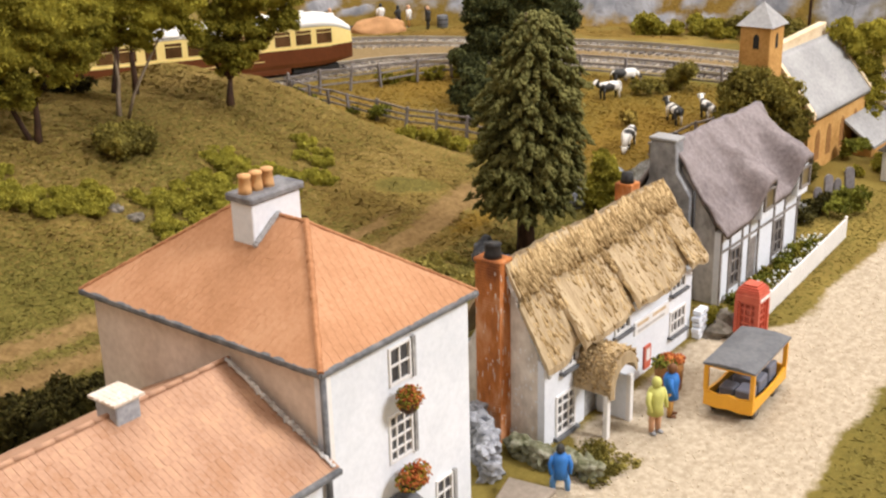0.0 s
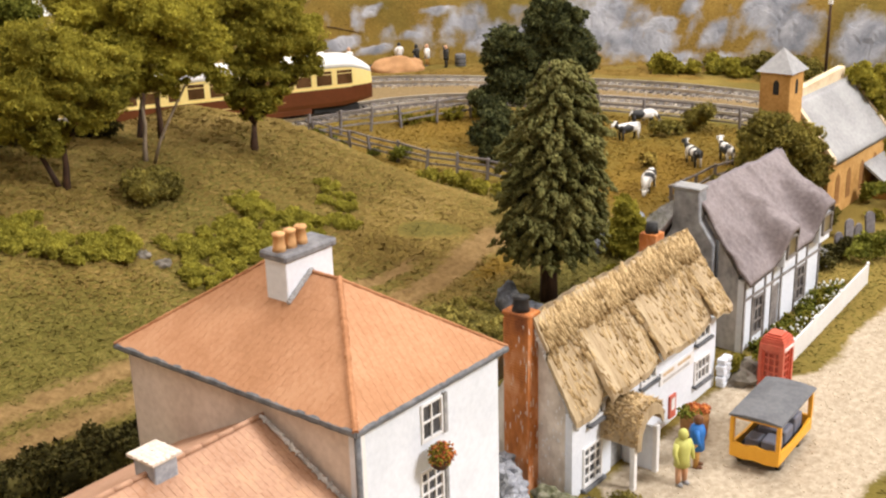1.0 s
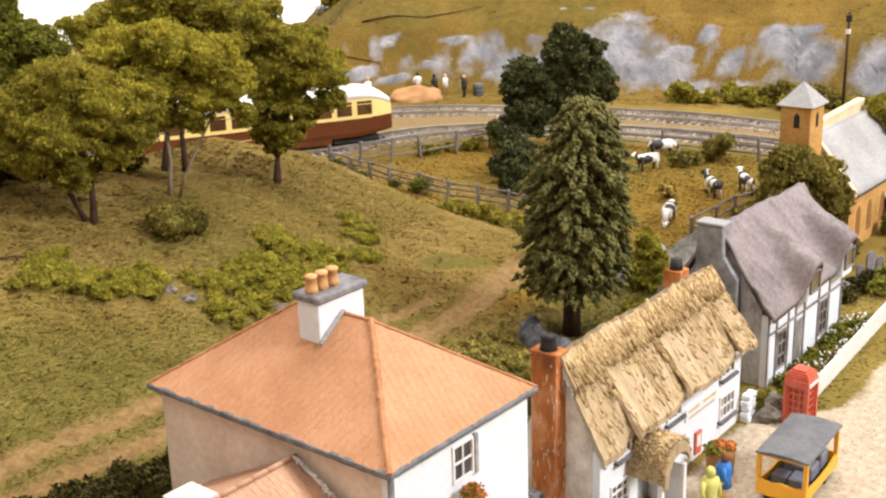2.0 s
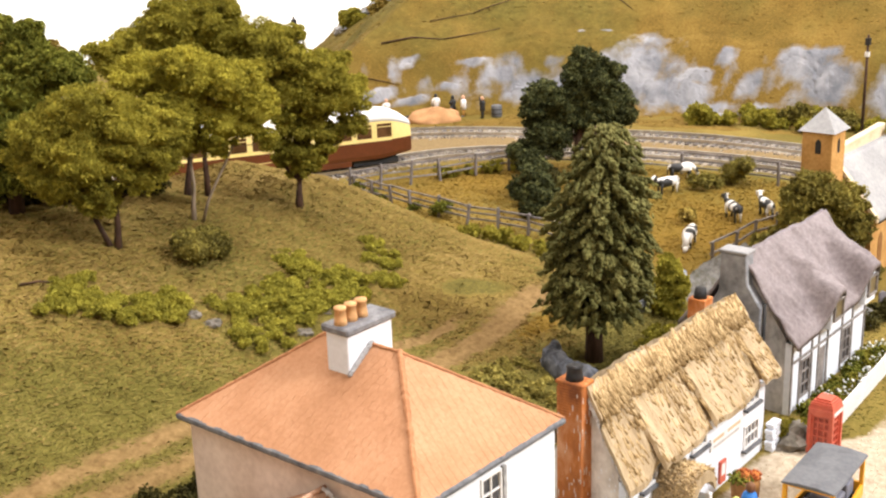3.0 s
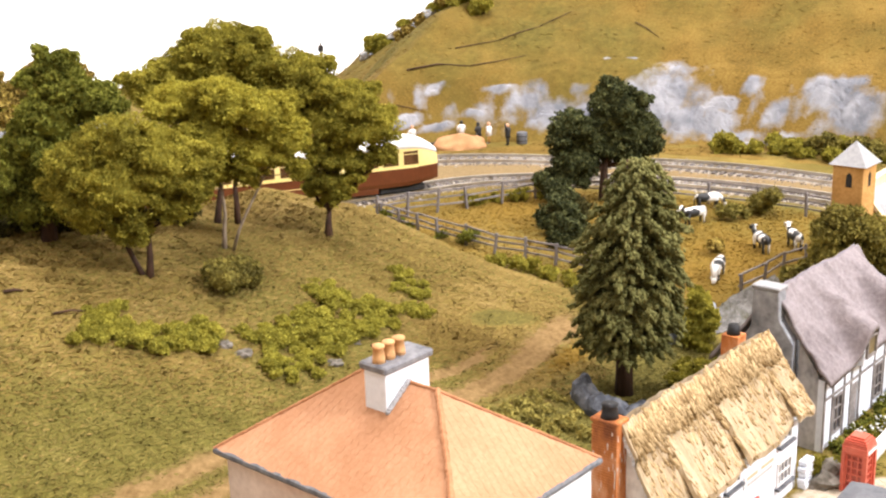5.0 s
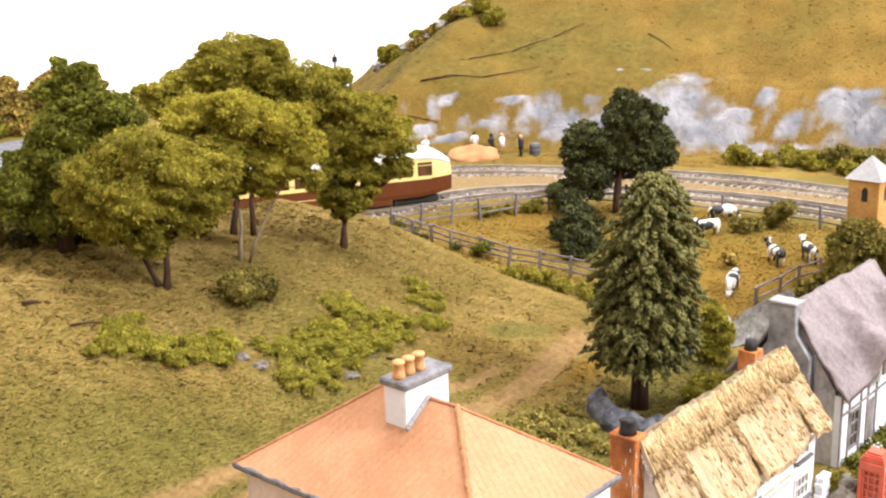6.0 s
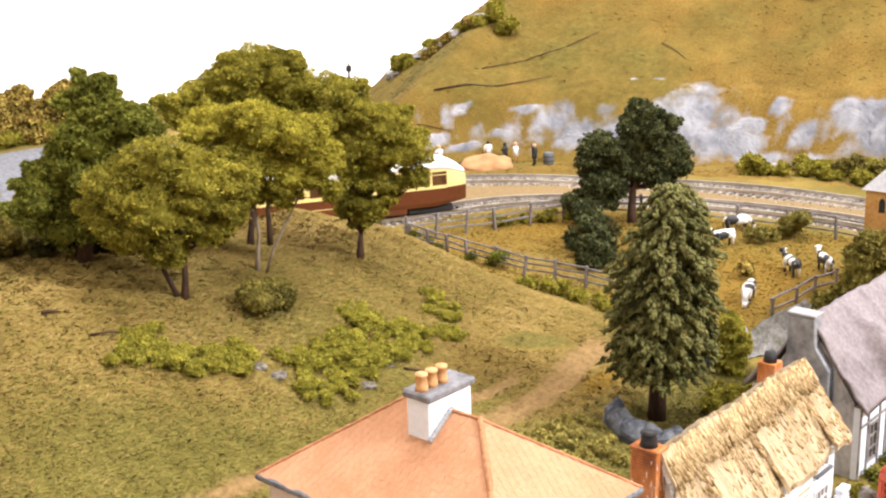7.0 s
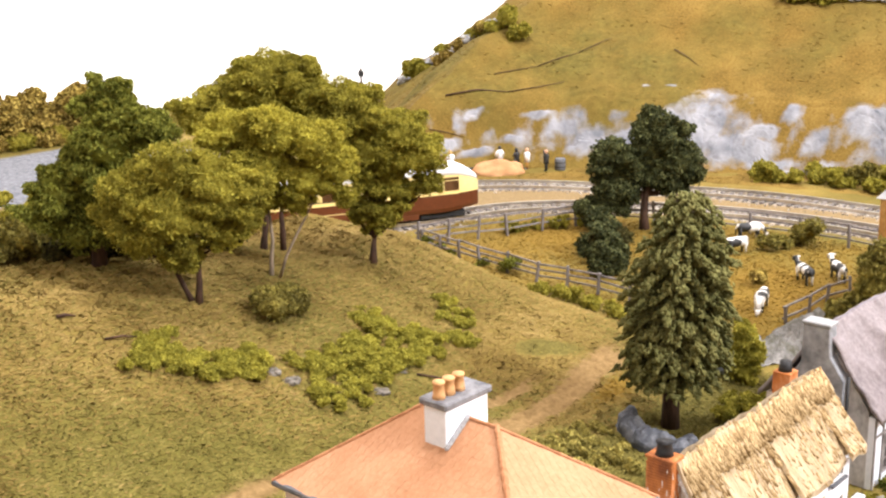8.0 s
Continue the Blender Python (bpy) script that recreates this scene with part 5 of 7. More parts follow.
for wx in (0.75, TL - 0.85):
    for wy in (0.12, TW - 0.32):
        bm = nm()
        tube(bm, [(wx, wy, 0.32), (wx, wy + 0.2, 0.32)], [0.33, 0.33], 18)
        wh = part("wheel", bm, M["black"], truck, "black tyre", bevel=0.03)
        bm = nm()
        tube(bm, [(wx, wy - 0.02, 0.32), (wx, wy + 0.22, 0.32)], [0.15, 0.15], 12)
        part("hub", bm, M["wood_grey"], wh)


# ---- figurines: plain painted shapes ----
def figurine(x, y, z, turn, h, colours, label, arm=0.0, stance=0.16):
    """One plain mesh: legs, coat, arms and a round top, painted in bands of colour (feet, legs, coat, top)."""
    bm = nm()
    s = h / 2.3
    def add(k, fn):
        n0 = len(bm.faces)
        fn()
        bm.faces.ensure_lookup_table()
        for f in bm.faces[n0:]:
            f.material_index = k
    for sx in (-stance, stance):
        add(0, lambda sx=sx: ball(bm, (sx * s, -0.08 * s, 0.06 * s), (0.12 * s, 0.22 * s, 0.08 * s), 1))
        add(1, lambda sx=sx: tube(bm, [(sx * s, 0, 0.08 * s), (sx * s, 0, 0.55 * s), (math.copysign(0.13, sx) * s, 0, 1.1 * s)], [0.1 * s, 0.13 * s, 0.17 * s], 8))
    add(2, lambda: tube(bm, [(0, 0, 0.8 * s), (0, 0, 1.2 * s), (0, 0, 1.6 * s), (0, 0, 1.82 * s), (0, 0, 1.9 * s)], [0.32 * s, 0.28 * s, 0.34 * s, 0.27 * s, 0.1 * s], 10))
    for sx in (-1, 1):
        lift = arm if sx > 0 else 0.0
        add(2, lambda sx=sx, lift=lift: tube(bm, [(sx * 0.3 * s, 0, 1.75 * s), (sx * 0.42 * s, -0.06 * s, (1.4 + 0.5 * lift) * s), (sx * 0.38 * s, -0.2 * s, (1.02 + 1.3 * lift) * s)], [0.11 * s, 0.1 * s, 0.07 * s], 7))
    add(3, lambda: ball(bm, (0, -0.02 * s, 2.08 * s), (0.19 * s, 0.21 * s, 0.24 * s), 2))
    bmesh.ops.recalc_face_normals(bm, faces=bm.faces)
    for v in bm.verts:
        v.co *= CM
    me = bpy.data.meshes.new("figurine")
    bm.to_mesh(me)
    bm.free()
    me.polygons.foreach_set("use_smooth", [True] * len(me.polygons))
    for c in colours:
        me.materials.append(c)
    ob = new("figurine", me)
    ob.matrix_world = pose(x * CM, y * CM, z * CM, 0, 0, turn)
    return tagged(ob, label, "figurine", "model figurines")


P = {k: painted(k + "_figure_paint", c) for k, c in dict(lime=(0.52, 0.52, 0.15), flesh=(0.62, 0.36, 0.22), blue=(0.03, 0.16, 0.47), tan=(0.50, 0.28, 0.08), grey=(0.30, 0.30, 0.31), white=(0.75, 0.74, 0.72), brown=(0.16, 0.07, 0.03), navy=(0.05, 0.10, 0.30), black=(0.03, 0.03, 0.03), denim=(0.10, 0.26, 0.55)).items()}
figurine(14.75, -2.45, 1.45, -20, 2.3, (P["grey"], P["flesh"], P["lime"], P["lime"]), "small painted figurine in a lime yellow raincoat")
figurine(16.25, -2.3, 1.45, 20, 2.2, (P["brown"], P["tan"], P["blue"], P["brown"]), "small painted figurine in blue top and tan trousers")
figurine(9.35, -1.75, 1.3, -50, 1.95, (P["brown"], P["denim"], P["blue"], P["black"]), "small painted figurine in blue overalls by the mossy wall", stance=0.3)

# ---- trees ----
def broad_tree(name, x, y, lobes, stems, mat, label, bark="bark", density=105, size=0.074, group="trees on the mound", flat=0.8):
    """A foam-leaved model tree: stems, limbs to every lobe, and a lumpy crown of flecks. Lobes are (dx, dy, dz, radius)."""
    z = gz(x, y)
    tree = thing(name, x, y, z, -48, label, "tree", group)
    joints = []
    for k, (*way, r) in enumerate(stems):
        bm = nm()
        pts = [Vector((a, 0.12 * math.sin(3 * k + c), c)) for a, c in way]
        n = len(pts)
        tube(bm, pts, [r * (1.25 if i == 0 and k == 0 else 1.0) * (1 - 0.5 * i / (n - 1)) for i in range(n)], 9)
        part("trunk" if k == 0 or way[0][1] < 0 else "limb", bm, M[bark], tree, "", True)
        joints += [(p, r * (1 - 0.5 * i / (n - 1))) for i, p in enumerate(pts) if i >= n // 2]
    for c in lobes:
        end = Vector(c[:3])
        below = [j for j in joints if j[0].z < end.z] or joints
        start, r = min(below, key=lambda j: (j[0] - end).length)
        if (end - start).length < 0.6:
            continue
        bm = nm()
        mid = start.lerp(end, 0.5) + Vector((0.1, -0.1, -0.15))
        tube(bm, [start, mid, end], [r * 0.6, r * 0.42, r * 0.15], 6)
        part("limb", bm, M[bark], tree, "", True)
    sprays = []
    q = random.Random(x + y)
    for a, b, c, r in lobes:
        for k in range(4 if r > 0.9 else 1):
            t, e = q.uniform(0, 2 * math.pi), q.uniform(-0.5, 1.0)
            sprays.append((a + 1.02 * r * math.cos(t) * math.cos(e), b + r * math.sin(t) * math.cos(e), c + r * flat * math.sin(e) * 1.05, r * q.uniform(0.26, 0.46)))
    leafage("crown", lobes + sprays, density, flat, size, M[mat], tree)
    return tree


def leafage(name, lobes, density, flat, size, mat, parent, kernel=0.74):
    """Crown of one tree or bush: a dense kernel to every lobe under a coat of fine flecks."""
    v, f = flecks(crown(lobes, density, flat), size)
    bm = nm()
    for k, (x, y, z, r) in enumerate(lobes):
        ball(bm, (x, y, z), (r * kernel, r * kernel * 0.92, r * flat * kernel), 2 if r > 0.7 else 1, 0.35, x * 3 + z + k)
    bm.verts.index_update()
    kv = np.array([tuple(q.co) for q in bm.verts])
    kf = np.array([[q.index for q in g.verts] for g in bm.faces])
    bm.free()
    return soup(name, np.concatenate([v, kv]), np.concatenate([f, kf + len(v)]), mat, parent)


def crown(lobes, density, flat):
    """Places of the crumbs: a ragged shell round every lobe, with tufts of its own and open gaps."""
    out = []
    for x, y, z, r in lobes:
        c, rad = np.array([x, y, z]), np.array([r, r * 0.92, r * flat])
        n = int(4 * math.pi * r * r * density * 0.8)
        d = directions(n)
        d[:, 2] = np.where((d[:, 2] < -0.35) & (rng.uniform(size=n) < 0.7), -d[:, 2], d[:, 2])
        a = rng.uniform(0, 6, 3)
        lump = 0.14 * np.sin(5 * d[:, 0] + a[0]) * np.sin(6 * d[:, 1] + a[1]) + 0.10 * np.sin(11 * d[:, 2] + a[2] + 7 * d[:, 0])
        keep = lump > -0.17
        out.append((c + d * rad * (rng.uniform(0.78, 1.04, n) + lump)[:, None])[keep])
        knobs = int(3 + 6.5 * r)
        kd = directions(knobs)
        kr = rng.uniform(0.26, 0.52, knobs) * (0.55 + 0.25 * r)
        m = int(density * 2.0 * min(1.0, r + 0.15))
        for q in range(knobs):
            p = directions(m)
            p[:, 2] = np.abs(p[:, 2]) * np.where(rng.uniform(size=m) < 0.25, -1, 1)
            out.append(c + kd[q] * rad * 0.93 + p * kr[q] * rng.uniform(0.6, 1.1, (m, 1)) * np.array([1, 1, 0.75]))
    return np.concatenate(out)


# stems are ((across, up), ...) with the radius at the foot
broad_tree("oak_tree", 26.8, 33.1, [(1.75, 0, 8.23, 1.72), (-0.02, 0, 7.12, 1.52), (3.25, 0, 6.63, 1.52), (1.34, 0.3, 6.5, 1.5), (-0.43, 0, 5.48, 0.9), (3.73, 0, 5.03, 0.9), (0.01, 0, 3.44, 1.05), (1.05, 0, 3.13, 0.77), (-0.92, 0, 3.89, 0.7), (2.49, 0, 4.35, 0.6), (1.2, 0.3, 5.0, 1.2), (0.1, 0.2, 4.9, 0.95), (0.15, 0.1, 2.35, 0.62), (0.85, 0, 2.7, 0.55), (-0.65, 0, 2.9, 0.6), (2.0, 0.2, 3.7, 0.7), (1.88, 0, 7.01, 1.55), (0.04, 0, 8.62, 0.96)],
           [((0.05, -0.3), (0.12, 0.97), (0.22, 1.77), 0.25), ((0.22, 1.7), (-0.39, 2.26), (-0.95, 3.17), 0.12), ((0.22, 1.7), (1.2, 2.4), (2.36, 3.74), (3.56, 5.21), 0.13), ((0.2, 1.65), (0.08, 3.51), (0.17, 4.93), (0.14, 6.7), 0.17), ((0.13, 3.79), (1.09, 4.34), (2.07, 5.6), 0.12)],
           "leaf_olive", "olive green foam-leaved oak with dark forked trunk")
broad_tree("oak_tree", 13.3, 32.9, [(-0.74, 0, 7.25, 1.9), (-3.23, 0.3, 6.09, 1.65), (1.55, 0, 5.97, 1.65), (-0.67, -0.5, 4.92, 2.15), (-2.54, 0, 3.75, 1.35), (1.85, 0, 3.81, 1.15), (-0.78, 0, 3.09, 1.15), (-4.11, 0.3, 4.72, 1.05), (3.1, 0, 4.4, 0.78), (0.61, 0, 7.37, 1.15), (2.5, 0.4, 5.3, 1.35), (-0.5, -0.3, 2.5, 0.95), (-3.5, 0.3, 3.6, 0.9), (3.3, 0.6, 6.2, 1.1)],
           [((0.1, -0.3), (0.2, 1.17), (0.24, 2.59), (-0.22, 4.32), 0.2), ((-0.15, -0.2), (-0.64, 1.09), (-1.09, 2.21), (-1.63, 3.73), 0.17)], "leaf_olive", "spreading olive green tree with two dark stems")
broad_tree("birch_tree", 19.4, 33.6, [(0.28, 0, 8.29, 1.9), (-2.27, 0.3, 8.51, 1.6), (2.64, 0, 7.75, 1.75), (-0.74, -0.5, 6.3, 1.95), (2.05, 0, 5.64, 1.5), (3.85, 0, 6.26, 1.25), (-0.27, 0, 4.71, 1.1), (1.33, 0, 4.34, 0.8), (4.27, 0, 4.77, 0.7), (-1.61, 0, 4.08, 0.9)],
           [((-0.24, -0.3), (-0.16, 1.18), (-0.03, 2.19), (-0.07, 3.71), 0.15), ((0.23, -0.2), (0.73, 1.26), (1.28, 2.33), (2.37, 4.31), (3.02, 5.62), 0.1)], "leaf_yellow", "yellow-green tree with two pale slender stems", bark="bark_pale")
broad_tree("tall_tree", 23.4, 38.5, [(0.34, 0, 10.9, 2.05), (-0.9, 0, 11.0, 1.3), (1.7, 0, 11.1, 1.35), (-1.45, 0, 9.82, 1.85), (2.03, 0, 10.08, 2.0), (4.58, 0, 9.15, 1.95), (6.11, 0, 8.42, 1.35), (-4.15, 0, 8.66, 1.6), (-0.01, 0, 8.04, 2.7), (3.1, 0, 7.44, 2.35)],
           [((-0.66, -0.3), (-0.56, 0.85), (-0.29, 2.32), (0.21, 6.98), 0.25), ((0.6, -0.3), (0.67, 1.19), (0.63, 2.29), (1.33, 6.95), 0.22)], "leaf_olive", "tall olive green tree at the back of the grove")
broad_tree("dark_green_tree", 12.5, 41.0, [(0.7, 0, 10.6, 0.42), (1.0, 0, 10.0, 0.6), (2.3, 0, 10.2, 0.6), (-0.2, 0, 9.2, 0.6), (1.5, 0, 9.4, 0.95), (1.7, 0, 8.6, 1.3), (3.3, 0, 7.8, 1.4), (1.1, 0, 7.0, 1.9), (-0.3, 0, 5.6, 1.5), (1.2, 0, 4.8, 1.9), (4.4, 0, 7.4, 0.9), (0.9, 0, 3.0, 1.7), (2.6, -0.5, 3.2, 1.5), (-1.7, 0, 4.3, 1.5), (-2.4, 0, 3.0, 1.4), (-0.8, 0, 2.0, 1.6)],
           [((0, -0.3), (0.2, 3.0), (1.0, 7.0), (1.3, 9.5), 0.4)], "leaf_green", "dark green lumpy foam tree", size=0.1, density=70, flat=0.85)
broad_tree("dark_tree", 57.1, 32.5, [(0.12, 0, 9.75, 0.54), (0.64, 0, 8.57, 1.41), (-0.28, 0, 7.68, 1.02), (1.93, 0, 7.18, 1.66), (2.84, 0, 5.55, 1.79), (3.83, 0, 4.28, 0.99), (0.32, 0, 6.67, 1.41), (1.73, 0, 4.66, 1.66), (0.84, 0.3, 4.0, 1.02), (-2.83, 0, 6.28, 1.47), (-3.63, 0, 5.2, 1.02), (-1.69, 0, 5.66, 1.41), (-0.68, 0, 4.71, 1.28), (-2.56, 0, 3.22, 1.47), (-1.73, 0, 2.5, 1.22), (-3.14, 0, 1.93, 1.28), (-4.7, 0, 1.87, 0.9), (-4.32, 0, 0.92, 0.77), (-0.97, 0, 3.6, 0.9), (2.45, 0, 3.25, 1.02)],
           [((0.01, -0.3), (-0.02, 1.19), (0.04, 2.84), (0.28, 4.46), (0.42, 6.3), 0.39)], "leaf_dark", "dark bluish green foam tree in the field", size=0.1, density=75, group="", flat=0.85)


def conifer(x, y, z, height, radius):
    tree = thing("conifer_tree", x, y, z, 0, "tall olive green conifer with drooping fronds", "tree")
    bm = nm()
    tube(bm, [(0, 0, -0.4), (0, 0, height * 0.2), (0, 0, height * 0.6), (0, 0, height)], [0.5, 0.4, 0.2, 0.04], 9)
    part("trunk", bm, M["bark"], tree, "", True)
    pts, ax = [], []
    levels = 26
    for i in range(levels):
        t = i / (levels - 1)
        zz = height * (0.24 + 0.75 * t)
        rad = radius * float(np.interp(t, (0, 0.12, 0.3, 0.55, 0.75, 0.9, 1), (0.82, 0.97, 1.0, 0.97, 0.86, 0.64, 0.3)))
        n = int(9 + 9 * (1 - t))
        for k in range(n):
            a = 2 * math.pi * (k + rng.uniform(0, 1)) / n
            reach = rad * rng.uniform(0.72, 1.13)
            m = max(2, int(1 + reach * 2.5))
            for s in np.linspace(0.3, 1.0, m):
                clump = np.array([np.cos(a) * reach * s + 0.45 * t, np.sin(a) * reach * s - 0.4 * t, zz - 0.3 * reach * s ** 1.8 + 0.14 * s])
                clump += rng.normal(size=3) * np.array([0.09, 0.09, 0.1])
                q = 13
                fall = rng.uniform(0, 1, q)
                off = rng.normal(size=(q, 3)) * np.array([0.1, 0.1, 0.05]) * (1.15 - 0.75 * fall)[:, None]
                off += fall[:, None] * np.array([np.cos(a) * 0.3, np.sin(a) * 0.3, -0.3])
                pts.append(clump + off)
                d = np.stack([np.full(q, np.cos(a) * 0.5), np.full(q, np.sin(a) * 0.5), np.full(q, -0.25 - 0.25 * s)], 1)
                ax.append(d + rng.normal(size=(q, 3)) * 0.35)
    p, d = np.concatenate(pts), np.concatenate(ax)
    d /= np.linalg.norm(d, axis=1, keepdims=True)
    u = np.cross(d, rng.normal(size=d.shape))
    u /= np.linalg.norm(u, axis=1, keepdims=True)
    w = np.cross(d, u)
    n = len(p)
    shape = OCT_V[None] * rng.uniform(0.7, 1.25, (n, 6, 1))
    v = p[:, None] + 0.21 * shape[..., 0:1] * d[:, None] + 0.1 * shape[..., 1:2] * u[:, None] + 0.07 * shape[..., 2:3] * w[:, None]
    f = OCT_F[None] + 6 * np.arange(n)[:, None, None]
    soup("fronds", v.reshape(-1, 3), f.reshape(-1, 3), M["needle"], tree)


conifer(26.2, 11.05, 2.3, 12.0, 2.5)


def bush(x, y, rx, ry, rz, mat="leaf_olive", size=0.12, label="low olive green foam bush", group="bushes on the mound", dz=0.0, fine=25):
    b = thing("bush", x, y, gz(x, y) + dz, random.Random(x * 7 + y).uniform(0, 360), label, "bush", group)
    r = random.Random(x * 3 + y)
    k = 3 if max(rx, ry) < 1.6 else 6
    lobes = [(r.uniform(-0.6, 0.6) * rx, r.uniform(-0.6, 0.6) * ry, rz * r.uniform(0.2, 0.62), min(rx, ry, rz) * r.uniform(0.42, 0.62)) for _ in range(k)]
    leafage("foliage", lobes, fine, 0.8, size * 0.86, M[mat], b)
    return b


bush(16.3, 30.2, 2.1, 1.7, 1.7, "ivy", 0.085, "rounded dark olive green bush on the slope", fine=80)
clumps = [(14.0, 24.3), (14.6, 23.3), (14.7, 25.7), (15.6, 24.8), (17.9, 25.0), (18.5, 23.9), (18.3, 26.3), (20.2, 26.4), (20.4, 25.0), (22.2, 25.7), (20.8, 27.5), (21.6, 26.6), (21.5, 24.3), (24.1, 25.0), (26.1, 25.8), (24.8, 23.9), (26.8, 26.9), (22.7, 24.1), (11.6, 26.2), (11.7, 27.0), (11.7, 27.8), (9.5, 28.8), (8.7, 28.7), (10.1, 27.9), (15.5, 23.6), (16.8, 24.4), (16.2, 25.9), (17.2, 23.4), (19.4, 24.4), (19.2, 25.6), (8.2, 30.0), (7.6, 29.2), (9.2, 30.2), (8.8, 29.6)]
r_ = random.Random(21)
for cx_, cy_ in clumps:
    for k in range(3):
        w = r_.uniform(0.75, 1.3)
        bush(cx_ + r_.uniform(-0.7, 0.7), cy_ + r_.uniform(-0.7, 0.7), w, w * 0.9, w * r_.uniform(0.35, 0.65), "leaf_bank", label="straggling yellow-green bush along the bank", size=0.066, fine=150)

# ---- church with a low tower ----
church = thing("church", 0, 0, 0, 0, "ochre stone church with grey roof and tower", "church")
bm = nm()
box(bm, 42.6, 5.75, 2.0, 44.5, 7.55, 11.55)
tower = part("tower", bm, M["sandstone"], church, "ochre stone tower", bevel=0.03)
bm = nm()
a = [(42.4, 5.55, 11.55), (44.7, 5.55, 11.55), (44.7, 7.75, 11.55), (42.4, 7.75, 11.55)]
v = [bm.verts.new(p) for p in a] + [bm.verts.new((43.55, 6.65, 12.85))]
for k in range(4):
    bm.faces.new([v[k], v[(k + 1) % 4], v[4]])
bm.faces.new(v[3::-1])
part("tower_roof", bm, M["lead"], church, "pale grey pyramid roof")


def lancet(parent, o, u, n, w, h, name="lancet_window", mat="black"):
    """A pointed window: dark opening set in a stone surround."""
    o, u, n = Vector(o), Vector(u), Vector(n)
    z = Vector((0, 0, 1))
    pts = [o, o + u * w, o + u * w + z * h * 0.7, o + u * w * 0.86 + z * h * 0.88, o + u * w * 0.5 + z * h, o + u * w * 0.14 + z * h * 0.88, o + z * h * 0.7]
    bm = nm()
    prism(bm, [p + n * 0.012 for p in pts], -n * 0.1)
    return part(name, bm, M[mat], parent, "dark pointed opening")


lancet(tower, (42.6, 6.75, 10.3), (0, -1, 0), (-1, 0, 0), 0.36, 0.85)
lancet(tower, (43.35, 5.75, 10.3), (1, 0, 0), (0, -1, 0), 0.36, 0.85)
NX0, NX1, NY0, NRY, NE, NRZ = 45.2, 54.6, 4.1, 6.65, 6.2, 9.35
bm = nm()
walling(bm, (NX0, NY0, 1.9), (1, 0, 0), (0, -1, 0), NX1 - NX0, NE - 1.9, 0.4, [])
nave = part("nave_wall", bm, M["sandstone"], church, "ochre stone wall")
for u in (1.2, 3.0, 5.2, 7.4):
    lancet(nave, (NX0 + u, NY0 - 0.01, 3.2), (1, 0, 0), (0, -1, 0), 0.7, 1.9, mat="recess")
for gx0 in (NX0, NX1 - 0.4):
    bm = nm()
    prism(bm, [(gx0, NY0 + 0.402, 1.9), (gx0, 9.2, 1.9), (gx0, 9.2, NE), (gx0, NRY, NRZ - 0.1), (gx0, NY0 + 0.402, NE)], (0.4, 0, 0))
    part("gable_wall", bm, M["sandstone"], church)
bm = nm()
slope_sheet(bm, NX0 + 0.25, NX1 - 0.2, 30, lambda x: (NY0 - 0.25, NE - 0.12), lambda x: (NRY, NRZ), 12, lambda x, v: 0.1 + 0.03 * noise.noise(Vector((x, v * 4, 2))))
part("nave_roof", bm, M["lead"], church, "smooth pale grey roof", True)
bm = nm()
slope_sheet(bm, NX0 + 0.25, NX1 - 0.2, 30, lambda x: (9.45, NE - 0.12), lambda x: (NRY, NRZ), 12, lambda x, v: 0.1)
part("nave_roof", bm, M["lead"], church, "", True)
for gx0 in (NX0 - 0.1, NX1 - 0.25):
    bm = nm()
    prism(bm, [(gx0, NY0 - 0.3, NE - 0.2), (gx0, NRY, NRZ + 0.02), (gx0, 9.5, NE - 0.2), (gx0, 9.5, NE + 0.1), (gx0, NRY, NRZ + 0.35), (gx0, NY0 - 0.3, NE + 0.1)], (0.36, 0, 0))
    part("coping", bm, M["coping"], church, "buff stone coping")
bm = nm()
prism(bm, [(45.4, NRY + 0.25, 9.1), (NX1 - 0.4, NRY + 0.25, 9.3), (NX1 - 0.4, NRY + 0.25, 10.1), (45.4, NRY + 0.25, 9.75)], (0, 0.5, 0))
part("ridge_parapet", bm, M["coping"], church, "buff stone parapet behind the ridge", bevel=0.03)
bm = nm()
box(bm, NX1 - 0.1, 5.4, 1.9, NX1 + 3.0, 8.0, 6.6)
part("chancel", bm, M["sandstone"], church, "ochre stone chancel wall")
bm = nm()
box(bm, 51.2, 2.3, 1.9, 56.4, 4.09, 3.2)
part("porch_wall", bm, M["sandstone"], church, "ochre stone side building")
bm = nm()
prism(bm, [(51.0, 2.1, 3.15), (56.6, 2.1, 3.15), (56.6, 4.09, 4.6), (51.0, 4.09, 4.6)], (0, 0, 0.18))
part("lean_to_roof", bm, M["lead"], church, "grey lean-to roof")
ivy = thing("ivy", 44.6, 5.2, 2.2, 0, "dark green ivy climbing the church gable", "ivy")
p = np.stack([rng.normal(0, 0.3, 1500), rng.uniform(-1.0, 2.4, 1500), rng.uniform(0, 1, 1500) ** 0.8 * 5.6], 1)
keep = p[:, 2] < 3.3 + 1.15 * (p[:, 1] + 1.0)
v, f = crumbs(p[keep], 0.17)
soup("foliage", v, f, M["ivy"], ivy)
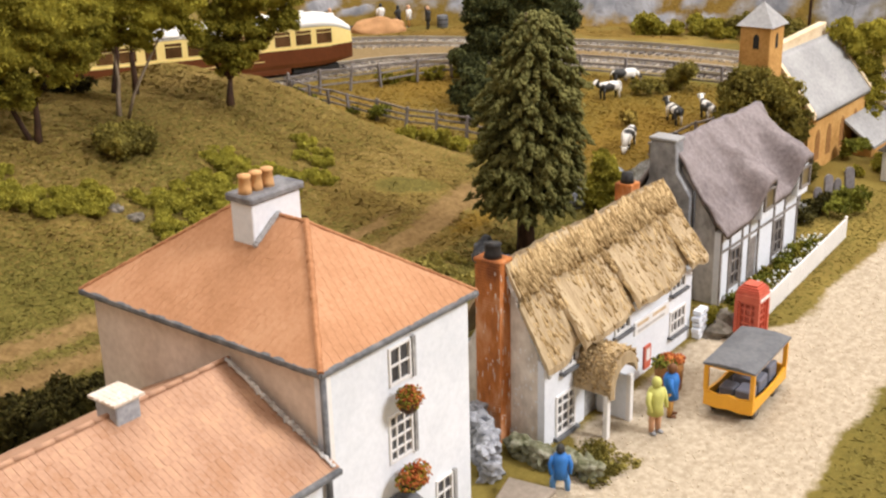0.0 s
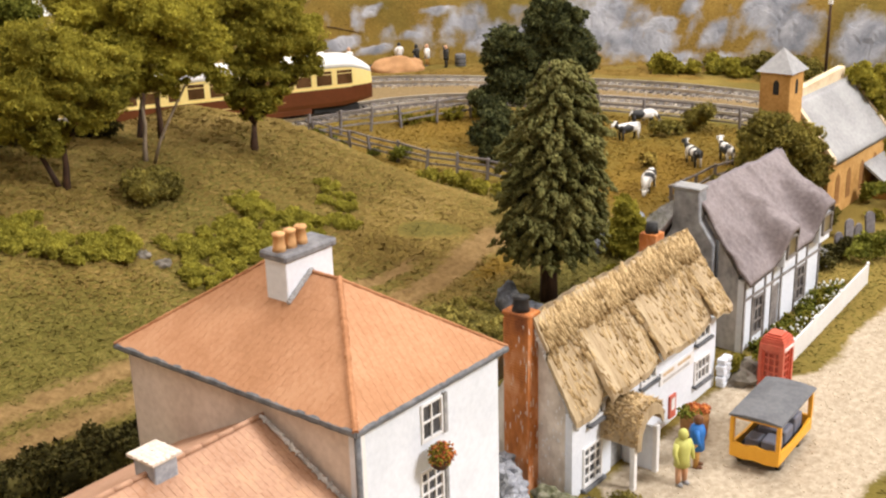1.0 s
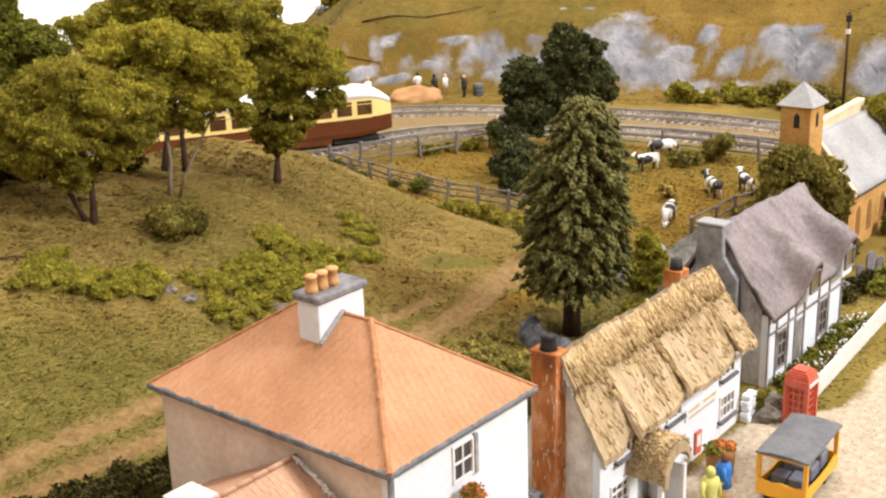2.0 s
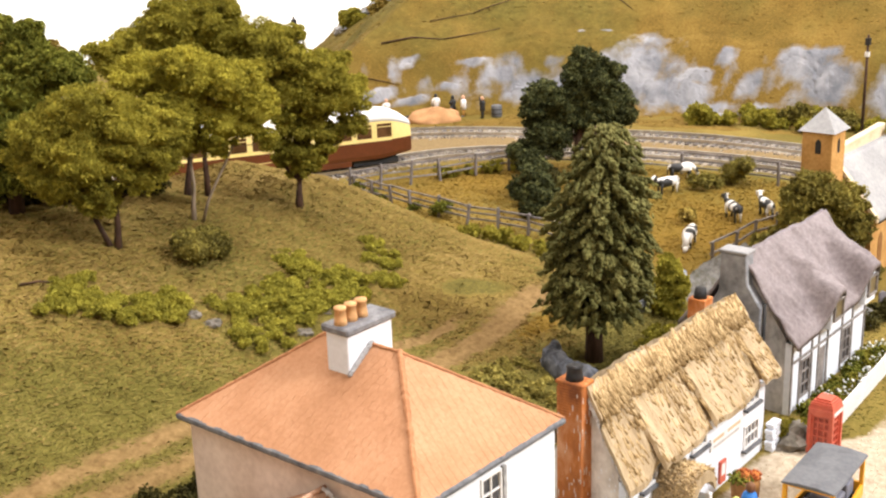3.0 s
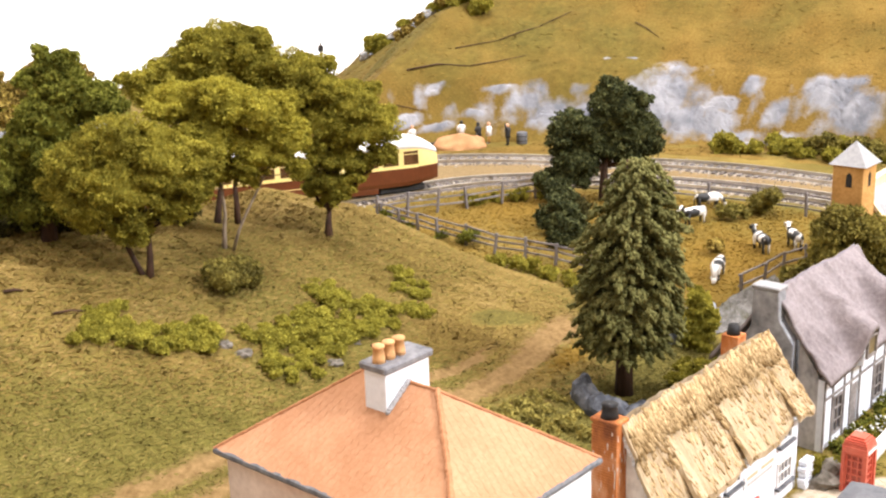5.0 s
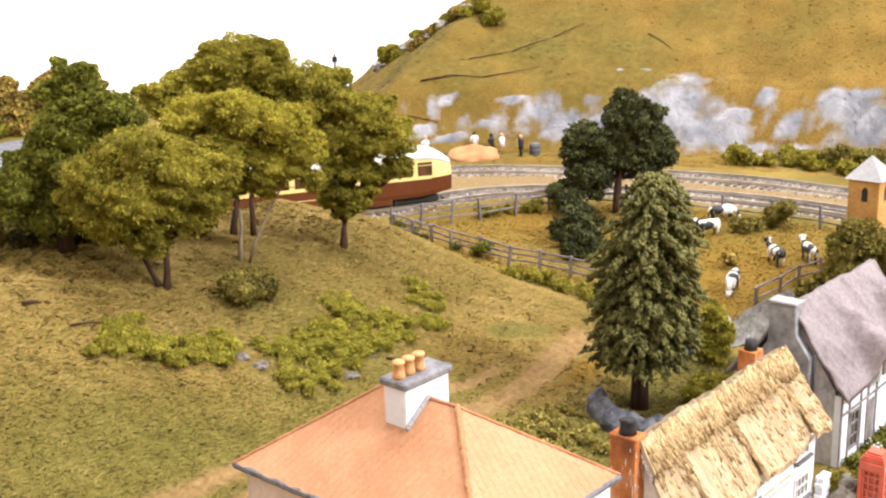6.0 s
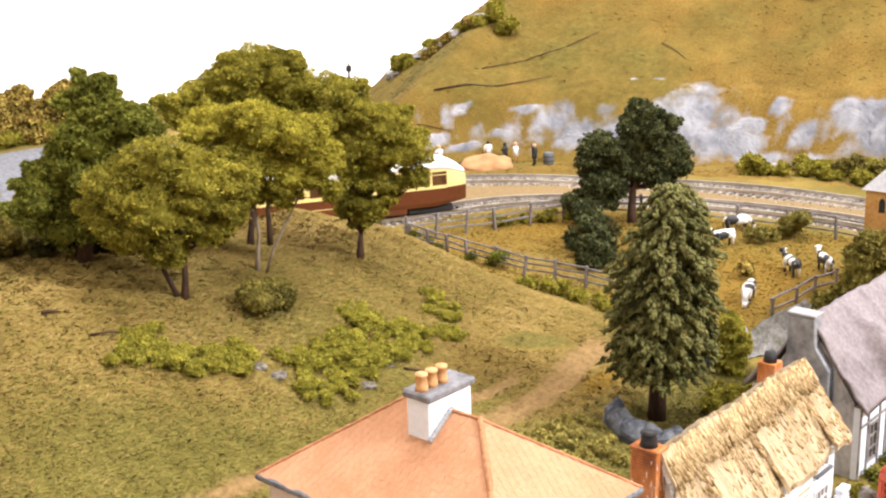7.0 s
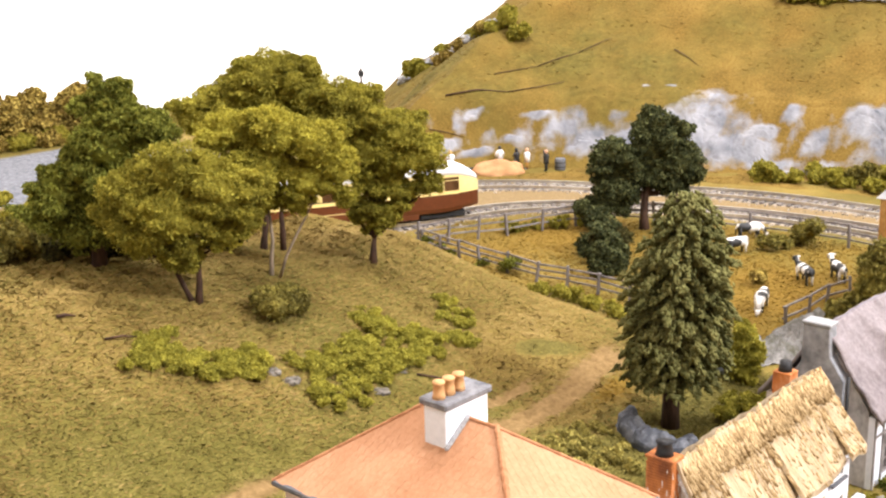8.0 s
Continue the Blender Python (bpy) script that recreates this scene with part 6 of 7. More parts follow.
for base, spots, hue, text in (((41.5, 6.2), [(0.2, 0, 6.0, 1.3), (-1.2, 0, 5.6, 0.8), (1.8, 0, 5.4, 1.3), (2.6, 0, 3.9, 1.0), (0.6, 0, 4.5, 1.1), (-0.5, 0, 6.7, 0.8), (-0.9, 0, 4.6, 0.9), (0.3, 0, 3.0, 1.4), (0.8, 0, 1.4, 1.4)], "ivy", "large dark olive bush hiding the foot of the tower"),
                             ((53.5, 6.5), [(0.9, 0, 7.0, 0.7), (1.9, 0, 5.9, 0.9), (2.7, 0, 4.6, 0.9), (3.3, 0, 6.4, 1.1), (2.8, 0, 3.0, 1.3), (2.6, 0, 1.4, 1.4)], "leaf_olive", "tall olive green bush behind the church roof")):
    mass = thing("tall_bush", base[0], base[1], gz(*base) if base[0] > 50 else 2.2, -48, text, "bush", "bushes round the church")
    leafage("foliage", spots, 60, 0.9, 0.1, M[hue], mass)
    bm = nm()
    tube(bm, [(0.5, 0, -0.3), (0.6, 0, 2.5), (0.8, 0, 4.5)], [0.3, 0.22, 0.1], 8)
    part("stem", bm, M["bark"], mass, "", True)
bush(43.3, 4.4, 1.5, 1.5, 4.0, "ivy", 0.17, "large olive bush against the church", "bushes round the church")
bush(42.6, 8.6, 2.0, 2.2, 4.2, "ivy", 0.17, "large olive bush against the church", "bushes round the church")
bush(40.8, 6.6, 1.7, 1.5, 3.3, "ivy", 0.16, "large olive bush against the church", "bushes round the church")
bush(56.5, 9.5, 2.6, 2.2, 5.0, "leaf_olive", 0.18, "large olive bush against the church", "bushes round the church")
bush(50.0, 3.2, 1.2, 0.8, 3.0, "leaf_green", 0.16, "climbing green bush on the church wall", "bushes round the church")
for k, (x, y, h, w) in enumerate(((40.2, 2.6, 1.1, 0.55), (40.9, 1.6, 1.2, 0.5), (42.2, 1.1, 1.5, 0.45), (43.3, 1.9, 1.2, 0.55), (45.0, 1.3, 1.3, 0.6), (38.6, 2.9, 1.0, 0.5))):
    bm = nm()
    prism(bm, [(-w / 2, 0, -0.2), (w / 2, 0, -0.2), (w / 2, 0, h * 0.8), (w * 0.3, 0, h * 0.95), (0, 0, h), (-w * 0.3, 0, h * 0.95), (-w / 2, 0, h * 0.8)], (0, 0.16, 0))
    g = part("gravestone", bm, M["stone_mauve"], None, "", bevel=0.02)
    g.matrix_world = pose(x * CM, y * CM, gz(x, y) * CM, random.Random(k).uniform(-6, 6), random.Random(k + 9).uniform(-7, 7), -35)
    tagged(g, "leaning grey gravestone in the churchyard grass", "gravestone", "gravestones in the churchyard")

# white house side at the end of the road
bm = nm()
box(bm, 47.4, -3.2, 1.5, 52.0, 0.4, 4.2)
end_house = tagged(part("white_house", bm, M["white"]), "white rendered house at the end of the road", "house")
bm = nm()
prism(bm, [(47.1, -3.5, 4.2), (47.1, 0.7, 4.2), (47.1, -1.4, 6.0)], (5.2, 0, 0))
part("roof", bm, M["cap"], end_house, "dark grey roof")

# ---- railway ----
CANT = math.radians(7)  # the outer rail lies a little higher


def on_line(line, a, off=0.0, z=0.0):
    """A place on a line of rails at the bearing a (degrees), off to the outside and z above the sleepers, with the line's heading."""
    def at(q):
        r = np.interp(q, SWEEP, line)
        return Vector((LINE_X + r * math.cos(math.radians(q)), LINE_Y + r * math.sin(math.radians(q)), RAIL_Z))
    along = (at(a + 0.3) - at(a - 0.3)).normalized()
    out = Vector((along.y, -along.x, 0))
    lean = out * math.cos(CANT) + Vector((0, 0, math.sin(CANT)))
    return at(a) + lean * off + Vector((0, 0, z)), along


def tie_mesh():
    bm = nm()
    box(bm, -1.5, -0.17, -0.1, 1.5, 0.17, 0.08)
    bmesh.ops.recalc_face_normals(bm, faces=bm.faces)
    for v in bm.verts:
        v.co *= CM
    me = bpy.data.meshes.new("sleeper")
    bm.to_mesh(me)
    bm.free()
    me.materials.append(M["sleeper"])
    return me


TIE = tie_mesh()
RAIL_Z = 3.18
for line, a0, a1 in ((NEAR_LINE, -40.0, 112.0), (FAR_LINE, -40.0, 110.0)):
    track = thing("railway_track", 0, 0, 0, 0, "curved model railway track on pale ballast", "railway track", "railway tracks")
    a = a0
    k = 0
    while a < a1:
        p, along = on_line(line, a)
        ob = new("sleeper", TIE)
        ob.parent = track
        ob.matrix_world = pose(p.x * CM, p.y * CM, p.z * CM, 0, -math.degrees(CANT), math.degrees(math.atan2(along.y, along.x)) - 90 + random.Random(k).uniform(-1.5, 1.5))
        a += math.degrees(0.82 / np.interp(a, SWEEP, line))
        k += 1
    for dr in (-0.825, 0.825):
        bm = nm()
        steps = 220
        prev = None
        for k in range(steps + 1):
            a = a0 + (a1 - a0) * k / steps
            ring = [bm.verts.new(on_line(line, a, dr + ddr, dz)[0]) for ddr, dz in ((-0.06, 0.06), (0.06, 0.06), (0.06, 0.32), (-0.06, 0.32))]
            if prev:
                for i in range(4):
                    bm.faces.new([prev[i], prev[(i + 1) % 4], ring[(i + 1) % 4], ring[i]])
            prev = ring
        part("rail", bm, M["rail"], track, "bright nickel rail")
    n = 7500
    a = rng.uniform(-20, 105, n)
    d = rng.normal(0, 1.0, n)
    r = np.interp(a, SWEEP, line) + d
    x, y = LINE_X + r * np.cos(np.radians(a)), LINE_Y + r * np.sin(np.radians(a))
    v, f = crumbs(np.stack([x, y, ground(x, y) + 0.02 + 0.16 * np.exp(-(d / 1.3) ** 2) + 0.1 * np.clip(d, -1.5, 1.5) * (np.abs(d) < 1.5)], 1), 0.1)
    tagged(soup("ballast", v, f, M["ballast"], track, "loose grey and buff ballast"), kind="stuff")

# ---- railcar ----
CAR_END, CAR_TAIL = on_line(NEAR_LINE, 50.0)[0], on_line(NEAR_LINE, 88.0)[0]
car_way = (CAR_TAIL - CAR_END).normalized()
cpos = CAR_END + car_way * 12.2 + Vector((0, 0, 0.32)) - Vector((car_way.y, -car_way.x, 0)) * 0.3
car = thing("railcar", cpos.x, cpos.y, cpos.z, math.degrees(math.atan2(car_way.y, car_way.x)), "cream and chocolate railcar with white roof on the track", "railcar")
CL, CW = 24.4, 1.62


def car_section(s):
    """Half width and roof drop at the station s along the car; the ends are raked."""
    e = max(0.0, (abs(s) - (CL / 2 - 3.0)) / 3.0)
    return CW * (1 - 0.42 * e ** 2.2), e


def loft(profile, mat, name, label):
    bm = nm()
    rings = []
    N = 44
    for k in range(N + 1):
        s = -CL / 2 + CL * k / N
        w, e = car_section(s)
        rings.append([bm.verts.new((s, yy * w, zz)) for yy, zz in profile(e)])
    m = len(rings[0])
    for r, q in zip(rings, rings[1:]):
        for i in range(m):
            bm.faces.new([r[i], r[(i + 1) % m], q[(i + 1) % m], q[i]])
    bm.faces.new(rings[0][::-1])
    bm.faces.new(rings[-1])
    return part(name, bm, mat, car, label, True)


def flat_shade(ob):
    ob.data.polygons.foreach_set("use_smooth", [False] * len(ob.data.polygons))


flat_shade(loft(lambda e: [(-0.93, 0.55 + 0.3 * e), (0.93, 0.55 + 0.3 * e), (1.0, 0.9 + 0.2 * e), (1.0, 2.1), (-1.0, 2.1), (-1.0, 0.9 + 0.2 * e)], M["brown"], "lower_body", "chocolate brown lower body"))
flat_shade(loft(lambda e: [(-1.0, 2.1), (1.0, 2.1), (0.97 - 0.12 * e, 3.72 - 0.75 * e * e), (-0.97 + 0.12 * e, 3.72 - 0.75 * e * e)], M["cream"], "upper_body", "cream upper body"))
loft(lambda e: [(-0.985 + 0.12 * e, 3.72 - 0.75 * e * e), (0.985 - 0.12 * e, 3.72 - 0.75 * e * e), (0.86 - 0.15 * e, 4.2 - 0.95 * e * e), (0.5 - 0.1 * e, 4.58 - 1.2 * e * e), (0.0, 4.7 - 1.3 * e * e), (-0.5 + 0.1 * e, 4.58 - 1.2 * e * e), (-0.86 + 0.15 * e, 4.2 - 0.95 * e * e)], M["white_roof"], "roof", "white curved roof")
pane_mat = surface("railcar_glass_mat", (0.06, 0.03, 0.012), (0.14, 0.07, 0.03), fine=1, coarse=0.4, bump=0, rough=0.15, spec=0.5)
for side in (-1, 1):
    for k in range(12):
        s = -CL / 2 + 2.6 + 1.75 * k
        w = 1.28 if k not in (3, 8) else 0.85
        bm = nm()
        yy = side * CW * 1.0
        prism(bm, [(s - w / 2, yy, 2.36), (s + w / 2, yy, 2.36), (s + w / 2, yy * 0.975, 3.48), (s - w / 2, yy * 0.975, 3.48)], (0, 0.015 * side, 0))
        part("window", bm, pane_mat, car, "dark brown window")
        bm = nm()
        box(bm, s - w / 2, yy - 0.02 if side > 0 else yy - 0.03, 3.2, s + w / 2, yy + 0.03 if side > 0 else yy + 0.02, 3.25)
        part("window_bar", bm, M["cream"], car)
    bm = nm()
    box(bm, -4.5, side * CW - 0.02, 1.28, 2.5, side * CW + 0.02, 1.34)
    part("lining", bm, M["cream"], car, "thin cream lining")
    bm = nm()
    box(bm, -CL / 2 + 2.0, side * CW - 0.03, 2.06, CL / 2 - 2.0, side * CW + 0.03, 2.16)
    part("waist_band", bm, M["cream"], car)
for k in range(6):
    s = -CL / 2 + 4 + 3.3 * k
    bm = nm()
    box(bm, s - 0.25, -0.18, 4.66, s + 0.25, 0.18, 4.82)
    part("roof_vent", bm, M["white_roof"], car)
for s0 in (-8.9, 8.9):
    bm = nm()
    box(bm, s0 - 2.0, -1.2, -0.02, s0 + 2.0, 1.2, 0.55)
    bogie = part("bogie", bm, M["black"], car, "black bogie", bevel=0.08)
    for ds in (-1.35, 1.35):
        for side in (-1, 1):
            bm = nm()
            tube(bm, [(s0 + ds, side * 0.95, 0.55), (s0 + ds, side * 0.72, 0.55)], [0.55, 0.55], 18)
            part("wheel", bm, M["black"], bogie, "", True)
bm = nm()
box(bm, -6.7, -1.52, 0.08, 6.7, 1.52, 0.6)
part("skirt", bm, M["brown"], car, "chocolate brown skirt between the bogies", bevel=0.08)

# ---- fences of the field ----
def post_and_rail(points, spacing, height, rails, label, group="field fences", sag=0.06, seed=2):
    fence = thing("field_fence", 0, 0, 0, 0, label, "fence", group)
    r = random.Random(seed)
    tops = []
    for (ax, ay), (bx, by) in zip(points, points[1:]):
        n = max(1, round(math.hypot(bx - ax, by - ay) / spacing))
        for k in range(n + ((bx, by) == points[-1])):
            t = k / n
            tops.append((ax + (bx - ax) * t + r.uniform(-0.1, 0.1), ay + (by - ay) * t + r.uniform(-0.1, 0.1)))
    for x, y in tops:
        bm = nm()
        box(bm, -0.1, -0.09, -0.4, 0.1, 0.09, height * r.uniform(0.95, 1.08))
        o = part("post", bm, M["wood_grey"], fence, "", bevel=0.02)
        o.matrix_world = pose(x * CM, y * CM, gz(x, y) * CM, r.uniform(-5, 5), r.uniform(-5, 5), r.uniform(0, 90))
    for (ax, ay), (bx, by) in zip(tops, tops[1:]):
        for k in range(rails):
            h = height * (0.32 + 0.58 * k / max(1, rails - 1))
            a, b = Vector((ax, ay, gz(ax, ay) + h + r.uniform(-sag, sag))), Vector((bx, by, gz(bx, by) + h + r.uniform(-sag, sag)))
            d = (b - a).normalized()
            side = Vector((-d.y, d.x, 0)) * 0.05
            bm = nm()
            a, b = a - d * 0.15 + side * 2.4, b + d * 0.15 + side * 2.4
            prism(bm, [a - side - Vector((0, 0, 0.06)), a + side - Vector((0, 0, 0.06)), a + side + Vector((0, 0, 0.06)), a - side + Vector((0, 0, 0.06))], b - a)
            part("rail", bm, M["wood_grey"], fence)


post_and_rail([(42.1, 43.2), (40.8, 36.3), (40.8, 33.6), (40.5, 30.8), (40.8, 28.3), (40.6, 25.5), (40.3, 20.5), (40.0, 17.5)], 2.7, 1.5, 3, "weathered grey post and rail fence down the field edge", seed=2)
arc = [(42.0, 43.6), (44.3, 42.4), (46.4, 41.1), (48.8, 40.0), (51.8, 38.9), (54.5, 37.6)] + [(LINE_X + 32.0 * math.cos(a), LINE_Y + 32.0 * math.sin(a)) for a in (math.radians(31 - 7 * k) for k in range(9))]
post_and_rail(arc, 3.0, 1.9, 3, "weathered grey post and rail fence beside the railway", seed=5)
post_and_rail([(43.3, 13.3), (45.8, 13.0), (48.6, 13.0), (51.0, 12.4)], 2.4, 1.2, 2, "low wooden fence behind the cottages", seed=7)

# ---- model cows ----
cow_mat = bpy.data.materials.new("cow_paint_mat")
cow_mat.use_nodes = True
cn, cl = cow_mat.node_tree.nodes, cow_mat.node_tree.links
ct = cn.new("ShaderNodeTexCoord")
co = cn.new("ShaderNodeTexNoise")
co.inputs["Scale"].default_value, co.inputs["Detail"].default_value = 110, 1
cr = cn.new("ShaderNodeValToRGB")
cr.color_ramp.elements[0].position, cr.color_ramp.elements[1].position = 0.5, 0.53
cr.color_ramp.elements[0].color, cr.color_ramp.elements[1].color = (0.02, 0.02, 0.02, 1), (0.74, 0.72, 0.68, 1)
oi = cn.new("ShaderNodeObjectInfo")
va = cn.new("ShaderNodeVectorMath")
va.operation = "ADD"
cl.new(ct.outputs["Object"], va.inputs[0])
cl.new(oi.outputs["Random"], va.inputs[1])
cl.new(va.outputs[0], co.inputs["Vector"])
cx_node = cn.new("ShaderNodeSeparateXYZ")
cl.new(ct.outputs["Object"], cx_node.inputs[0])
cm_node = cn.new("ShaderNodeMath")
cm_node.operation = "MULTIPLY_ADD"
cl.new(cx_node.outputs[0], cm_node.inputs[0])
cm_node.inputs[1].default_value = 1.2
cl.new(co.outputs[0], cm_node.inputs[2])
cl.new(cm_node.outputs[0], cr.inputs[0])
cl.new(cr.outputs[0], cn["Principled BSDF"].inputs["Base Color"])
cn["Principled BSDF"].inputs["Roughness"].default_value = 0.6


def cow(x, y, turn, grazing, lying=False, scale=0.76):
    bm = nm()
    up = 0.55 if lying else 1.2
    tube(bm, [(-1.35, 0, up), (-1.2, 0, up + 0.05), (-0.5, 0, up), (0.4, 0, up - 0.02), (0.95, 0, up + 0.08), (1.15, 0, up + 0.12)], [0.2, 0.42, 0.5, 0.52, 0.44, 0.25], 12)
    if not lying:
        for lx in (-1.05, 0.85):
            for ly in (-0.26, 0.26):
                tube(bm, [(lx, ly, up), (lx + 0.05, ly, 0.6), (lx, ly, 0.0)], [0.2, 0.12, 0.1], 7)
    head = Vector((1.9, 0.1, 0.35)) if grazing else Vector((1.75, 0.1, up + 0.65))
    tube(bm, [(0.95, 0, up + 0.15), tuple(Vector((1.35, 0.05, up + 0.1)).lerp(head, 0.35)), tuple(head)], [0.34, 0.24, 0.2], 9)
    d = Vector((0.55, 0.05, -0.25)) if not grazing else Vector((0.3, 0.0, -0.3))
    tube(bm, [tuple(head - d * 0.3), tuple(head + d * 0.3), tuple(head + d)], [0.22, 0.22, 0.13], 9)
    for s in (-1, 1):
        ball(bm, tuple(head + Vector((-0.08, 0.26 * s, 0.14))), (0.07, 0.16, 0.08), 1)
    tube(bm, [(-1.35, 0, up + 0.25), (-1.5, 0, up - 0.1), (-1.48, 0, up - 0.7 if not lying else 0.1)], [0.06, 0.05, 0.07], 6)
    for v in bm.verts:
        v.co *= scale
    c = part("toy_cow", bm, cow_mat, None, "", True)
    c.matrix_world = pose(x * CM, y * CM, gz(x, y) * CM, 0, 0, turn)
    return tagged(c, "small black and white model cow standing in the field", "toy cow", "model cows in the field")


cow(44.8, 15.7, 196, True)
cow(51.6, 16.0, 50, False)
cow(53.4, 14.4, 44, False)
cow(59.9, 24.6, -40, True)
cow(55.2, 23.2, 160, False)

# ---- hedges, scrub and small bushes ----
def scrub(points, radius, height, mat, label, group, jitter=0.4, seed=1, step_=1.2, size=0.11):
    """A straggling row of small bushes along a line of points; each is a thing."""
    r = random.Random(seed)
    for (ax, ay), (bx, by) in zip(points, points[1:]):
        n = max(1, int(math.hypot(bx - ax, by - ay) / step_))
        for k in range(n):
            t = (k + r.uniform(0, 0.6)) / n
            s = r.uniform(0.65, 1.25)
            bush(ax + (bx - ax) * t + r.uniform(-jitter, jitter), ay + (by - ay) * t + r.uniform(-jitter, jitter), radius * s, radius * s * r.uniform(0.7, 1.1), height * s * r.uniform(0.7, 1.2), mat, size=size, label=label, group=group)


scrub([(38.2, 29.0), (37.2, 24.0), (37.5, 21.0)], 0.9, 1.3, "leaf_olive", "low green bush under the field fence", "bushes along the field fence", seed=3)
scrub([(41.2, 36.5), (40.6, 33.0)], 0.8, 1.3, "leaf_green", "low green bush under the field fence", "bushes along the field fence", seed=4)
scrub([(42.3, 43.0), (41.0, 38.5)], 0.6, 0.8, "leaf_green", "low green bush under the field fence", "bushes along the field fence", seed=5)
scrub([(49.0, 41.0), (52.5, 39.0), (56.5, 36.0)], 0.9, 1.2, "leaf_olive", "low olive bush beside the railway fence", "bushes along the railway fence", seed=6)
scrub([(57.3, 22.4), (60.0, 20.6), (61.5, 19.2)], 1.55, 2.3, "ivy", "rounded olive green bush in the field", "bushes in the field", seed=7)
scrub([(49.4, 18.4), (50.4, 17.2)], 0.9, 1.2, "autumn", "sparse brown bush in the field", "bushes in the field", seed=8)
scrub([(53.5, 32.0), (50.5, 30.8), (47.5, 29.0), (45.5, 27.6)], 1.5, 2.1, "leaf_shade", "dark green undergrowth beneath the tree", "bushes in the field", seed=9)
for bx_, by_, k in ((46.6, 29.2, 1.0), (48.8, 31.0, 1.15), (44.4, 27.4, 0.8)):
    low = thing("bush", bx_, by_, gz(bx_, by_), -48, "dark bluish green foam bush in the field", "bush", "bushes in the field")
    leafage("foliage", [(0, 0, 0.7 * k, 1.0 * k), (0.9 * k, 0, 0.9 * k, 0.8 * k), (-0.8 * k, 0, 0.8 * k, 0.8 * k), (0.3, 0, 1.9 * k, 0.85 * k), (-0.4, 0, 2.6 * k, 0.6 * k)], 75, 0.85, 0.1, M["leaf_dark"], low)
for bx_, by_ in ((33.6, 10.9), (34.5, 11.5)):
    upright = thing("bush", bx_, by_, gz(bx_, by_), -48, "upright olive green bush beside the conifer", "bush", "bushes behind the cottages")
    leafage("foliage", [(0, 0, 0.6, 0.85), (0.4, 0, 1.5, 0.75), (-0.4, 0, 1.3, 0.7), (0.1, 0, 2.3, 0.6), (-0.2, 0, 2.9, 0.4)], 55, 0.9, 0.1, M["leaf_olive"], upright)
scrub([(28.0, 9.6), (30.8, 8.6), (34.0, 8.0)], 1.0, 1.0, "leaf_olive", "low olive bush behind the cottages", "bushes behind the cottages", seed=12)
scrub([(12.5, 13.6), (17.0, 13.9), (22.0, 13.6)], 1.2, 0.75, "moss", "rough olive hedge bush beside the lane", "hedge beside the lane", seed=13, step_=0.8)
scrub([(12.5, 11.6), (17.0, 12.0), (21.5, 11.6)], 1.2, 0.75, "moss", "rough olive hedge bush beside the lane", "hedge beside the lane", seed=14, step_=0.8)
scrub([(14.5, 9.4), (18.0, 9.8), (21.5, 9.6)], 0.9, 0.9, "moss", "rough olive hedge bush beside the lane", "hedge beside the lane", seed=15, step_=1.2)
r_ = random.Random(16)
for i in range(6):
    for j in range(4):
        mx_, my_ = 19.6 + 1.25 * i + r_.uniform(-0.4, 0.4), 11.7 + 1.2 * j + r_.uniform(-0.4, 0.4)
        if math.hypot(mx_ - 26.3, my_ - 11.0) > 4.0 and moss_shade_at(mx_, my_ + 0.7) > 0.3:
            bush(mx_, my_, 1.15, 1.0, r_.uniform(0.35, 0.55), "moss", label="low mossy olive clump beside the lane", group="moss beside the lane", size=0.09, fine=40)
scrub([(-9.0, 16.2), (-4.0, 16.4), (1.0, 16.2), (6.0, 15.8), (9.5, 15.0)], 1.1, 1.0, "ivy", "olive green hedge bush behind the house", "hedge behind the house", seed=57, step_=1.4, jitter=0.7, size=0.09)
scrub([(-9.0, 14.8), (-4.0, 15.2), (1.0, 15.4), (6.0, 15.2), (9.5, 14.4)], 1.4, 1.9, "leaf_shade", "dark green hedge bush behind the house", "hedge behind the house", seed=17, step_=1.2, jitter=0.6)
scrub([(23.7, 0.3), (25.6, -0.4)], 0.7, 1.0, "leaf_olive", "low green bush between the cottages", "bushes by the cottages", seed=18, step_=0.8)
scrub([(24.9, -1.2), (26.9, -0.6)], 0.6, 0.9, "leaf_green", "low green bush between the cottages", "bushes by the cottages", seed=19, step_=0.7)
scrub([(38.6, -0.6), (40.5, 0.2), (43.5, 0.4)], 0.9, 1.3, "leaf_green", "green bush at the end of the white fence", "bushes by the cottages", seed=20)
scrub([(38.6, 1.0), (39.6, 1.3), (40.6, 1.9)], 1.1, 1.4, "leaf_shade", "dark hedge bush beside the churchyard", "bushes by the cottages", seed=41)
scrub([(36.2, 1.2), (37.2, 3.0)], 0.9, 1.4, "leaf_green", "green bush at the end of the white fence", "bushes by the cottages", seed=21)
scrub([(47.0, 2.0), (50.0, 1.2)], 0.8, 1.0, "leaf_olive", "low olive bush in the churchyard", "bushes round the church", seed=22)
scrub([(79.4, 34.5), (80.4, 29.0), (80.8, 21.0)], 1.4, 2.0, "leaf_olive", "low olive bush below the rocks", "bushes below the rocks", seed=23, step_=1.5, size=0.16)
scrub([(10.9, -0.9), (12.2, -1.4), (12.9, -2.3), (12.3, -3.0), (11.2, -2.6), (11.4, -1.7)], 0.95, 0.22, "moss", "mossy green clump beside the road", "bushes by the cottages", seed=24, step_=0.5, size=0.07)


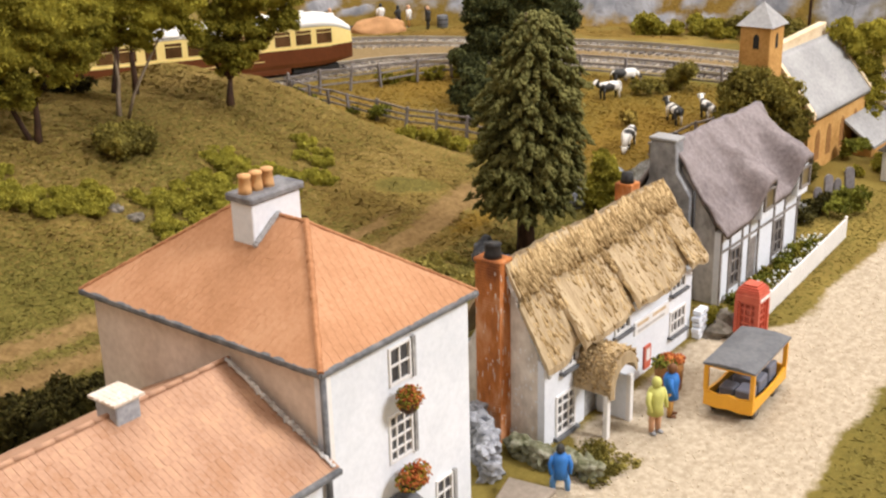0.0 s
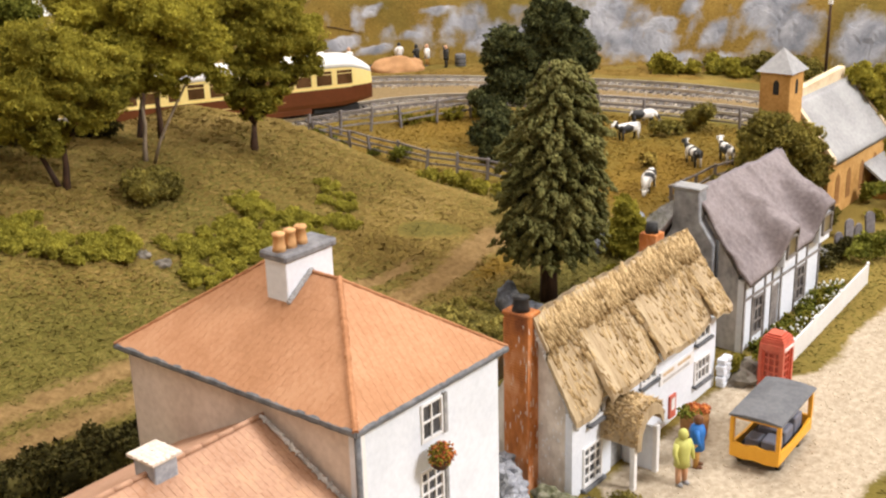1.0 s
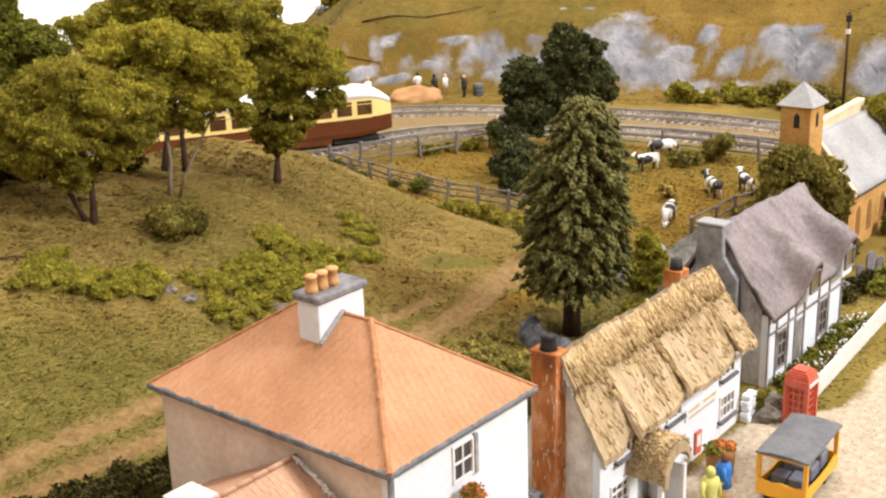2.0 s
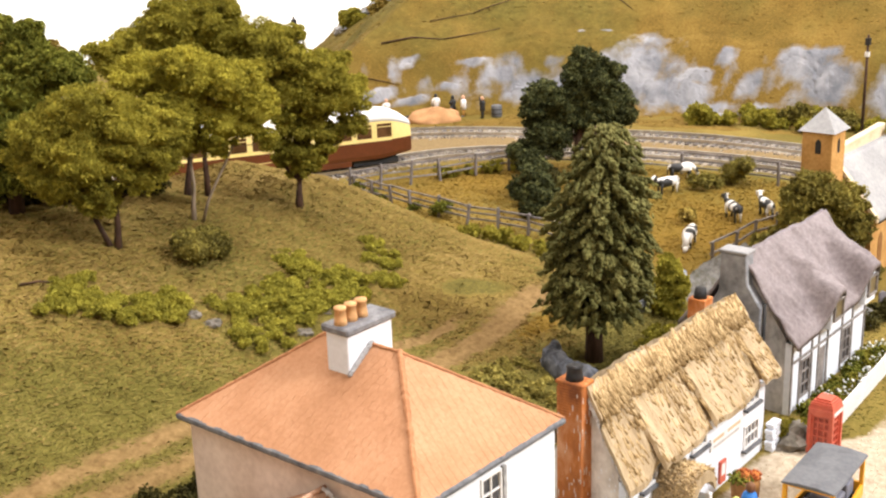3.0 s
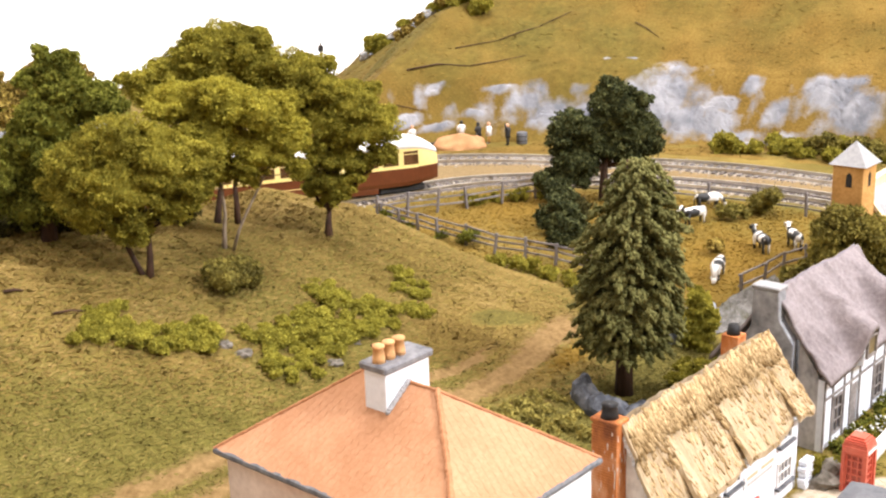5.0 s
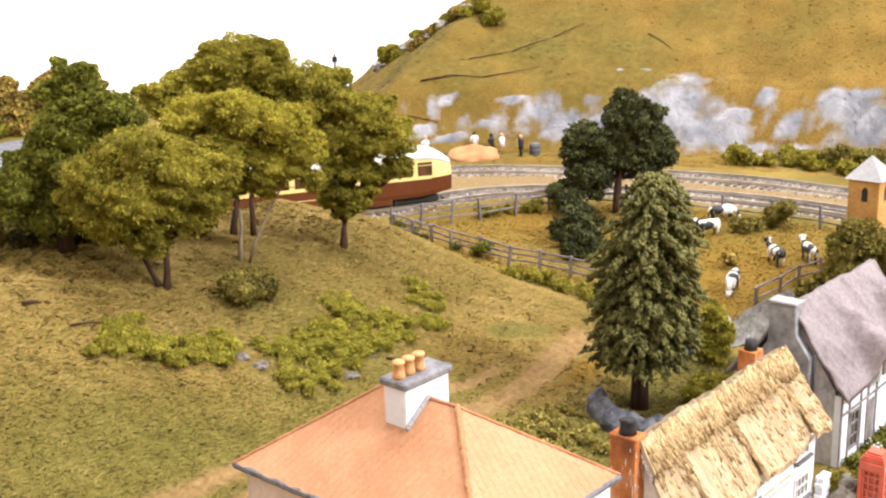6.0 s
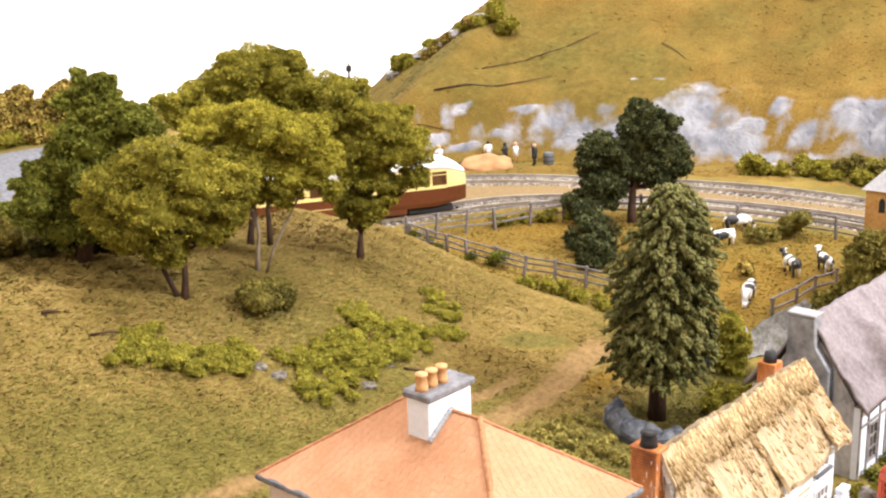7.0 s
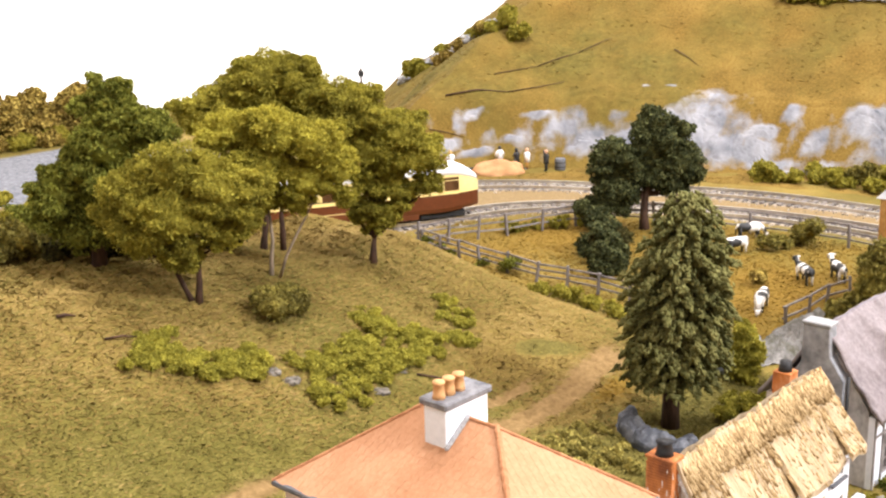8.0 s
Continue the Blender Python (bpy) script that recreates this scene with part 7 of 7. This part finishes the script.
def stone(name, x, y, z, r, mat, parent=None, seed=0, squash=0.7):
    bm = nm()
    ball(bm, (0, 0, 0), (r, r * 0.8, r * squash), 3, 0.6, seed)
    for v in bm.verts:
        v.co *= 1 + 0.22 * noise.noise(v.co * 4 + Vector((seed, 0, 0)))
    o = part(name, bm, M[mat], parent)
    o.matrix_world = pose(x * CM, y * CM, z * CM, 0, 0, (seed * 57) % 360)
    return o


def hill_bush(x, y, r, mat, label, group):
    b = thing("bush", x, y, float(far_hill(x, y)), 0, label, "bush", group)
    q = random.Random(x)
    leafage("foliage", [(q.uniform(-0.6, 0.6) * r, q.uniform(-0.6, 0.6) * r, r * q.uniform(0.2, 0.6), r * q.uniform(0.4, 0.6)) for _ in range(3)], 22, 0.8, 0.15, M[mat], b)


r_ = random.Random(4)
for k in range(17):
    t = k / 16
    x, y = 86.0 - 3 * t + r_.uniform(-1.5, 1.5), 86.0 - 20 * t + r_.uniform(-1.5, 1.5)
    hill_bush(x, y, r_.uniform(1.0, 1.9), r_.choice(("leaf_olive", "leaf_olive", "autumn")), "low scrub bush on the hill crest", "bushes on the hillside")

for k in range(9):
    t = k / 8
    x, y = 87.2 - 3 * t, 87.5 - 17 * t
    o = stone("rock", x, y, float(far_hill(x, y)) + 0.15, r_.uniform(1.0, 1.7), "stone_grey", None, k * 2.3, 0.5)
    tagged(o, "pale grey rock along the hill crest", "rock", "rocks on the hill crest")
# far thickets towards the end of the layout
for k in range(16):
    x, y = 22 + 2.5 * k + r_.uniform(-1, 1), 122 - 0.2 * k + r_.uniform(-2, 2)
    broad_tree("autumn_tree", x, y - 6.0 * (k % 2), [(0, 0, 3.6, 1.9), (1.4, 0, 2.6, 1.7), (-1.4, 0, 2.4, 1.7), (0.2, 0, 1.3, 1.6), (0.8, 0, 5.0, 1.2)], [((0, -0.3), (0.1, 1.5), (0.1, 3.0), 0.3)], "autumn", "rounded autumn-coloured tree at the far edge", density=14, size=0.19, group="trees at the far edge")
for k in range(12):
    x, y = 12 + 2.4 * k + r_.uniform(-1, 1), 77 + 0.2 * k + r_.uniform(-2, 2)
    bush(x, y, 1.9, 1.8, 2.6, "leaf_olive", size=0.17, label="rounded olive bush beyond the line", group="bushes beyond the line")

for k in range(11):
    x, y = 5 + 2.1 * k + r_.uniform(-0.8, 0.8), 59.5 + 0.1 * k + r_.uniform(-1, 1)
    bush(x, y, 1.8, 1.7, 2.9, "leaf_olive", size=0.15, label="rounded olive bush beyond the mound", group="bushes beyond the line")
# Dark bushes added along the strip of tree shade, to darken it.
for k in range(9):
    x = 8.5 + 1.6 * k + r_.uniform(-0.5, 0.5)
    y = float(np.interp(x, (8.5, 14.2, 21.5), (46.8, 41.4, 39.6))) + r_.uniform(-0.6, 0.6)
    bush(x, y, 1.0, 0.9, 1.0, "leaf_shade", size=0.13, label="dark green bushes standing in for shade beneath the trees", group="undergrowth in the grove")

# More near-black bushes that imitate the shadowed hollow under the front tree.
scrub([(10.6, 46.0), (13.0, 43.4), (15.4, 40.8), (17.4, 40.0)], 1.1, 1.4, "leaf_shade", "dark green bushes standing in for shade beneath the trees", "undergrowth in the grove", seed=52, step_=0.8, jitter=0.7)

# ---- garden of the timber-framed cottage ----
r_ = random.Random(9)
for k in range(40):
    x, y = 27.0 + 9.0 * k / 40 + r_.uniform(-0.3, 0.3), r_.uniform(-0.95, 0.25)
    plant = thing("garden_plant", x, y, 1.62 + 0.02 * (x - 27), 0, "leafy green garden plant" + (" with white flowers" if k % 3 == 0 else " behind the white fence"), "plant", "garden plants")
    tuft("leaves", (0, 0, 0.3), (0.42, 0.42, 0.45), 110, 0.1, M["leaf_green" if k % 2 else "leaf_olive"], plant)
    if k % 3 == 0:
        tuft("blossom", (0, 0, 0.5), (0.42, 0.42, 0.35), 24, 0.09, M["flower_white"], plant, "small white flowers")

# ---- stone walls, rocks and rubble ----
def stone_wall(points, height, mat, label, r=0.5, seed=0):
    wall = thing("stone_wall", 0, 0, 0, 0, label, "stone wall")
    q = random.Random(seed)
    for (ax, ay), (bx, by) in zip(points, points[1:]):
        n = max(1, int(math.hypot(bx - ax, by - ay) / (r * 1.15)))
        for k in range(n):
            t = k / n
            x, y = ax + (bx - ax) * t, ay + (by - ay) * t
            levels = max(1, int(height / (r * 0.95)))
            for j in range(levels):
                stone("stone", x + q.uniform(-0.1, 0.1), y + q.uniform(-0.1, 0.1), gz(x, y) + r * 0.3 + j * r * 0.95, r * q.uniform(0.85, 1.2), mat, wall, q.uniform(0, 50))


def rock_bank(points, r, height, mat, label, seed):
    """A continuous lumpy bank of rock along a bent line."""
    bm = nm()
    path = []
    for (ax, ay), (bx, by) in zip(points, points[1:]):
        for k in range(10):
            t = k / 10
            path.append((ax + (bx - ax) * t, ay + (by - ay) * t))
    rings = []
    for i, (x, y) in enumerate(path):
        nx_, ny_ = path[min(i + 1, len(path) - 1)], path[max(i - 1, 0)]
        d = Vector((nx_[0] - ny_[0], nx_[1] - ny_[1], 0)).normalized()
        side = Vector((-d.y, d.x, 0))
        end = min(1.0, 0.35 + min(i, len(path) - 1 - i) / 4)
        ring = []
        for k in range(12):
            a = math.pi * k / 11
            p = Vector((x, y, gz(x, y) - 0.3)) + side * (r * math.cos(a) * end) + Vector((0, 0, (height + 0.3) * math.sin(a) ** 0.6 * end))
            q = p * 1.1 + Vector((seed, 0, 0))
            ring.append(bm.verts.new(p + Vector((noise.noise(q), noise.noise(q + Vector((9, 0, 0))), noise.noise(q + Vector((0, 9, 0))))) * 0.34 + Vector((0, 0, 0.2 * noise.noise(q * 2.7)))))
        rings.append(ring)
    for a, b in zip(rings, rings[1:]):
        for k in range(11):
            bm.faces.new([a[k], a[k + 1], b[k + 1], b[k]])
    bm.faces.new(rings[0])
    bm.faces.new(rings[-1][::-1])
    return tagged(part("rock_bank", bm, M[mat], None, "", False), label, "rock bank")


rock_bank([(25.6, 13.3), (24.5, 12.5), (23.5, 10.8), (23.4, 9.2), (24.4, 7.6)], 0.56, 1.0, "stone_blue", "curved blue-grey rock bank round the conifer", 1)
rock_bank([(33.8, 12.6), (35.6, 13.2), (37.4, 13.2), (39.4, 12.8)], 0.6, 0.95, "stone_blue", "blue-grey rock bank behind the cottages", 2)
stone_wall([(10.5, 2.6), (9.9, 2.0), (8.9, 0.9), (7.9, 0.1)], 1.5, "stone_pale", "blue-grey rubble wall beside the house", 0.38, 3)
stone_wall([(10.5, 0.7), (10.4, -0.4), (10.5, -1.4), (10.6, -2.2), (10.2, -2.8)], 1.05, "stone_moss", "low mossy stone wall before the cottage", 0.42, 4)
stone_wall([(37.4, 4.4), (38.4, 2.4), (38.9, 0.9)], 1.3, "stone_grey", "grey stone churchyard wall", 0.5, 5)
for k, (x, y, s) in enumerate(((24.1, -0.6, 1.0), (24.9, -0.7, 0.5), (33.6, 12.9, 0.9), (35.0, 13.6, 0.8), (37.4, 13.4, 0.8), (13.3, 25.4, 0.5), (12.9, 26.2, 0.4), (19.4, 23.6, 0.35), (10.7, 27.6, 0.3), (17.0, 22.7, 0.4))):
    o = stone("rock", x, y, gz(x, y) + (0.1 if k < 5 else -0.08), s, "stone_blue" if 1 < k < 5 else "stone_brown", None, k * 3.1)
    tagged(o, "rough grey rock lying in the grass", "rock", "loose rocks")
bm = nm()
prism(bm, [(7.0, -0.7, 1.75), (6.2, -2.2, 1.75), (8.6, -2.1, 1.8), (8.3, -0.35, 1.8)], (0, 0, 0.22))
slab = part("slab", bm, M["recess_stone"], None, "", bevel=0.05)
tagged(slab, "flat buff stone slab on the rubble beside the house", "stone slab")
bm = nm()
box(bm, 6.9, -1.9, 1.0, 8.2, -0.8, 1.75)
part("slab_base", bm, M["stone_grey"], slab)

# ---- fallen twigs ----
def twig(p, q, r, on_hill=False):
    h = far_hill if on_hill else ground
    a, b = Vector((*p, float(h(*p)) + 0.15)), Vector((*q, float(h(*q)) + 0.15))
    m = a.lerp(b, 0.5)
    m.z = float(h(m.x, m.y)) + 0.2
    bm = nm()
    tube(bm, [a, m, b], [r, r * 0.9, r * 0.4], 6)
    o = part("twig", bm, M["bark"], None, "", True)
    tagged(o, "thin dark fallen twig on the grass", "twig", "fallen twigs")


for p, q, r in (((6.1, 34.9), (7.0, 34.6), 0.1), ((7.2, 30.4), (8.4, 29.6), 0.12), ((7.0, 32.0), (8.6, 31.4), 0.07), ((19.8, 22.8), (21.2, 21.4), 0.07), ((26.0, 26.0), (26.6, 25.6), 0.06)):
    twig(p, q, r)
for p, q, r in (((69.3, 64.9), (74.2, 60.5), 0.2), ((74.2, 60.5), (79.4, 56.9), 0.12), ((75.4, 63.3), (79.6, 60.7), 0.12), ((79.6, 60.7), (84.0, 58.4), 0.12), ((84.0, 58.4), (88.0, 56.8), 0.1), ((89.6, 49.8), (88.5, 46.2), 0.1), ((66.2, 64.6), (68.5, 61.8), 0.1)):
    twig(p, q, r * 0.55, True)

# ---- working party, sand heap and barrel beyond the far track ----
def lying(x, y):
    return max(gz(x, y), float(far_hill(x, y)) if math.hypot(x - LINE_X, y - LINE_Y) > 46.5 else 0.0)


bm = nm()
ball(bm, (0, 0, 0), (2.7, 1.7, 1.55), 4, 0.3, 2)
for v in bm.verts:
    v.co *= 1 + 0.06 * noise.noise(v.co * 2.5) + 0.03 * noise.noise(v.co * 7)
heap = part("sandy_mound", bm, M["sand"], None, "", True)
heap.matrix_world = pose(67.6 * CM, 56.6 * CM, (lying(67.6, 56.6) - 0.1) * CM, 0, 0, -48)
tagged(heap, "heap of orange sand beside the track", "sand heap")
for x, y, turn, c, arm in ((71.5, 53.4, 200, ("black", "black", "black", "flesh"), 1.0), (69.6, 57.9, 150, ("black", "black", "white", "black"), 0.0), (70.6, 56.5, 180, ("black", "grey", "black", "black"), 0.3), (71.2, 55.6, 210, ("grey", "tan", "white", "flesh"), 0.0), (65.3, 60.8, 160, ("grey", "grey", "white", "flesh"), 0.2)):
    figurine(x, y, lying(x, y), turn, 2.2, tuple(P[k] for k in c), "small painted workman figurine by the sand heap", arm)
drum = thing("oil_drum", 72.8, 52.6, lying(72.8, 52.6), 0, "dark blue-grey barrel beside the track", "barrel")
bm = nm()
tube(bm, [(0, 0, 0), (0, 0, 0.1), (0, 0, 1.1), (0, 0, 1.2)], [0.5, 0.55, 0.55, 0.5], 14)
part("body", bm, M["van_roof"], drum, "", True)
for k, z in enumerate((0.35, 0.8)):
    bm = nm()
    tube(bm, [(0, 0, z - 0.04), (0, 0, z + 0.04)], [0.58, 0.58], 14)
    part("hoop", bm, M["black"], drum, "", True)
r_ = random.Random(3)
for k in range(9):
    bm = nm()
    x, y = 64.6 + 2.0 * k / 8, 61.4 - 2.6 * k / 8
    tube(bm, [(-0.7, 0, 0), (0.7, 0, 0.1)], [0.2, 0.17], 7)
    o = part("log", bm, M["black"], None, "", True)
    o.matrix_world = pose(x * CM, y * CM, (lying(x, y) + 0.25) * CM, 0, 0, -48 + r_.uniform(-40, 40))
    tagged(o, "short dark log in a pile beside the track", "log", "pile of logs")

# telegraph pole and signal
for x, y, h, nm2 in ((81.3, 18.4, 9.0, "telegraph_pole"), (62.0, 70.0, 7.8, "signal_post")):
    z = lying(x, y)
    pole = thing(nm2, x, y, z, 0, "thin dark post beyond the railway", "post")
    bm = nm()
    tube(bm, [(0, 0, -0.3), (0, 0, h)], [0.15, 0.11], 8)
    part("post", bm, M["bark"], pole, "", True)
    bm = nm()
    box(bm, -0.2, -0.2, h - 0.9, 0.2, 0.2, h - 0.3)
    part("head", bm, M["black"], pole)
    bm = nm()
    box(bm, -0.17, -0.17, h - 1.9, 0.17, 0.17, h - 1.5)
    part("band", bm, M["white_wood"] if nm2 == "telegraph_pole" else M["black"], pole)

# ---- grass fibres ----
def blades(count, x0, x1, y0, y1, mat, length, keep, name, label, width=0.024, height=ground, rise=0.2):
    x, y = rng.uniform(x0, x1, count), rng.uniform(y0, y1, count)
    ok = keep(x, y)
    x, y = x[ok], y[ok]
    n = len(x)
    z = height(x, y)
    a = rng.uniform(0, 2 * math.pi, n)
    ln = length * rng.uniform(0.5, 1.4, n)
    up = rng.uniform(0.02, rise, n)
    p = np.stack([x, y, z - 0.02], 1)
    d = np.stack([np.cos(a), np.sin(a), up], 1) * ln[:, None]
    s = np.stack([-np.sin(a), np.cos(a), 0 * a], 1) * (width * rng.uniform(0.6, 1.5, n))[:, None]
    v = np.stack([p - s, p + s, p + d * 0.6 + s * 0.8 + np.array([0, 0, 0.05]), p + d], 1).reshape(-1, 3)
    f = np.array([(0, 1, 2, 3)])[None] + 4 * np.arange(n)[:, None, None]
    ob = soup(name, v, f.reshape(-1, 4), M[mat])
    tagged(ob, label, "grass", kind="stuff")


def green_at(x, y):
    # The lower-left term follows the turf colour, partly painted light falloff.
    return 0.2 + 0.5 * fractal(x, y, 0.12, 3.0) + 0.3 * fractal(x, y, 0.4, 8.0) + 0.5 * step((30 - y) / 10) + 0.6 * step((16 - x) / 14) * step((33 - y) / 10) - dry_at(x, y)


def on_mound(x, y):
    return (x < 39) & (rng.uniform(0.25, 0.85, len(x)) + 0.12 * fractal(x, y, 1.3, 4.0) > np.maximum(np.maximum(soil_at(x, y), 0.9 * brown_at(x, y)), np.where(y > 18.8, 1.3 * moss_shade_at(x, y), 0)))


blades(260000, -14, 39, 13, 47, "blade", 0.3, lambda x, y: on_mound(x, y) & (green_at(x, y) + rng.normal(0, 0.25, len(x)) < 0.62), "dry_grass", "straw-coloured static grass on the mound", width=0.032)
blades(240000, -14, 39, 11, 47, "blade_green", 0.28, lambda x, y: on_mound(x, y) & (green_at(x, y) + rng.normal(0, 0.25, len(x)) > 0.45), "green_grass", "olive green static grass on the mound", width=0.032)
blades(30000, 39, 64, 6, 46, "blade_field", 0.32, lambda x, y: np.hypot(x - LINE_X, y - LINE_Y) < 33.5, "field_grass", "ochre static grass in the cow field")
blades(16000, 10, 46, -13, 2, "blade_green", 0.3, lambda x, y: ((y > road_edges(x)[1] + 0.2) | (y < road_edges(x)[0] - 0.3)) & ((y < -0.3) | (x > 23)), "verge_grass", "short olive grass on the road verge")

blades(2600, 24, 33, 14, 18, "blade_field", 0.3, lambda x, y: rng.uniform(0.1, 0.9, len(x)) < brown_at(x, y), "brown_grass", "ginger-brown static grass beside the lane", width=0.035)
blades(80000, 11, 37, 4, 23, "moss_blade", 0.26, lambda x, y: rng.uniform(0.1, 0.6, len(x)) < np.where(y < 18.8, moss_shade_at(x, y), 0.15 * moss_shade_at(x, y)), "mossy_grass", "dark mossy static grass behind the cottages", width=0.035)

# loose grit on the gravel road
n = 3500
x = rng.uniform(-2, 48, n)
near_g, far_g = road_edges(x)
y = near_g + (far_g - near_g) * rng.uniform(0.02, 0.98, n)
v, f = crumbs(np.stack([x, y, ground(x, y) + 0.01], 1), 0.045)
tagged(soup("road_grit", v, f, M["grit"]), "loose buff grit on the gravel road", "gravel", kind="stuff")
blades(34000, 40, 118, -10, 100, "blade_hill", 0.5, lambda x, y: (np.hypot(x - LINE_X, y - LINE_Y) > 50) & (np.hypot(x - LINE_X, y - LINE_Y) < 95) & ~on_rock(x, y), "hill_grass", "short ochre static grass on the hillside", width=0.03, height=far_hill, rise=0.12)
bush(8.2, 47.0, 2.2, 2.0, 3.4, "ivy", size=0.14, label="olive green bush at the back of the grove", group="bushes on the mound")
bush(5.6, 47.5, 2.0, 2.0, 2.6, "ivy", size=0.14, label="olive green bush at the back of the grove", group="bushes on the mound")
bush(10.0, 45.5, 1.8, 1.8, 2.4, "ivy", size=0.14, label="green bush at the back of the grove", group="bushes on the mound")

r_ = random.Random(61)
for k in range(15):
    t = k / 14
    mx_, my_ = 12.3 - 1.6 * t + r_.uniform(-0.5, 0.5), -1.2 - 1.5 * t + r_.uniform(-0.45, 0.45)
    bush(mx_, my_, r_.uniform(0.4, 0.65), r_.uniform(0.4, 0.6), r_.uniform(0.16, 0.3), "ivy", size=0.06, label="low clump of ochre green moss before the porch", group="moss before the porch", fine=40)

# a slanting face of bare stone and earth under the low fence
bm = nm()
rows_ = []
for i in range(31):
    u = i / 30 * 2
    foot = Vector((35.4, 11.2, 2.3)).lerp(Vector((38.0, 10.0, 2.3)), u) if u < 1 else Vector((38.0, 10.0, 2.3)).lerp(Vector((42.8, 9.2, 2.4)), u - 1)
    crest = Vector((37.2, 12.2, 3.2)).lerp(Vector((40.2, 12.1, 3.65)), u) if u < 1 else Vector((40.2, 12.1, 3.65)).lerp(Vector((44.6, 11.7, 3.8)), u - 1)
    row = []
    for k in range(15):
        t = k / 14
        p = foot.lerp(crest, t / 0.75) if t < 0.75 else crest.lerp(crest + Vector((0.3, 0.8, -1.5)), (t - 0.75) / 0.25)
        q = p * 0.9
        p = p + Vector((noise.noise(q), noise.noise(q + Vector((5, 0, 0))), noise.noise(q + Vector((0, 7, 0))))) * 0.26 + Vector((0, 0, 0.16 * noise.noise(q * 3.1)))
        row.append(bm.verts.new(p))
    rows_.append(row)
for a, b in zip(rows_, rows_[1:]):
    for k in range(14):
        bm.faces.new([a[k], b[k], b[k + 1], a[k + 1]])
skin = [bm.verts.new((x, y, 1.2)) for x, y in ((40.2, 10.9),)]
rim = [r[0] for r in rows_] + rows_[-1][1:] + [r[-1] for r in rows_[-2::-1]] + rows_[0][-2:0:-1]
for a, b in zip(rim, rim[1:] + rim[:1]):
    bm.faces.new([a, skin[0], b])
bmesh.ops.recalc_face_normals(bm, faces=bm.faces)
tagged(part("rock_bank", bm, M["stone_mossy"], None, "", False), "slanting grey stone bank with moss behind the cottages", "rock bank")
bush(36.7, 12.5, 0.55, 0.5, 1.3, "leaf_green", size=0.09, label="small dark green bush against the stone bank", group="bushes behind the cottages")

for hx_, hy_ in ((101.2, 42.3), (101.6, 40.6), (101.6, 39.0), (101.8, 37.4)):
    hill_bush(hx_, hy_, 1.5, "leaf_olive", "low olive bush high on the hillside", "bushes on the hillside")
for k in range(8):
    y = 35.6 - 0.8 * k
    o = stone("rock", 102.2, y, float(far_hill(102.2, y)) + 0.25, 0.62, "stone_grey", None, k * 1.9, 0.6)
    tagged(o, "grey stone in a row high on the hillside", "rock", "row of stones on the hillside")
r_ = random.Random(31)
for k in range(9):
    bush(36.5 + 2.5 * k + r_.uniform(-0.8, 0.8), 113.0 - 0.4 * k + r_.uniform(-1, 1), 2.0, 1.8, 2.6, r_.choice(("autumn", "leaf_olive")), size=0.22, label="rounded autumn-coloured bush at the far edge", group="trees at the far edge", fine=14)
for bx_, by_ in ((28.1, 73.5), (27.0, 76.0), (29.5, 76.5), (31.0, 75.5), (26.0, 72.0), (12.6, 48.4), (10.9, 49.4)):
    bush(bx_, by_, 1.7, 1.6, 2.2, r_.choice(("leaf_olive", "leaf_green")), size=0.14, label="olive green bush at the back of the grove", group="bushes on the mound")

for k in range(11):
    b_ = math.radians(11 - 2.1 * k)
    hill_bush(LINE_X + (54.6 + 1.2 * math.sin(5 * k)) * math.cos(b_), LINE_Y + (54.6 + 1.2 * math.sin(5 * k)) * math.sin(b_), r_.uniform(1.3, 2.0), r_.choice(("ivy", "leaf_olive")), "low olive bush below the rocks", "bushes below the rocks")
